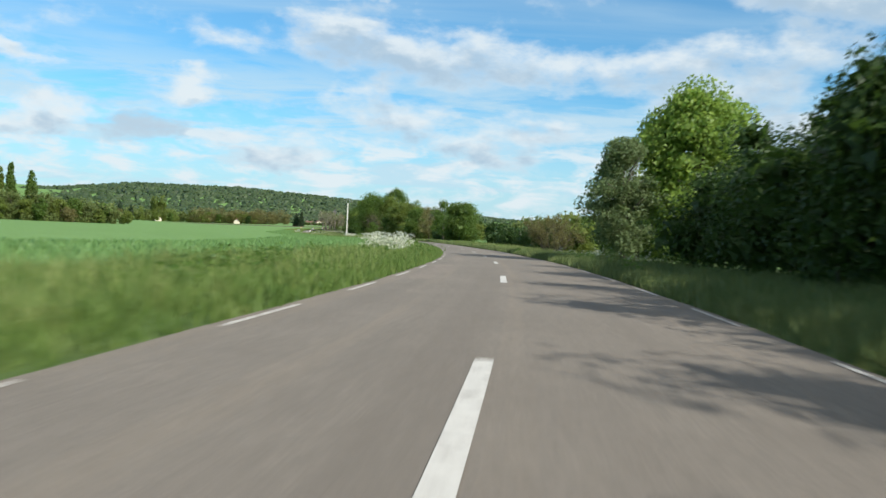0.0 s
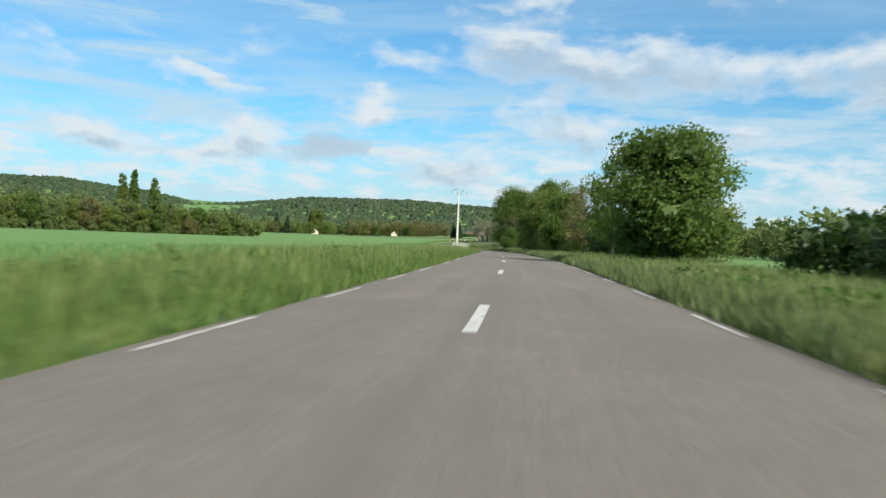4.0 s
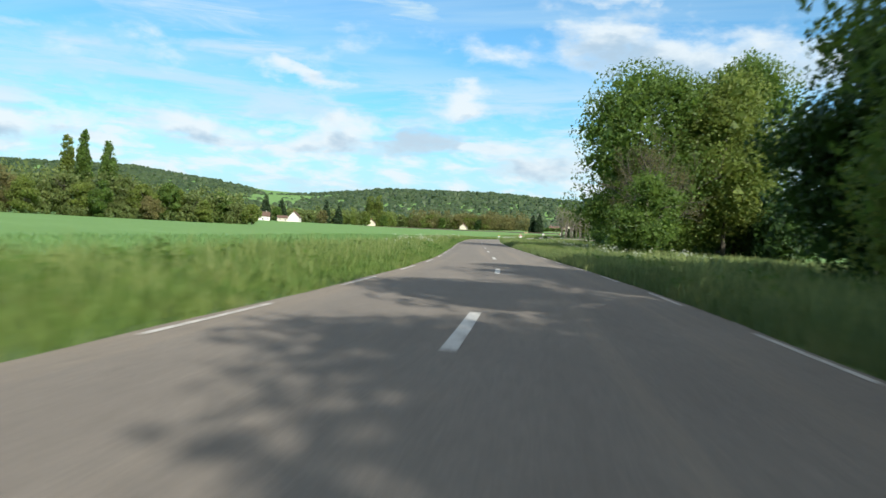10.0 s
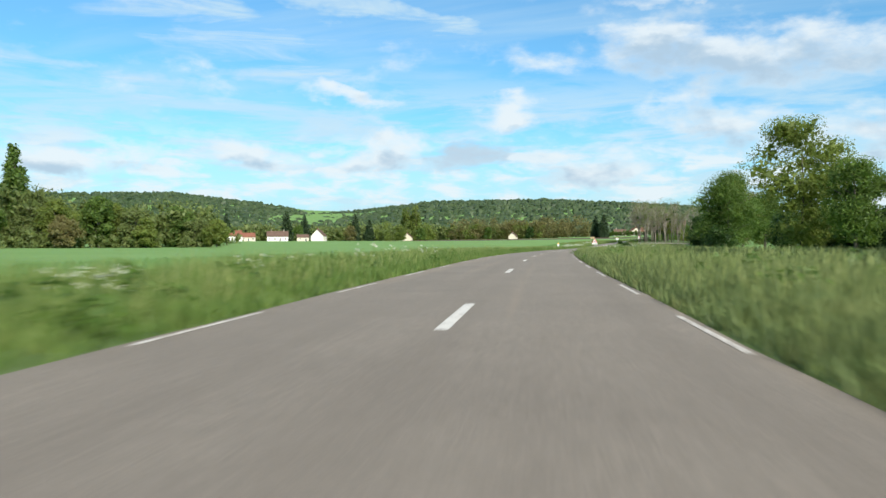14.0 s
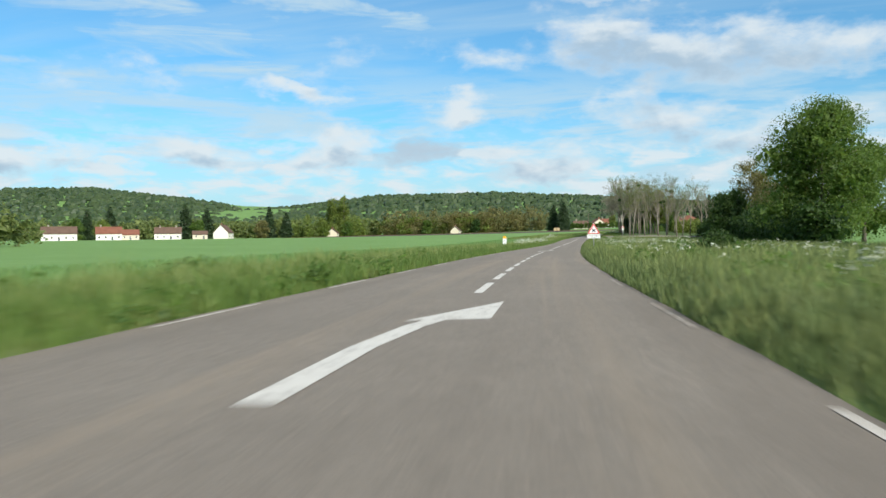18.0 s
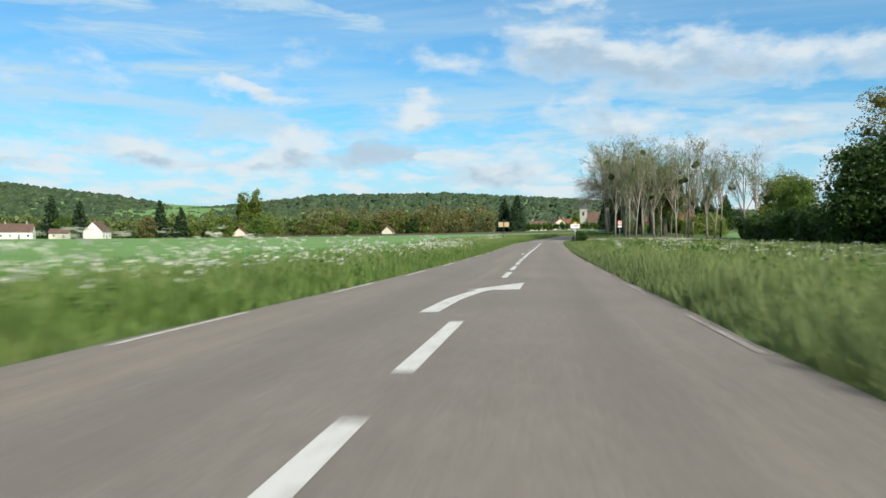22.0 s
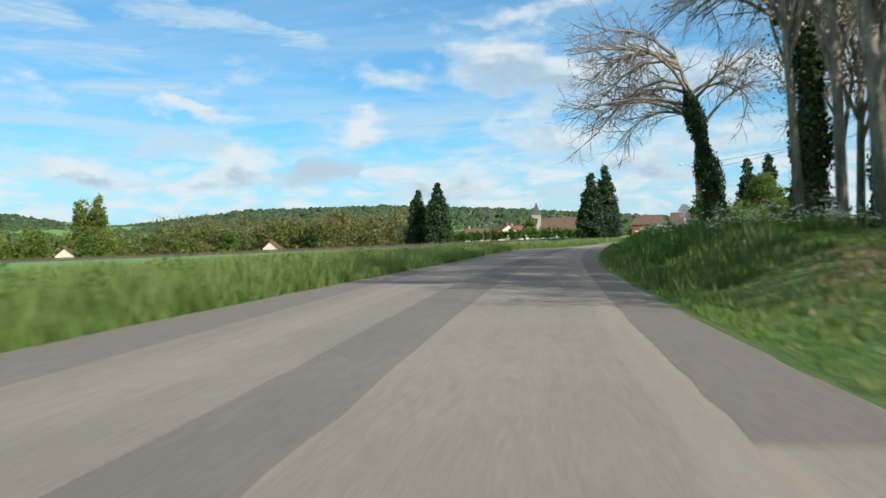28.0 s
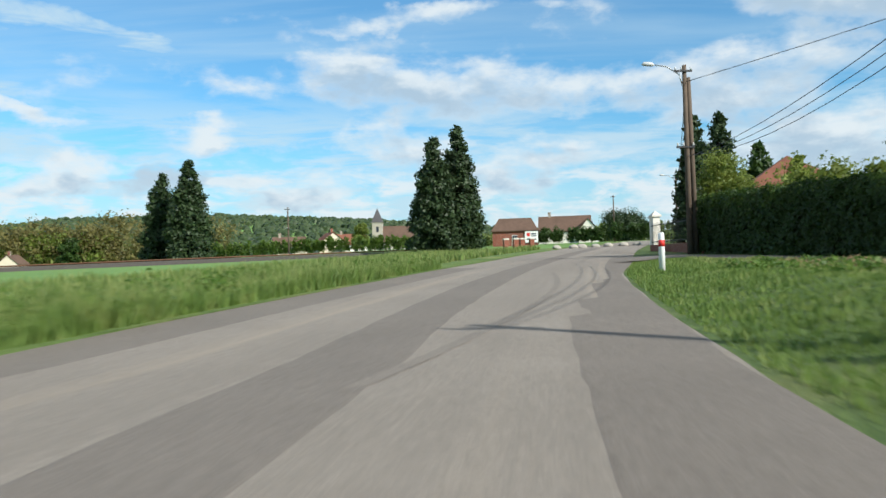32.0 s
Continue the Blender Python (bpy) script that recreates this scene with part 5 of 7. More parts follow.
belt("far_wood", [(-199, 499), (-236, 436), (-290, 346), (-356, 256)], 45, (12, 17, 18, 18), 0, 230, M["wood_far"], "mixed spring wood along the far edge of the field", 101, 0.95, 170)
belt("far_scrub", [(-192, 490), (-226, 424), (-278, 334)], 6, 3.5, 5, 90, M["wood_far"], "low olive scrub along the edge of the wood", 102, 0.6, 120)
belt("far_wood", [(-430, 800), (-350, 852), (-270, 888), (-230, 908), (-195, 925)], 60, 11, 13, 210, M["wood_far"], "row of mixed spring trees across the valley", 103, 1.3, 110)
belt("far_wood", [(-265, 868), (-215, 882), (-165, 900)], 16, 17, 16, 90, M["leaf_brown"], "brown row of poplars not yet in leaf", 104, 0.62, 230)
belt("far_wood", [(-330, 850), (-262, 866), (-200, 884)], 12, 13, 14, 40, M["leaf_olive"], "olive trees between the brown poplars", 109, 0.62, 230)
belt("far_wood", [(-460, 720), (-400, 800), (-340, 880), (-290, 920)], 90, 13, 14, 150, M["wood_far"], "green trees behind the village houses", 105, 1.5, 100)
belt("far_wood", [(-78, 1040), (0, 1000), (120, 960), (240, 900)], 80, 11, 12, 130, M["wood_far"], "trees behind the village", 106, 1.5, 90)
belt("far_wood", [(70, 470), (62, 540), (40, 600)], 40, 12, 12, 60, M["leaf_dark"], "dark wood beyond the meadow", 107, 1.1, 120)
belt("far_wood", [(60, -40), (62, 120), (60, 260), (52, 380)], 30, 9, 11, 120, M["wood_far"], "trees behind the roadside fields", 108, 1.1, 90)


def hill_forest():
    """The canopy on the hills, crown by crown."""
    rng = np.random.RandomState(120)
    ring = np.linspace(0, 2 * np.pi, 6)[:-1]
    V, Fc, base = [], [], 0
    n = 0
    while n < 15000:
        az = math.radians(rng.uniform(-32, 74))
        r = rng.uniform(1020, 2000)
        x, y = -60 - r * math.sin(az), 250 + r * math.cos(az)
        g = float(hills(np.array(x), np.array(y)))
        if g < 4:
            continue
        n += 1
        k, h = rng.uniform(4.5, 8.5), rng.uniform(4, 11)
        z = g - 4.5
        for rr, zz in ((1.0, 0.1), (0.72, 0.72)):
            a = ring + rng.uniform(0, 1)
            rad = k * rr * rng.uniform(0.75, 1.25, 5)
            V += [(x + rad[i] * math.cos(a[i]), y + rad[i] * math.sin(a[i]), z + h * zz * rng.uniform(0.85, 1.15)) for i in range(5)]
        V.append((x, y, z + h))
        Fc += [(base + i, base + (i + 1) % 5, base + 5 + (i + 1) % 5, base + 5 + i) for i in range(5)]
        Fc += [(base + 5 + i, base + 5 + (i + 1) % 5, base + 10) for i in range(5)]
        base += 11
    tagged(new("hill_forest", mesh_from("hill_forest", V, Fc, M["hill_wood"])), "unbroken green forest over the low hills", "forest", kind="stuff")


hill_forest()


def column_tree(x, y, h, w, mat, label, seed, name="poplar", cone=False, n=4000, size=0.7, z=None, group=""):
    """A narrow poplar, or with cone a conifer with drooping tiers."""
    rng = np.random.RandomState(seed)
    root = new(name)
    root.location = (x, y, ground_height(x, y) if z is None else z)
    tagged(root, label, name, group)
    bm = bmesh.new()
    tube(bm, ((0, 0, -0.2), (0.05, 0, h * 0.4), (0, 0.05, h * 0.97)), (h * 0.02, h * 0.013, 0.03), 7)
    part("trunk", bm, M["bark"], root)
    blobs = []
    tiers = 26
    for i in range(tiers):
        u = i / (tiers - 1)
        prof = (1 - u) ** 0.75 * (0.82 + 0.18 * min(1, u * 6)) + 0.06 if cone else math.sin(math.pi * min(1, (u * 0.80 + 0.12))) ** 0.5
        for k in range(8 if u < 0.8 else 3):
            a = rng.uniform(0, 6.28)
            r = w * 0.5 * prof * rng.uniform(0.35, 0.85)
            b = w * (0.16 if cone else 0.2) * (0.5 + 0.6 * prof)
            blobs.append((r * math.cos(a), r * math.sin(a), h * (0.05 + 0.93 * u), b, b, b * (0.8 if cone else 1.3)))
    lv = np.concatenate([blob_leaves(blobs, n, size, rng), core_leaves(blobs, n // 4, size * 2, rng)])
    part("crown", tri_mesh("crown", lv, 3, M[mat]), None, root)
    return root


column_tree(-246.9, 460.5, 33, 6.0, "leaf_mid", "tall slender poplar standing above the wood", 131, n=4600)
column_tree(-234, 459.5, 28.5, 6.5, "leaf_mid", "slender poplar standing above the wood", 132, n=4600)
column_tree(-251.6, 457, 31, 5.6, "leaf_olive", "thin half-leafed poplar standing above the wood", 133, n=3200)
tree(0, 0, 18, 12, 2, "leaf_mid", "broad oak rising above the far wood", 3000, 0.8, 134, 34, xy=(-300, 440, -4))
tree(0, 0, 14, 9, 2, "leaf_mid", "round tree above the far wood", 2400, 0.8, 135, 34, xy=(-214, 470, -4))
_rng = np.random.RandomState(171)
for i in range(34):
    u = (i + _rng.uniform(-0.3, 0.3)) / 33
    x, y = np.interp(u, (0, 0.34, 1), (-190, -226, -330)), np.interp(u, (0, 0.34, 1), (492, 424, 268))
    back = (i % 3) * 7.0
    x, y = float(x - 0.7 * back), float(y + back)
    h = float(np.interp(u, (0, 0.1, 0.35, 1), (7.5, 9.5, 13.0, 14.5)) * _rng.uniform(0.82, 1.12) + 1.6 * (i % 3))
    kind = ("leaf_olive", "wood_far", "leaf_mid", "leaf_olive", "wood_far", "leaf_olive", "leaf_brown")[i % 7]
    tree(0, 0, h, h * float(_rng.uniform(0.72, 0.95)), 0.4, kind, {"leaf_olive": "olive-green round tree at the edge of the far wood", "leaf_brown": "brownish half-bare tree at the edge of the far wood", "leaf_mid": "green round tree at the edge of the far wood", "wood_far": "pale green tree at the edge of the far wood"}[kind], 2300, 0.62, 180 + i, 26, xy=(x, y, ground_height(x, y)), group="trees along the far wood", thick=0.3)
for i, (dx, dy) in enumerate(((0, 0), (4.5, 3), (8, -1), (-4, 3))):
    column_tree(-312 + dx, 886 + dy, 27 + (i % 3), 8.0, "leaf_olive", "old poplar in a close group across the field", 136 + i, n=1700, group="poplars across the field")
for i, (x, y, h, w) in enumerate(((-372, 800, 22, 9), (-360, 806, 19, 9), (-420, 770, 18, 8), (-408, 776, 20, 9), (-330, 830, 20, 8), (-320, 834, 16, 8))):
    column_tree(x, y, h, w * 1.3, "needle", "dark spruce beside the village houses", 141 + i, "spruce", True, 2200, 0.8, group="spruces by the houses")
for i, (x, y, h, w, leafy, what) in enumerate(((-352, 786, 11, 10, "leaf_mid", "round green tree among the village houses"), (-322, 808, 11, 11, "leaf_brown", "round brown tree not yet in leaf"), (-296, 838, 12, 11, "leaf_olive", "round olive tree beside the spruces"),
                                            (-402, 742, 12, 12, "leaf_mid", "broad green tree behind the farmhouse"), (-392, 752, 11, 11, "leaf_olive", "yellow-green tree behind the farmhouse"), (-282, 846, 10, 9, "leaf_mid", "round green tree by the field's end"), (-238, 872, 10, 9, "leaf_mid", "round green tree beside the brown poplars"), (-206, 880, 9, 8, "leaf_dark", "dark round tree beside the white gable"))):
    tree(0, 0, h, w * 0.85, 0.6, leafy, what, 1500, 0.8, 160 + i, 26, xy=(x, y, ground_height(x, y)))
# the four great cypresses by the railway
column_tree(-92.8, 729.0, 12.0, 6.2, "needle", "tall dense cypress beside the railway crossing", 151, "cypress", True, 13000, 0.30, group="cypresses by the railway")
column_tree(-90.4, 731.5, 13.4, 6.4, "needle", "taller dense cypress beside the railway crossing", 152, "cypress", True, 14000, 0.30, group="cypresses by the railway")
column_tree(-131.6, 756.5, 12.2, 7.2, "needle", "dense cypress across the railway", 153, "cypress", True, 11000, 0.34, group="cypresses by the railway")
column_tree(-125.8, 750.5, 13.2, 7.2, "needle", "taller dense cypress across the railway", 154, "cypress", True, 11000, 0.34, group="cypresses by the railway")


# ---- the bare grove ----
def bare_mesh(h, seed, r0=0.17, lean=0.03, forks=3, spread=0.40):
    """Trunk and branches of a thin tall tree; also the tips of its twigs."""
    rng = np.random.RandomState(seed)
    bm, tips = bmesh.new(), []

    def grow(p, d, length, r, depth):
        bend = Vector(rng.normal(0, 0.10 + 0.05 * depth, 3))
        q = p + d * length * 0.5 + bend * length * 0.12
        e = q + (d + bend * 0.7 + Vector((0, 0, 0.10))).normalized() * length * 0.5
        tube(bm, (p, q, e), (r, r * 0.82, r * 0.58), 7 if depth == 0 else (5 if depth == 1 else 3), depth == 0)
        if depth >= 2:
            tips.extend((tuple(q), tuple(e)))
        if depth == 4:
            return
        count = (forks if depth == 0 else rng.randint(2, 5))
        for k in range(count):
            t = rng.uniform(0.30, 1.0) if depth else rng.uniform(0.34, 1.0)
            start = p.lerp(q, t * 2) if t < 0.5 else q.lerp(e, t * 2 - 1)
            a = rng.uniform(0, 6.28)
            out = Vector((math.cos(a), math.sin(a), 0)) * (spread + 0.14 * depth)
            grow(start, (d + out + Vector((0, 0, 0.15))).normalized(), length * rng.uniform(0.42, 0.66), r * 0.5, depth + 1)
        if depth < 2:
            grow(e, (d + bend).normalized(), length * 0.6, r * 0.56, depth + 1)

    grow(Vector((0, 0, -0.3)), Vector((lean, lean * 0.4, 1)).normalized(), h * 0.52, r0, 0)
    me = bpy.data.meshes.new("branches")
    bm.to_mesh(me)
    bm.free()
    me.materials.append(M["pale_bark"])
    return me, np.array(tips)


def mistletoe(parent, c, r, seed):
    rng = np.random.RandomState(seed)
    lv = blob_leaves([(0, 0, 0, r, r, r * 0.95)], 260, 0.16, rng)
    me = tri_mesh("mistletoe", np.concatenate([lv, core_leaves([(0, 0, 0, r, r, r)], 50, 0.3, rng)]), 3, M["leaf_dark"])
    ob = part("mistletoe", me, None, parent, "dark green mistletoe ball")
    ob.location = c


GROVE = []
for i in range(5):
    me, tips = bare_mesh(15.5 + i * 0.5, 200 + i, 0.135 + 0.012 * i, 0.02 + 0.02 * (i % 3), 6, 0.40)
    rng = np.random.RandomState(260 + i)
    pick = tips[rng.randint(0, len(tips), 2600)] + rng.normal(0, 0.25, (2600, 3))
    nrm = rng.normal(size=(2600, 3))
    nrm /= np.linalg.norm(nrm, axis=1)[:, None]
    lm = tri_mesh("young_leaves", quads(pick, nrm, 0.150, rng), 4, M["leaf_grey" if i in (1, 4) else "leaf_olive"])
    GROVE.append((me, lm, tips))
SPOTS = [(631.0, 15.5, 3), (628.5, 10.5, 2), (631.0, 12.6, 0), (625.2, 11.8, 3), (618.2, 8.1, 1), (616.0, 8.5, 3), (614.6, 8.9, 0), (612.7, 8.4, 4), (597.5, 12.4, 0), (600.2, 11.6, 1), (603.0, 9.6, 3), (604.5, 13.8, 2), (601.5, 15.2, 4), (606.0, 11.2, 1), (606.5, 16.5, 0), (602.5, 18.5, 2), (606.0, 20.5, 3), (603.5, 23.0, 4),
         (609.0, 14.0, 4), (610.5, 18.2, 1), (608.0, 24.5, 0), (612.5, 11.0, 2), (614.0, 15.6, 3), (617.5, 12.6, 0), (616.0, 20.8, 2), (619.5, 26.6, 1), (622.0, 16.5, 4), (626.5, 13.2, 3), (612.0, 29.5, 3), (606.0, 30.5, 1), (624.5, 22.5, 0)]
for i, (s, o, k) in enumerate(SPOTS):
    rng = np.random.RandomState(300 + i)
    root = new("bare_tree")
    root.location = spot(s, o)
    root.rotation_euler = (0, 0, float(rng.uniform(0, 6.28)))
    root.scale = (0.95, 0.95, float(rng.uniform(0.74, 0.90)))
    tagged(root, "tall thin tree with pale trunk and sparse young leaves", "tree", "grove of bare trees")
    part("trunk", GROVE[k][0], None, root)
    part("young_leaves", GROVE[k][1], None, root)
    tips = GROVE[k][2]
    for j in range(2 if i % 3 == 0 else (1 if i % 3 == 1 else 0)):
        mistletoe(root, tuple(tips[rng.randint(0, len(tips))] * 0.9), rng.uniform(0.35, 0.6), 400 + 3 * i + j)


def ivy_tree(s, o, h, lean, seed, r0=0.30, ivy_h=7.0, reach=5.5, limb_count=9):
    """An old tree wrapped in ivy, its bare limbs arching out over the bank."""
    rng = np.random.RandomState(seed)
    root = new("ivy_tree")
    root.matrix_world = Matrix.Translation(spot(s, o)) @ Matrix.Rotation(heading(s), 4, "Z")
    tagged(root, "old leaning bare tree with its trunk wrapped in dark ivy", "tree", "trees at the roadside bank")
    spine = [Vector((0, 0, -0.3)), Vector((lean * h * 0.25, 0.1, h * 0.25)), Vector((lean * h * 0.55, 0.0, h * 0.5)), Vector((lean * h * 0.9, 0.1, h * 0.75)), Vector((lean * h * 1.4, 0, h))]
    bm = bmesh.new()
    tube(bm, spine, (r0 * 1.3, r0, r0 * 0.8, r0 * 0.5, 0.02), 8)
    part("trunk", bm, M["pale_bark"], root)

    def along(u):
        u = u * 4
        i = min(3, int(u))
        return spine[i].lerp(spine[i + 1], u - i)

    bm = bmesh.new()

    def twig(p, d, length, r, depth):
        bend = Vector(rng.normal(0, 0.22, 3))
        q = p + (d + bend * 0.5).normalized() * length * 0.5
        e = q + (d + bend + Vector((0, 0, -0.10 * depth))).normalized() * length * 0.5
        tube(bm, (p, q, e), (r, r * 0.75, r * 0.45), 3, False)
        if depth < 3:
            for k in range(3 if depth < 2 else 4):
                t = rng.uniform(0.25, 1.0)
                st = p.lerp(q, t * 2) if t < 0.5 else q.lerp(e, t * 2 - 1)
                side = Vector(rng.normal(0, 0.75, 3))
                twig(st, (d + side).normalized(), length * rng.uniform(0.45, 0.7), r * 0.5, depth + 1)

    for k in range(limb_count):
        p = along(rng.uniform(0.5, 0.95))
        out = -1 if rng.uniform() < 0.78 else 0.7
        far = reach * rng.uniform(0.55, 1.0)
        ctrl = p + Vector((out * far * 0.45, rng.normal(0, 1.0), h * rng.uniform(0.10, 0.30)))
        end = p + Vector((out * far, rng.normal(0, 1.6), h * rng.uniform(-0.22, 0.34)))
        pts = [p * (1 - u) ** 2 + ctrl * 2 * u * (1 - u) + end * u * u for u in (0, 0.25, 0.5, 0.75, 1.0)]
        tube(bm, pts, (r0 * 0.36, r0 * 0.27, r0 * 0.19, r0 * 0.12, r0 * 0.05), 5, False)
        for j in range(19):
            u = rng.uniform(0.2, 1.0) * 4
            i = min(3, int(u))
            st = pts[i].lerp(pts[i + 1], u - i)
            d = (pts[i + 1] - pts[i]).normalized() + Vector(rng.normal(0, 0.6, 3)) + Vector((0, 0, 0.12))
            twig(st, d.normalized(), rng.uniform(1.0, 2.0), r0 * 0.10, 1)
    part("bare_crown", bm, M["pale_bark"], root)
    n = 7500
    t = rng.uniform(0, 1, n) ** 1.1 * ivy_h
    zs = [v.z for v in spine]
    c = np.stack([np.interp(t, zs, [v.x for v in spine]), np.interp(t, zs, [v.y for v in spine]), t - 0.2], 1)
    a = rng.uniform(0, 6.28, n)
    rad = (0.22 + 0.40 * (1 - t / ivy_h) ** 0.8 + 0.12 * np.sin(t * 2.1 + 1.0)) * rng.uniform(0.7, 1.3, n)
    out = np.stack([np.cos(a), np.sin(a), rng.normal(0, 0.3, n)], 1)
    part("ivy", tri_mesh("ivy", quads(c + out * rad[:, None], out + rng.normal(0, 0.4, (n, 3)), 0.16, rng), 4, M["ivy"]), None, root, "thick dark green ivy")
    return root

ivy_tree(636.5, 8.6, 9.6, -0.16, 501, 0.30, 7.8, 6.0, 15)
ivy_tree(623.0, 9.7, 11.5, 0.0, 511, 0.34, 8.0, 5.0, 8)
ivy_tree(635.0, 15.6, 11.0, 0.02, 541, 0.30, 8.5, 4.0, 8)
ivy_tree(620.5, 13.6, 11.0, 0.02, 521, 0.26, 7.0, 4.0, 7)
M["tyre_film"] = asphalt("tyre_film", (0.215, 0.190, 0.163), (0.240, 0.213, 0.182))
skid(662.5, -0.05, 683, 0.75, 0.75, "faint curved tyre mark on the pale asphalt")


# ---- things along the road ----
def rot_z(a):
    return Matrix.Rotation(a, 4, "Z")


def stand(name, xyz, turn, label, category, group=""):
    root = new(name)
    root.matrix_world = Matrix.Translation(xyz) @ rot_z(turn)
    return tagged(root, label, category, group)


def floor_at(x, y):
    s, off = locate(x, y)
    return float(floor_z(s, off)[0])


def slab(pts, y0, y1, bevel=0.0):
    """A flat plate from an outline in x and z, between two depths."""
    bm = bmesh.new()
    a = [bm.verts.new((x, y0, z)) for x, z in pts]
    b = [bm.verts.new((x, y1, z)) for x, z in pts]
    bm.faces.new(a)
    bm.faces.new(b[::-1])
    n = len(pts)
    for i in range(n):
        bm.faces.new((a[(i + 1) % n], a[i], b[i], b[(i + 1) % n]))
    bmesh.ops.recalc_face_normals(bm, faces=bm.faces)
    return bm


def disc_pts(cx, cz, r, n=28, rz=None):
    return [(cx + r * math.cos(2 * math.pi * i / n), cz + (rz or r) * math.sin(2 * math.pi * i / n)) for i in range(n)]


def rounded(x0, x1, z0, z1, r, n=5):
    out = []
    for cx, cz, a0 in ((x1 - r, z1 - r, 0), (x0 + r, z1 - r, 90), (x0 + r, z0 + r, 180), (x1 - r, z0 + r, 270)):
        out += [(cx + r * math.cos(radians(a0 + 90 * k / n)), cz + r * math.sin(radians(a0 + 90 * k / n))) for k in range(n + 1)]
    return out


def round_triangle(w, z0, r, n=5):
    """A triangle with rounded corners on the base line z0."""
    h = w * math.sqrt(3) / 2
    out = []
    for cx, cz, a0 in ((w / 2 - r * 1.73, z0 + r, -90), (0, z0 + h - 2 * r, 30), (-w / 2 + r * 1.73, z0 + r, 150)):
        out += [(cx + r * math.cos(radians(a0 + 120 * k / n)), cz + r * math.sin(radians(a0 + 120 * k / n))) for k in range(n + 1)]
    return out


def words(body, size, x, z, y, mat, parent, label="lettering"):
    """Raised lettering on a sign, facing -y."""
    cu = bpy.data.curves.new("lettering", "FONT")
    cu.body, cu.size, cu.align_x, cu.align_y, cu.extrude = body, size, "CENTER", "CENTER", 0.002
    tmp = bpy.data.objects.new("tmp", cu)
    me = bpy.data.meshes.new_from_object(tmp)
    bpy.data.objects.remove(tmp)
    me.transform(Matrix.Translation((x, y, z)) @ Matrix.Rotation(radians(90), 4, "X"))
    part("lettering", me, mat, parent, label)


def facing(s):
    """The turn of a sign that faces drivers coming along at s."""
    return heading(s)


# crossroads warning sign
x, y, z = spot(454.3, 3.35)
sign = stand("warning_sign", (x, y, z), facing(455), "red-edged triangular crossroads sign above a white text plate", "road sign")
sign.scale = (0.94, 0.94, 0.94)
bm = bmesh.new()
tube(bm, ((0, 0.05, -0.3), (0, 0.05, 2.05)), (0.045, 0.045), 4)
part("post", bm, M["steel"], sign)
plate = part("triangle", slab(round_triangle(1.0, 1.30, 0.05), -0.012, 0.012), M["sign_white"], sign)
part("red_border", slab(round_triangle(0.95, 1.325, 0.045), -0.016, -0.0122), M["sign_red"], plate)
part("white_field", slab(round_triangle(0.70, 1.385, 0.03), -0.020, -0.0162), M["sign_white"], plate)
for a in (38, -38):
    bar = slab([(-0.17, -0.035), (0.17, -0.035), (0.17, 0.035), (-0.17, 0.035)], -0.024, -0.0202)
    bmesh.ops.transform(bar, matrix=Matrix.Translation((0, 0.0005 * a / 38, 1.585)) @ Matrix.Rotation(radians(a), 4, "Y"), verts=bar.verts)
    part("cross_bar", bar, M["sign_black"], plate)
text = part("text_plate", slab(rounded(-0.5, 0.5, 0.97, 1.27, 0.05), -0.012, 0.012), M["sign_white"], sign)
words("2 INTERSECTIONS", 0.098, 0, 1.175, -0.014, M["sign_black"], text)
words("SUCCESSIVES", 0.098, 0, 1.06, -0.014, M["sign_black"], text)

# town sign
x, y, z = spot(571.8, 3.92)
z += 0.3
sign = stand("town_sign", (x, y, z), facing(572), "white town name sign with red border and yellow route plate", "road sign")
bm = bmesh.new()
tube(bm, ((0, 0.05, -0.6), (0, 0.05, 2.15)), (0.04, 0.04), 8)
part("post", bm, M["steel"], sign)
plate = part("name_plate", slab(rounded(-0.52, 0.52, 1.45, 1.98, 0.05), -0.015, 0.015), M["sign_red"], sign)
part("white_field", slab(rounded(-0.505, 0.505, 1.465, 1.965, 0.045), -0.020, -0.0155), M["sign_white"], plate)
words("ST GEORGES", 0.158, 0, 1.80, -0.022, M["sign_black"], plate)
words("MOTEL", 0.158, 0, 1.61, -0.022, M["sign_black"], plate)
route = part("route_plate", slab(rounded(-0.21, 0.21, 2.0, 2.14, 0.02), -0.012, 0.012), M["sign_yellow"], sign)
part("bar", slab([(-0.13, 2.04), (0.13, 2.04), (0.13, 2.10), (-0.13, 2.10)], -0.016, -0.0125), M["sign_white"], route)


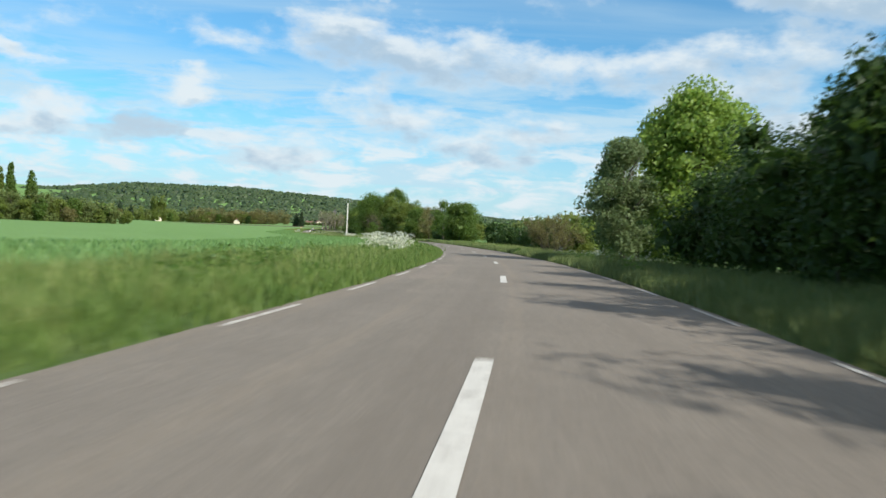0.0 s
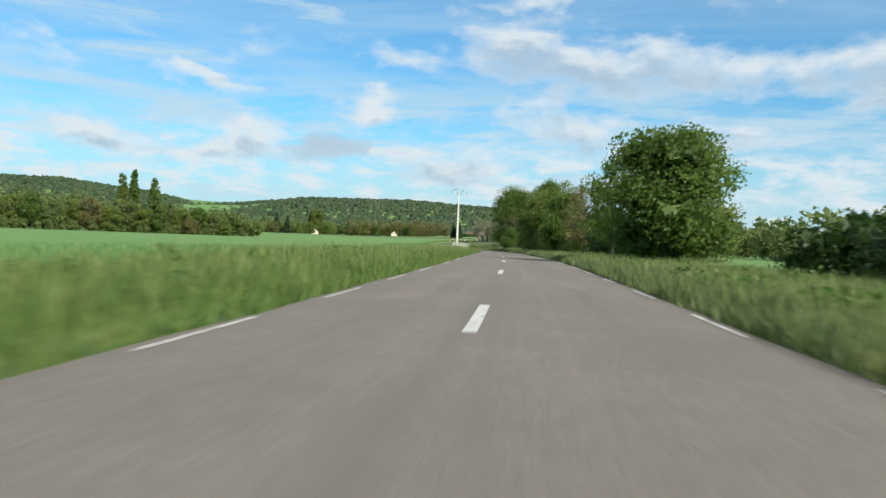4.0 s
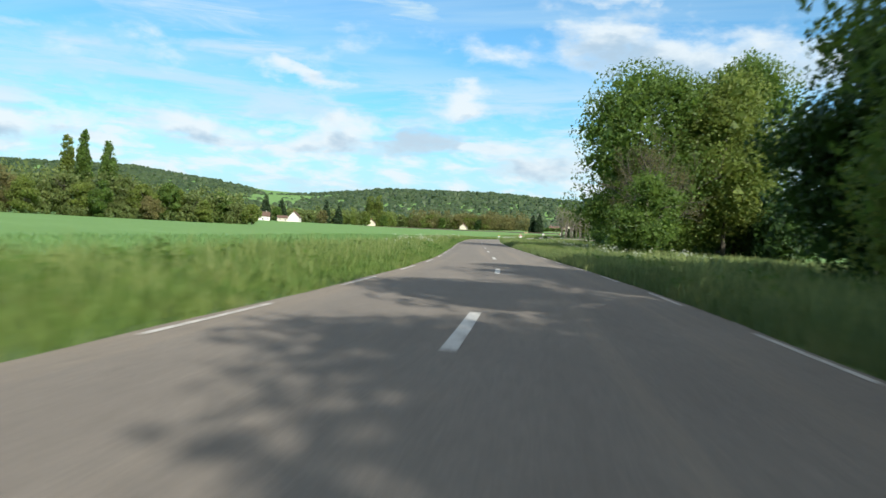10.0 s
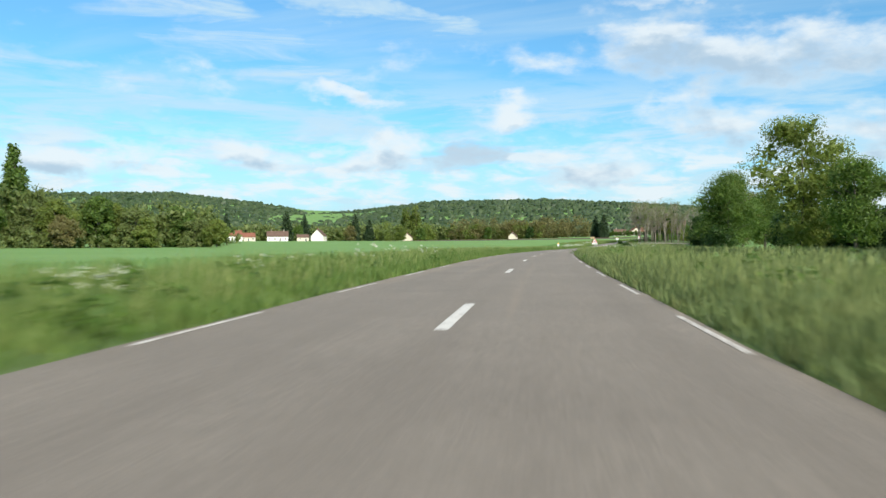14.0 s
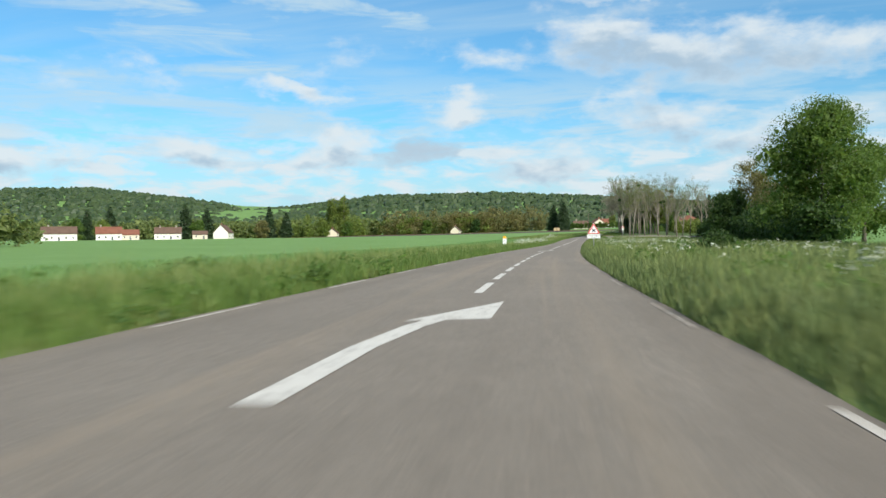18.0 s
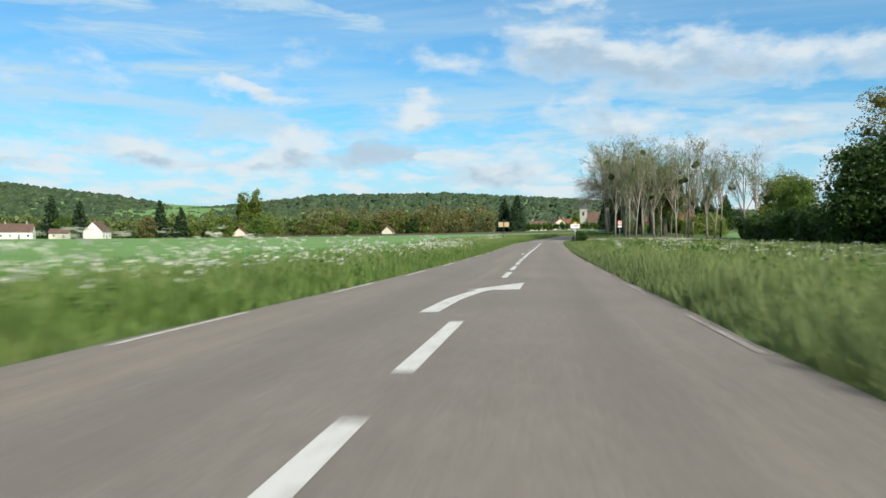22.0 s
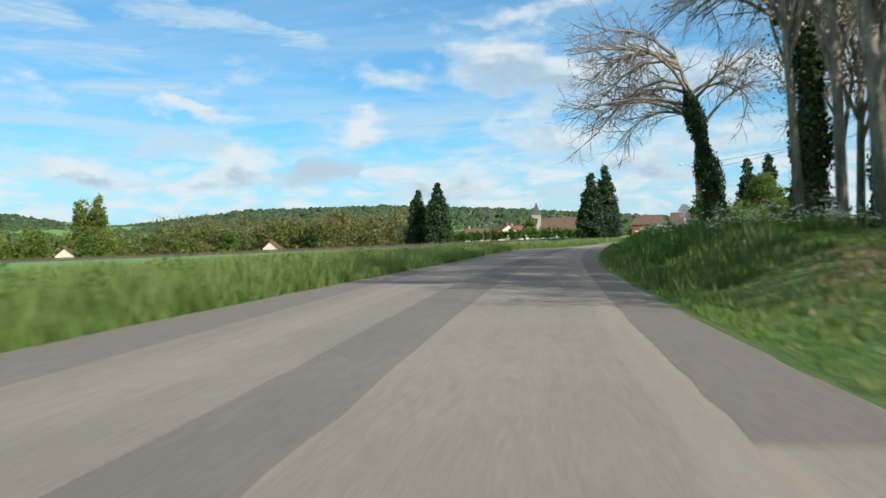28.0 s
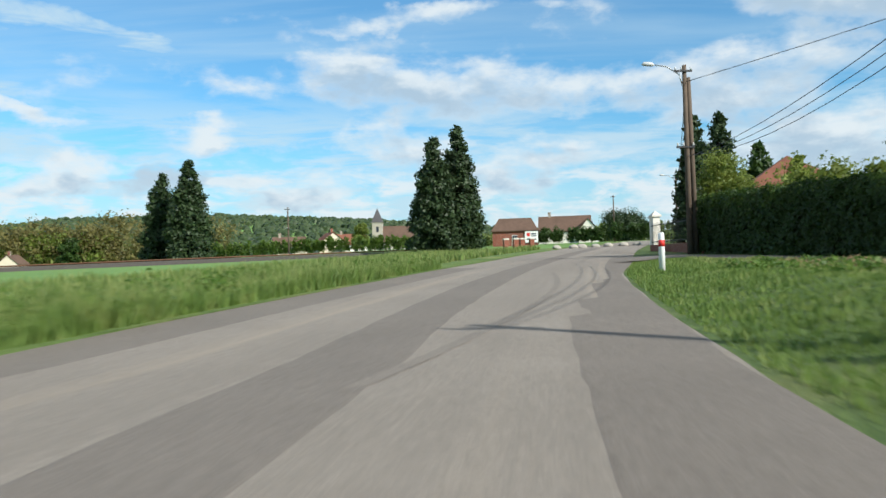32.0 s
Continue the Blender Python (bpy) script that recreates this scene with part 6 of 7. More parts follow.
def round_sign(x, y, turn, h, r, label, front):
    """A round sign on a post; front: it faces the driver, else its grey back does."""
    root = stand("round_sign", (x, y, floor_at(x, y)), turn, label, "road sign")
    bm = bmesh.new()
    tube(bm, ((0, 0.05, -0.3), (0, 0.05, h + r * 0.7)), (0.035, 0.035), 8)
    part("post", bm, M["steel"], root)
    disc = part("disc", slab(disc_pts(0, h, r), -0.012, 0.012), M["sign_red" if front else "grey_back"], root)
    if front:
        part("white_field", slab(disc_pts(0, h, r * 0.76), -0.018, -0.0125), M["sign_white"], disc)
        part("black_mark", slab([(-r * 0.42, h - r * 0.2), (r * 0.42, h - r * 0.2), (r * 0.42, h + r * 0.2), (-r * 0.42, h + r * 0.2)], -0.022, -0.0185), M["sign_black"], disc)
    else:
        part("clamp", slab([(-r * 0.9, h - 0.03), (r * 0.9, h - 0.03), (r * 0.9, h + 0.03), (-r * 0.9, h + 0.03)], -0.03, -0.0125), M["steel"], disc)
    part("plate", slab([(-r * 0.8, h - r - 0.30), (r * 0.8, h - r - 0.30), (r * 0.8, h - r - 0.06), (-r * 0.8, h - r - 0.06)], -0.012, 0.012), M["sign_white" if front else "grey_back"], root)
    return root


px, py, _ = spot(592.0, 10.0)
round_sign(px, py, facing(592), 2.5, 0.33, "round speed limit sign with a red ring beside the lane", True)
round_sign(-84.3, 650.4, facing(656), 2.4, 0.37, "round sign seen from its grey back on a steel post", False)
round_sign(-80.4, 657.2, facing(656), 1.5, 0.32, "small round sign with a red ring on the bank", True)

# the notice board on its post, seen from behind
x, y, z = spot(584.3, -5.2)
board = stand("notice_board", (x, y, z), facing(584), "beige notice board seen from behind on a thin dark post", "sign board")
bm = bmesh.new()
tube(bm, ((0.02, -0.08, -0.3), (0.02, -0.08, 3.05)), (0.05, 0.04), 8)
part("post", bm, M["iron"], board)
part("panel", slab(rounded(-0.69, 0.69, 2.05, 2.76, 0.03), -0.03, 0.01), M["beige_board"], board)
part("rail", slab([(-0.69, 2.70), (0.69, 2.70), (0.69, 2.77), (-0.69, 2.77)], -0.05, -0.031), M["pole_wood"], board)
part("top_bracket", slab(rounded(-0.18, 0.26, 2.86, 3.0, 0.05), -0.14, -0.03), M["iron"], board)

# kilometre stone
x, y, z = spot(478.4, -5.5)
z += 0.33
stone = stand("milestone", (x, y, z), facing(478), "white kilometre stone with a rounded yellow cap in the verge", "milestone")
outline = [(-0.19, -0.5), (0.19, -0.5), (0.19, 0.72)] + [(0.19 * math.cos(radians(a)), 0.72 + 0.22 * math.sin(radians(a))) for a in range(15, 180, 15)] + [(-0.19, 0.72)]
part("block", slab(outline, -0.11, 0.11), M["sign_white"], stone)
cap = [(0.192, 0.66), (0.192, 0.72)] + [(0.192 * math.cos(radians(a)), 0.72 + 0.222 * math.sin(radians(a))) for a in range(15, 180, 15)] + [(-0.192, 0.72), (-0.192, 0.66)]
part("cap", slab(cap, -0.114, 0.114), M["sign_yellow"], stone)
part("number_bar", slab([(-0.07, 0.40), (0.07, 0.40), (0.07, 0.48), (-0.07, 0.48)], -0.118, -0.1105), M["grey_back"], stone)


# red and white marker posts
def marker_post(x, y, label):
    root = stand("marker_post", (x, y, floor_at(x, y)), 0.0, label, "marker post")
    bm = bmesh.new()
    tube(bm, ((0, 0, -0.2), (0, 0, 0.98), (0, 0, 1.08), (0, 0, 1.10)), (0.085, 0.085, 0.07, 0.02), 16)
    part("shaft", bm, M["sign_white"], root)
    bm = bmesh.new()
    tube(bm, ((0, 0, 0.70), (0, 0, 0.88)), (0.088, 0.088), 16)
    part("red_band", bm, M["sign_red"], root)


marker_post(-85.0, 669.9, "white marker post with a red band at the road's edge")


def pylon(x, y, turn):
    """A tall concrete pole with a gull-wing cross-arm."""
    root = stand("concrete_pole", (x, y, floor_at(x, y)), turn, "tall pale concrete power pole with a steel gull-wing arm", "power pole")
    bm = bmesh.new()
    prof = ((-1, -0.7), (-0.35, -0.7), (-0.22, -0.45), (0.22, -0.45), (0.35, -0.7), (1, -0.7), (1, 0.7), (0.35, 0.7), (0.22, 0.45), (-0.22, 0.45), (-0.35, 0.7), (-1, 0.7))
    rings = [[bm.verts.new((ux * w, uy * w, zz)) for ux, uy in prof] for zz, w in ((-0.4, 0.175), (9.6, 0.11))]
    for i in range(12):
        bm.faces.new((rings[0][i], rings[0][(i + 1) % 12], rings[1][(i + 1) % 12], rings[1][i]))
    bm.faces.new(rings[1])
    part("shaft", bm, M["concrete"], root)
    bm = bmesh.new()
    tube(bm, ((0, 0, 9.3), (-0.85, 0, 10.35), (-1.3, 0, 10.05)), (0.05, 0.05, 0.04), 6)
    tube(bm, ((0, 0, 9.3), (0.85, 0, 10.35), (1.3, 0, 10.05)), (0.05, 0.05, 0.04), 6)
    tube(bm, ((-0.85, 0, 10.35), (0, 0, 10.6), (0.85, 0, 10.35)), (0.04, 0.04, 0.04), 6)
    part("cross_arm", bm, M["steel"], root)
    for ix in (-1.28, 0.0, 1.28):
        bm = bmesh.new()
        top = 10.05 if ix else 10.55
        for k in range(5):
            tube(bm, ((ix, 0, top - 0.10 - 0.10 * k), (ix, 0, top - 0.15 - 0.10 * k)), (0.03, 0.055), 8)
        part("insulator", bm, M["iron"], root)


pylon(-23.9, 218.9, heading(221) + 0.15)


def utility_pole(x, y, h, label, lamp=False, turn=0.0, tilt=0.0, twin=False):
    root = stand("utility_pole", (x, y, floor_at(x, y)), turn, label, "utility pole", "poles along the village road")
    bm = bmesh.new()
    tube(bm, ((0, 0, -0.4), (tilt * h * 0.5, 0, h * 0.5), (tilt * h, 0, h)), (0.15, 0.125, 0.10), 10)
    part("shaft", bm, M["pole_wood"], root)
    for zz in (h - 0.35, h * 0.56):
        bm = bmesh.new()
        box(bm, -0.55, 0.35, -0.16, -0.08, zz, zz + 0.09, Matrix.Translation((tilt * zz, 0, 0)))
        part("cross_arm", bm, M["iron"], root)
        for k in (-0.5, -0.2, 0.28):
            bm = bmesh.new()
            tube(bm, ((k + tilt * zz, -0.12, zz + 0.09), (k + tilt * zz, -0.12, zz + 0.24)), (0.045, 0.03), 8)
            part("insulator", bm, M["lamp_glass"], root)
    if twin:
        bm = bmesh.new()
        tube(bm, ((0.34, 0.1, -0.4), (0.27, 0.05, h * 0.5), (0.19, 0, h - 0.6)), (0.14, 0.12, 0.10), 10)
        part("brace", bm, M["pole_wood"], root, "second leaning shaft bolted to the pole")
    if lamp:
        bm = bmesh.new()
        tube(bm, ((-0.05, 0, h - 1.2), (-0.25, 0, h - 0.45), (-0.9, 0, h - 0.05), (-1.55, 0, h + 0.03)), (0.035, 0.035, 0.03, 0.03), 8)
        arm = part("lamp_arm", bm, M["steel"], root)
        bm = bmesh.new()
        tube(bm, ((-1.5, 0, h + 0.02), (-1.65, 0, h + 0.06), (-2.0, 0, h + 0.08), (-2.12, 0, h + 0.06)), (0.05, 0.11, 0.10, 0.03), 10)
        part("lamp_head", bm, M["lamp_glass"], arm, "pale street lamp head")


utility_pole(-83.2, 650.4, 6.0, "dark wooden telephone pole on the bank", tilt=0.03)
utility_pole(-79.4, 686.0, 9.2, "tall brown twin power pole with a street lamp on its arm", True, 0.1, twin=True)
utility_pole(-62.5, 748.0, 8.5, "brown power pole with a street lamp farther along", True, 0.1)
utility_pole(-54.0, 778.0, 8.0, "brown power pole far along the village road")
utility_pole(-60.0, 800.0, 9.0, "dark power pole beside the houses")
utility_pole(-118.0, 775.0, 8.0, "thin pole beside the railway")


def cable(a, b, sag, label, r=0.011):
    a, b = Vector(a), Vector(b)
    pts = [a.lerp(b, t / 14) - Vector((0, 0, sag * 4 * (t / 14) * (1 - t / 14))) for t in range(15)]
    bm = bmesh.new()
    tube(bm, pts, [r] * 15, 5)
    me = bpy.data.meshes.new("cable")
    bm.to_mesh(me)
    bm.free()
    me.materials.append(M["cable"])
    tagged(new("cable", me), label, "cable", "overhead cables")


cable((-79.4, 686, 6.4), (-52, 640, 9.5), 0.5, "black overhead cable from the lamp pole across the gardens", 0.016)
for k in range(3):
    cable((-79.5 + 0.2 * k, 686, 2.75 + 0.06 * k), (-83.1 + 0.12 * k, 650.3, 3.6), 0.9 + 0.22 * k, "black telephone cable sagging between the two poles")
cable((-83.0, 650.4, 3.7), (-55, 622, 6.0), 0.3, "black telephone cable from the wooden pole")
for k in range(2):
    cable((-79.4, 686, 6.0 - 0.3 * k), (-62.6, 748, 5.4 - 0.3 * k), 0.8, "black overhead cable along the village road")
cable((-62.5, 748, 5.3), (-54, 778, 4.9), 0.5, "black overhead cable along the village road")


# ---- houses ----
def house(x, y, turn, w, d, eave, ridge, wall, roof, label, chimneys=1, windows=3, z=None, hip=0.0, name="house", door=True):
    """A house with its ridge along x; front towards -y."""
    root = stand(name, (x, y, ground_height(x, y) if z is None else z), turn, label, name)
    bm = bmesh.new()
    a = [(-w / 2, -d / 2), (w / 2, -d / 2), (w / 2, d / 2), (-w / 2, d / 2)]
    lo = [bm.verts.new((*p, -0.3)) for p in a]
    hi = [bm.verts.new((*p, eave)) for p in a]
    for i in range(4):
        bm.faces.new((lo[i], lo[(i + 1) % 4], hi[(i + 1) % 4], hi[i]))
    if not hip:
        for sx, (i, j) in ((-1, (3, 0)), (1, (1, 2))):
            t = bm.verts.new((sx * w / 2, 0, ridge - 0.12))
            bm.faces.new((hi[i], hi[j], t))
    part("wall", bm, M[wall], root)
    bm = bmesh.new()
    o, e = 0.35, eave - 0.12
    rx = w / 2 + 0.25 - hip
    for sy in (-1, 1):
        p = [(-w / 2 - 0.25, sy * (d / 2 + o), e), (w / 2 + 0.25, sy * (d / 2 + o), e), (rx, 0, ridge), (-rx, 0, ridge)]
        lo = [bm.verts.new(v) for v in p]
        hi = [bm.verts.new((v[0], v[1], v[2] + 0.14)) for v in p]
        bm.faces.new(lo)
        bm.faces.new(hi[::-1])
        for i in range(4):
            bm.faces.new((lo[i], hi[i], hi[(i + 1) % 4], lo[(i + 1) % 4]))
    if hip:
        for sx in (-1, 1):
            p = [(sx * (w / 2 + 0.25), -d / 2 - o, e + 0.14), (sx * (w / 2 + 0.25), d / 2 + o, e + 0.14), (sx * rx, 0, ridge + 0.14)]
            bm.faces.new([bm.verts.new(v) for v in p])
    bmesh.ops.recalc_face_normals(bm, faces=bm.faces)
    roof_ob = part("roof", bm, M[roof], root)
    for k in range(chimneys):
        cx = (-0.3 + 0.6 * k) * w
        bm = bmesh.new()
        box(bm, cx - 0.3, cx + 0.3, -0.3, 0.3, ridge - 0.6, ridge + 1.0)
        box(bm, cx - 0.36, cx + 0.36, -0.36, 0.36, ridge + 1.0, ridge + 1.1)
        part("chimney", bm, M["brick"], roof_ob)
    for k in range(windows):
        cx = (-0.5 + (k + 0.5) / windows) * w
        is_door = door and k == windows // 2
        z0, z1 = (0.0, 2.05) if is_door else (0.95, 2.15)
        bm = bmesh.new()
        box(bm, cx - 0.5, cx + 0.5, -d / 2 - 0.05, -d / 2 + 0.02, z0, z1)
        frame_ob = part("door" if is_door else "window", bm, M["sign_white"], root)
        bm = bmesh.new()
        box(bm, cx - 0.42, cx - 0.03, -d / 2 - 0.07, -d / 2 - 0.051, z0 + 0.08, z1 - 0.08)
        part("pane", bm, M["window_dark"], frame_ob)
        bm = bmesh.new()
        box(bm, cx + 0.03, cx + 0.42, -d / 2 - 0.07, -d / 2 - 0.051, z0 + 0.08, z1 - 0.08)
        part("pane", bm, M["window_dark"], frame_ob)
    bm = bmesh.new()
    box(bm, w / 2 - 0.02, w / 2 + 0.05, -0.45, 0.45, 0.95, 2.1)
    part("window", bm, M["window_dark"], root)
    return root


house(-386, 714, 0.75, 17, 9, 3.6, 7.4, "plaster_white", "roof_brown", "long white farmhouse with a brown tile roof across the field", 1, 5)
house(-369, 731, 0.75, 13, 9, 3.4, 7.2, "plaster_white", "roof_red", "white house with an orange tile roof across the field", 1, 4)
house(-361, 738, 0.75, 9, 7, 2.8, 5.6, "plaster_cream", "roof_red", "cream outbuilding with an orange tile roof", 0, 3)
house(-347, 752, 0.6, 14, 8, 3.2, 6.8, "plaster_white", "roof_brown", "low white house with a brown roof among trees", 2, 4)
house(-334, 763, 0.6, 8, 7, 2.6, 4.6, "plaster_cream", "roof_brown", "small annexe with a brown roof", 0, 2)
house(-342, 797, 1.9, 12, 9, 3.6, 8.4, "plaster_white", "roof_brown", "white gabled house with a steep brown roof", 1, 3)
house(-300, 860, 1.9, 9, 7, 2.8, 5.8, "plaster_cream", "roof_brown", "small white gabled house among trees", 1, 3)
house(-216, 867, 1.7, 7.5, 5.5, 2.4, 5.0, "plaster_cream", "roof_brown", "cream gabled house behind the wheat field", 1, 3)
house(-125, 860, 1.95, 9, 7.5, 2.6, 5.6, "plaster_cream", "roof_red", "house with a cream gable and a red tile roof", 1, 3)
house(-123, 886, 0.35, 9, 7, 2.8, 6.0, "plaster_white", "roof_red", "white house with a red-brown tile roof", 1, 4)
house(-133, 846, 0.3, 8, 6, 2.2, 4.6, "plaster_cream", "roof_brown", "white gabled house with a brown roof", 1, 3)
hut = house(-79.0, 802, -0.12, 8.6, 6.0, 2.9, 5.3, "brick", "roof_brown", "small red brick hut with a brown hipped roof", 0, 1, hip=1.4, name="hut", door=True)
poster = stand("poster", (-76.2, 798.4, ground_height(-75, 801)), -0.12, "white poster panel on the front of the brick hut", "poster")
part("sheet", slab([(-1.25, 0.5), (1.25, 0.5), (1.25, 2.7), (-1.25, 2.7)], 0, 0.05), M["sign_white"], poster)
for k, (u0, u1, v0, v1, mat) in enumerate(((-0.9, -0.3, 1.7, 2.4, "sign_red"), (-0.1, 0.9, 2.0, 2.25, "window_dark"), (-0.1, 0.9, 1.65, 1.85, "window_dark"), (-0.9, 0.9, 1.0, 1.25, "window_dark"))):
    part("print_bar", slab([(u0, v0), (u1, v0), (u1, v1), (u0, v1)], -0.006, -0.002), M[mat], poster)
house(-64.5, 836, -0.15, 12, 8, 2.7, 6.4, "plaster_white", "roof_brown", "low white house with a large brown roof beyond the hedge", 1, 4)
house(-59.5, 833, 1.42, 6, 4.6, 2.6, 5.6, "plaster_white", "roof_brown", "narrow wing with a white gable beside the low house", 0, 2)
house(-69.0, 700, 1.35, 12, 9, 2.5, 5.8, "plaster_cream", "roof_red", "house with a red-brown hipped tile roof behind the hedge", 0, 3, hip=4.4)
house(-52.0, 905, 0.1, 12, 8, 3.4, 7.6, "plaster_white", "roof_slate", "grey-roofed house at the end of the road", 1, 3)


def church(x, y, turn):
    root = stand("church", (x, y, ground_height(x, y)), turn, "village church with a pale tower and dark slate spire", "church")
    bm = bmesh.new()
    box(bm, -2.5, 2.5, -2.5, 2.5, -0.4, 17.0)
    box(bm, -2.65, 2.65, -2.65, 2.65, 17.0, 17.4)
    tower = part("tower", bm, M["stone_wall"], root)
    bm = bmesh.new()
    b = [bm.verts.new(v) for v in ((-2.8, -2.8, 17.4), (2.8, -2.8, 17.4), (2.8, 2.8, 17.4), (-2.8, 2.8, 17.4))]
    t = bm.verts.new((0, 0, 24.4))
    for i in range(4):
        bm.faces.new((b[i], b[(i + 1) % 4], t))
    bm.faces.new(b[::-1])
    part("spire", bm, M["roof_slate"], tower)
    for k, (ox, oy) in enumerate(((0, -2.54), (2.54, 0))):
        bm = bmesh.new()
        if k == 0:
            box(bm, -0.6, 0.6, oy - 0.03, oy + 0.05, 12.8, 15.4)
        else:
            box(bm, ox - 0.05, ox + 0.03, -0.6, 0.6, 12.8, 15.4)
        part("belfry_opening", bm, M["window_dark"], tower)
    bm = bmesh.new()
    box(bm, 2.6, 22, -5, 5, -0.4, 7.6)
    part("nave_wall", bm, M["stone_wall"], root)
    bm = bmesh.new()
    for sy in (-1, 1):
        bm.faces.new([bm.verts.new(v) for v in ((2.5, sy * 5.5, 7.4), (22.4, sy * 5.5, 7.4), (22.4, 0, 15.6), (2.5, 0, 15.6))])
    for xx in (2.6, 22.2):
        bm.faces.new([bm.verts.new(v) for v in ((xx, -5.2, 7.6), (xx, 5.2, 7.6), (xx, 0, 15.5))])
    part("nave_roof", bm, M["roof_brown"], root)
    for k in range(4):
        bm = bmesh.new()
        box(bm, 5.0 + 4.4 * k, 6.0 + 4.4 * k, -5.06, -4.98, 3.0, 6.2)
        part("nave_window", bm, M["window_dark"], root)


church(-127.8, 1021, 0.05)

# ---- the railway ----
RAIL = [(-640.0, 545.0), (-420.0, 622.0), (-300.0, 664.5), (-240.0, 686.0), (-200.0, 700.0), (-170.0, 711.0), (-140.0, 721.5), (-115.0, 730.5), (-92.0, 738.5)]


def railway():
    P = np.array(RAIL)
    d = (P[-1] - P[0]) / np.linalg.norm(P[-1] - P[0])
    nrm = np.array((-d[1], d[0]))
    V, Fc = [], []
    prof = ((-3.6, -0.35), (-1.9, 0.12), (1.9, 0.12), (3.6, -0.35))
    zs = [ground_height(px, py) + (0.25 if px > -205 else -0.35) for px, py in P]
    for p, z in zip(P, zs):
        V += [(*(p + nrm * o), z + h) for o, h in prof]
    for i in range(len(P) - 1):
        Fc += [(4 * i + j, 4 * i + j + 1, 4 * i + j + 5, 4 * i + j + 4) for j in range(3)]
    bed = tagged(new("railway_bed", mesh_from("railway_bed", V, Fc, M["ballast"])), "low brown ballast bank of a single railway line", "railway", kind="structure")
    for o in (-0.75, 0.75):
        bm = bmesh.new()
        tube(bm, [(*(p + nrm * o), z + 0.24) for p, z in zip(P, zs)], [0.07] * len(P), 4)
        part("rail", bm, M["rust"], bed)


railway()
for i in range(7):
    rng = np.random.RandomState(600 + i)
    bm = bmesh.new()
    bmesh.ops.create_icosphere(bm, subdivisions=2, radius=0.42 + 0.22 * rng.uniform())
    for v in bm.verts:
        v.co *= 1 + 0.25 * noise.noise(v.co * 2.3 + Vector((i * 3.1, 0, 0)))
        v.co.z *= 0.62
    me = bpy.data.meshes.new("boulder")
    bm.to_mesh(me)
    bm.free()
    me.materials.append(M["rock"])
    ob = tagged(new("boulder", me), "pale rough boulder on the grass by the crossing", "boulder", "boulders by the crossing")
    bx, by = -81.2 + 1.5 * i + rng.uniform(-.3, .3), 722.5 + 1.1 * i
    ob.location = (bx, by, floor_at(bx, by) + 0.12)
for i in range(4):
    bx, by = -84.5 + 1.3 * (i % 2) + 2.2 * (i // 2), 746.5 + 0.8 * i
    pier = stand("brick_pier", (bx, by, ground_height(bx, by)), 0.3, "low red brick pier with a pale cap by the railway", "pier", "piers by the railway")
    bm = bmesh.new()
    box(bm, -0.28, 0.28, -0.28, 0.28, -0.2, 1.35)
    part("shaft", bm, M["brick"], pier)
    bm = bmesh.new()
    box(bm, -0.36, 0.36, -0.36, 0.36, 1.35, 1.5)
    part("cap", bm, M["concrete"], pier)


# ---- the gardens on the right ----
def so(x, y):
    s, o = locate(x, y)
    return float(s[0]), float(o[0])


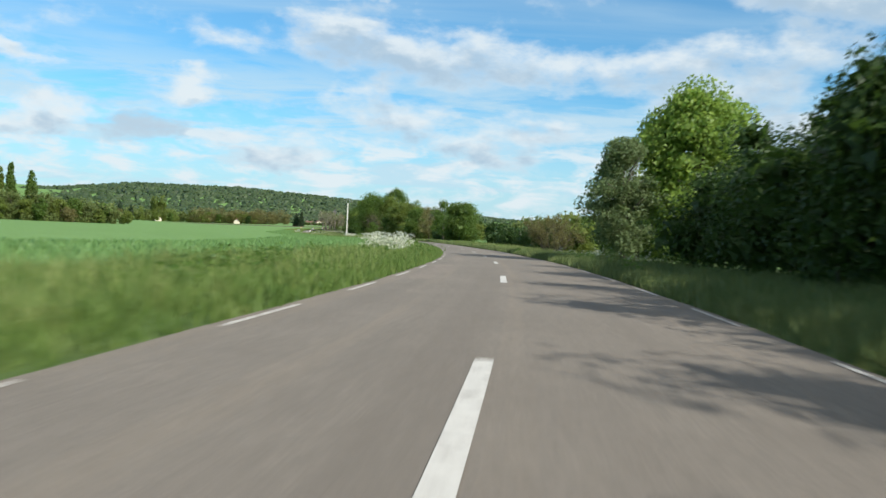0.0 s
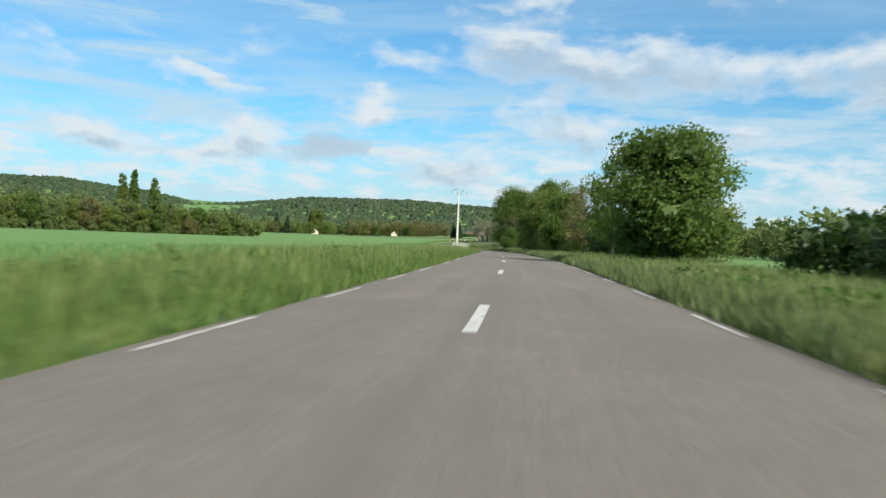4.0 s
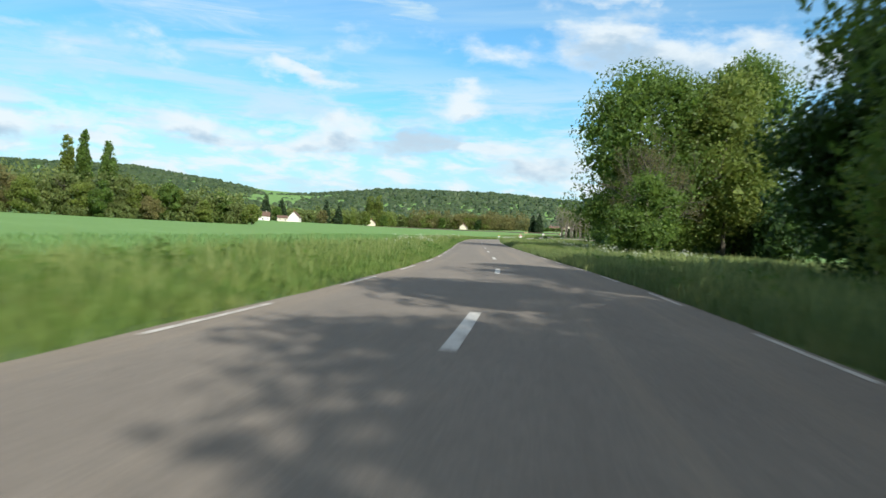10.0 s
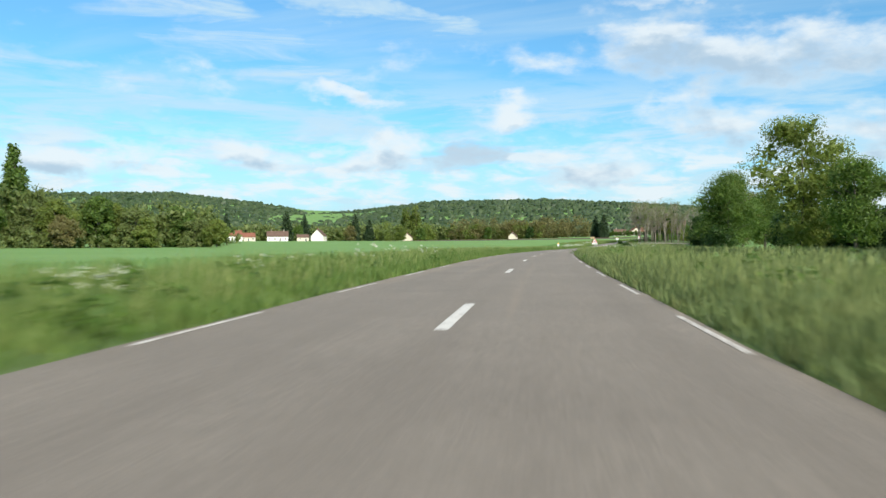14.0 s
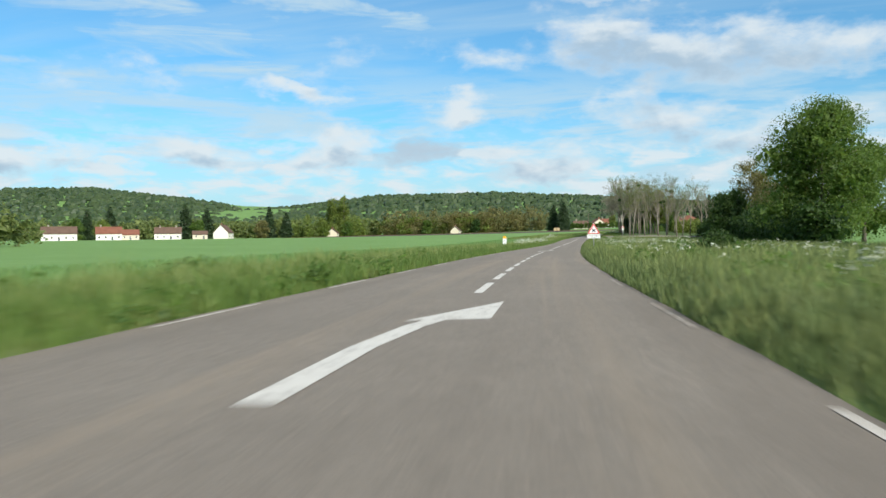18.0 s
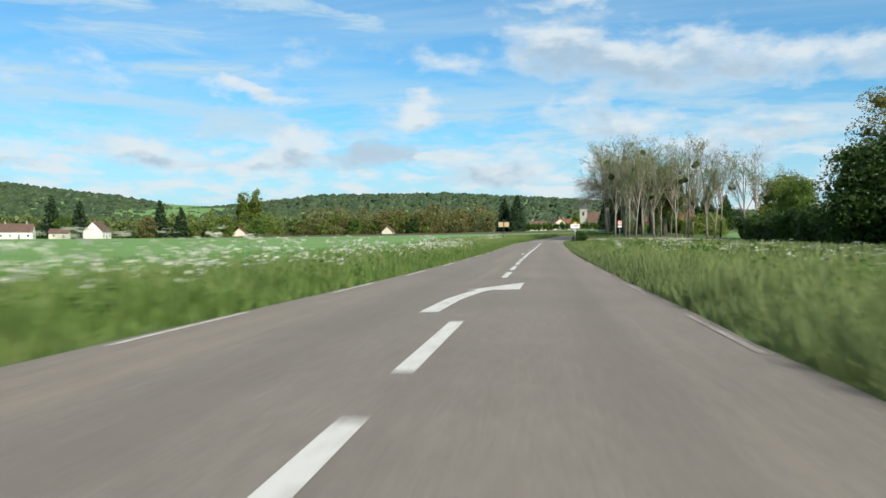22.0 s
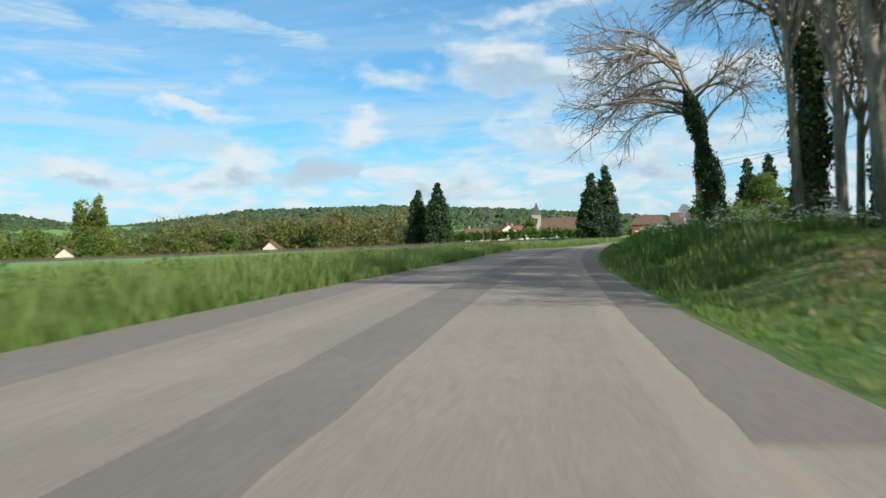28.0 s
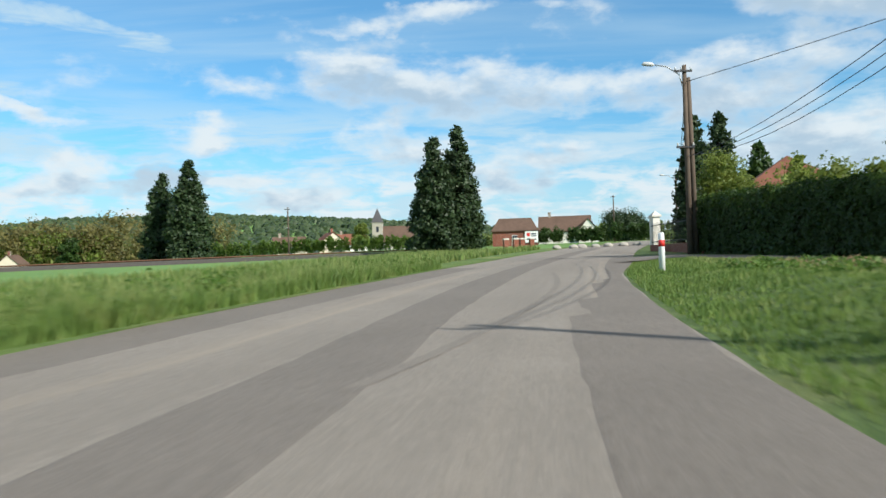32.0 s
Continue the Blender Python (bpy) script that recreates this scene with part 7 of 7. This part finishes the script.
def clipped_hedge(path, width, height, leafy, label, seed, per=260, size=0.11):
    """A hedge cut to flat faces, with a dense inside and stray shoots on top."""
    rng = np.random.RandomState(seed)
    P = np.array(path, float)
    d = np.concatenate([[0], np.cumsum(np.linalg.norm(np.diff(P, axis=0), axis=1))])
    root = new("clipped_hedge")
    z0 = floor_at(*P[0])
    root.location = (P[0][0], P[0][1], z0)
    tagged(root, label, "hedge")
    n = int(d[-1] * (2 * height + width) * per)
    u, face = rng.uniform(0, d[-1], n), rng.uniform(0, 2 * height + width, n)
    x, y = np.interp(u, d, P[:, 0]), np.interp(u, d, P[:, 1])
    run = (P[-1] - P[0]) / np.linalg.norm(P[-1] - P[0])
    top = height * (0.97 + 0.09 * tufts(u, u * 0.3, 1.3))
    bulge = 0.22 * tufts(u, face, 0.7) + 0.12 * tufts(u, face, 0.25)
    side = np.where(face < height, -1.0, np.where(face < 2 * height, 1.0, 0.0))
    across = np.where(side == 0, (face - 2 * height) - width / 2, side * (width / 2 - 0.17 + bulge))
    z = np.where(side == 0, top - 0.17 + bulge + rng.exponential(0.06, n), np.where(side < 0, face, face - height) / height * top)
    across, z = across + rng.normal(0, 0.03, n), z + rng.normal(0, 0.03, n)
    g = np.array([floor_at(a, b) for a, b in P])
    c = np.stack([x - run[1] * across - P[0][0], y + run[0] * across - P[0][1], z + np.interp(u, d, g) - z0], 1)
    nrm = np.stack([-run[1] * side, run[0] * side, np.where(side == 0, 1.0, 0.25)], 1) + rng.normal(0, 0.55, (n, 3))
    nrm /= np.linalg.norm(nrm, axis=1)[:, None]
    m = n // 6
    ui, zi = rng.uniform(0, d[-1], m), rng.uniform(0.05, 0.93, m) * height
    ai = rng.uniform(-0.36, 0.36, m) * width
    ci = np.stack([np.interp(ui, d, P[:, 0]) - run[1] * ai - P[0][0], np.interp(ui, d, P[:, 1]) + run[0] * ai - P[0][1], zi + np.interp(ui, d, g) - z0], 1)
    ni = rng.normal(size=(m, 3))
    ni /= np.linalg.norm(ni, axis=1)[:, None]
    part("foliage", tri_mesh("foliage", np.concatenate([sprigs(c, nrm, size, rng), sprigs(ci, ni, size * 2.6, rng)]), 3, M[leafy]), None, root)
    for k in range(int(d[-1] / 0.9)):
        w = 0.45 + 0.9 * k
        px, py, pz = float(np.interp(w, d, P[:, 0])) - P[0][0], float(np.interp(w, d, P[:, 1])) - P[0][1], float(np.interp(w, d, g)) - z0
        bm = bmesh.new()
        tube(bm, ((px, py, pz - 0.2), (px + rng.normal(0, 0.08), py + rng.normal(0, 0.08), pz + 0.9), (px + rng.normal(0, 0.15), py + rng.normal(0, 0.15), pz + 1.9)), (0.05, 0.04, 0.015), 5, False)
        part("stem", bm, M["bark"], root)


clipped_hedge([(-75.6, 666.5), (-76.6, 676), (-78.4, 687.0)], 1.4, 2.65, "leaf_dark", "tall clipped dark garden hedge beside the drive", 701)
hedge([so(-75.2, 686), so(-73.5, 679), so(-70.5, 671)], 2.6, (4.4, 3.7, 3.7), "leaf_olive", "overgrown garden shrubs above the hedge", 702, 420, 0.2, "shrubs")
tree(0, 0, 7.0, 4.4, 1.0, "leaf_mid", "leafy green garden tree above the hedge", 6000, 0.24, 703, 36, xy=(-74.0, 674.0, -2.4))
tree(0, 0, 5.4, 3.4, 0.8, "leaf_olive", "young olive-green tree beside the power pole", 3600, 0.18, 704, 26, xy=(-77.2, 687.6, -2.35))
column_tree(-66.5, 727.0, 13.0, 5.6, "needle", "dark pine behind the gardens", 705, "pine", True, 3600, 0.4)
column_tree(-62.0, 733.0, 14.0, 7.0, "needle", "broad dark pine behind the gardens", 706, "pine", True, 4200, 0.45)
column_tree(-56.5, 736.0, 11.0, 7.0, "leaf_dark", "broad dark garden tree", 707, "tree", True, 3200, 0.45)
tree(0, 0, 9.0, 13, 1.0, "needle", "broad dark cedar beyond the white house", 5200, 0.5, 708, 40, xy=(-43, 868, 1.2))
tree(0, 0, 7.5, 8, 1.0, "leaf_grey", "grey-green tree beside the brick hut", 3000, 0.45, 709, 30, xy=(-93, 830, 1.2))
tree(0, 0, 7.0, 5, 1.0, "leaf_olive", "young tree between the red roofs", 2200, 0.45, 710, 26, xy=(-115, 850, 1.2))
hedge([so(-90, 812), so(-100, 818), so(-142, 834)], 2.0, (2.4, 2.8, 3.2), "leaf_mid", "low clipped hedge beyond the railway", 711, 120, 0.35)
hedge([so(-73.5, 812), so(-60, 815), so(-44, 822)], 2.2, (2.7, 2.7, 2.7), "leaf_dark", "clipped hedge in front of the white house", 712, 160, 0.3)
hedge([so(-84, 640), so(-78.5, 652), so(-77, 662)], 2.0, (2.4, 2.2, 2.0), "leaf_mid", "low garden hedge on top of the bank", 713, 300, 0.2)
hedge([so(-70, 628), so(-66, 640), so(-64, 654)], 3.4, (4.0, 4.2, 3.8), "leaf_olive", "yellow-green garden shrubs behind the bank", 714, 220, 0.26, "shrubs")
wall = tagged(new("garden_wall", mesh_from("garden_wall", [(-79.9, 661.4, -2.8), (-79.7, 661.4, -2.8), (-79.8, 666.4, -2.8), (-80.0, 666.4, -2.8), (-79.9, 661.4, -1.0), (-79.7, 661.4, -1.0), (-79.8, 666.4, -1.0), (-80.0, 666.4, -1.0)],
              [(0, 1, 2, 3), (4, 5, 6, 7), (0, 1, 5, 4), (1, 2, 6, 5), (2, 3, 7, 6), (3, 0, 4, 7)], M["concrete"])), "low grey rendered garden wall on the bank", "wall", kind="structure")
for x, y in ((-79.8, 661.0), (-78.2, 697.2), (-77.2, 701.6)):
    pillar = stand("gate_pillar", (x, y, floor_at(x, y) if y > 670 else -3.2), 0.1, "white gate pillar with a stone cap", "pillar", "gate pillars")
    bm = bmesh.new()
    box(bm, -0.22, 0.22, -0.22, 0.22, -0.3, 2.1)
    part("shaft", bm, M["plaster_white"], pillar)
    bm = bmesh.new()
    box(bm, -0.31, 0.31, -0.31, 0.31, 2.1, 2.22)
    t = bm.verts.new((0, 0, 2.5))
    b = [bm.verts.new(v) for v in ((-0.28, -0.28, 2.22), (0.28, -0.28, 2.22), (0.28, 0.28, 2.22), (-0.28, 0.28, 2.22))]
    for i in range(4):
        bm.faces.new((b[i], b[(i + 1) % 4], t))
    part("cap", bm, M["concrete"], pillar)
fence = stand("iron_fence", (-78.6, 686.2, floor_at(-78.6, 686.2)), 0.0, "black iron garden fence on a low brick base", "fence")
bm = bmesh.new()
box(bm, -0.1, 0.1, 0, 10.5, -0.2, 0.6)
part("base", bm, M["brick"], fence)
for zz in (0.75, 1.75):
    bm = bmesh.new()
    box(bm, -0.02, 0.02, 0, 10.5, zz, zz + 0.05)
    part("rail", bm, M["iron"], fence)
post_me = None
for k in range(36):
    if post_me is None:
        bm = bmesh.new()
        tube(bm, ((0, 0, 0.6), (0, 0, 1.85), (0, 0, 1.98)), (0.014, 0.014, 0.003), 5)
        ob = part("bar", bm, M["iron"], fence)
        post_me = ob.data
    else:
        ob = part("bar", post_me, None, fence)
    ob.location = (0, 0.15 + 0.29 * k, 0)
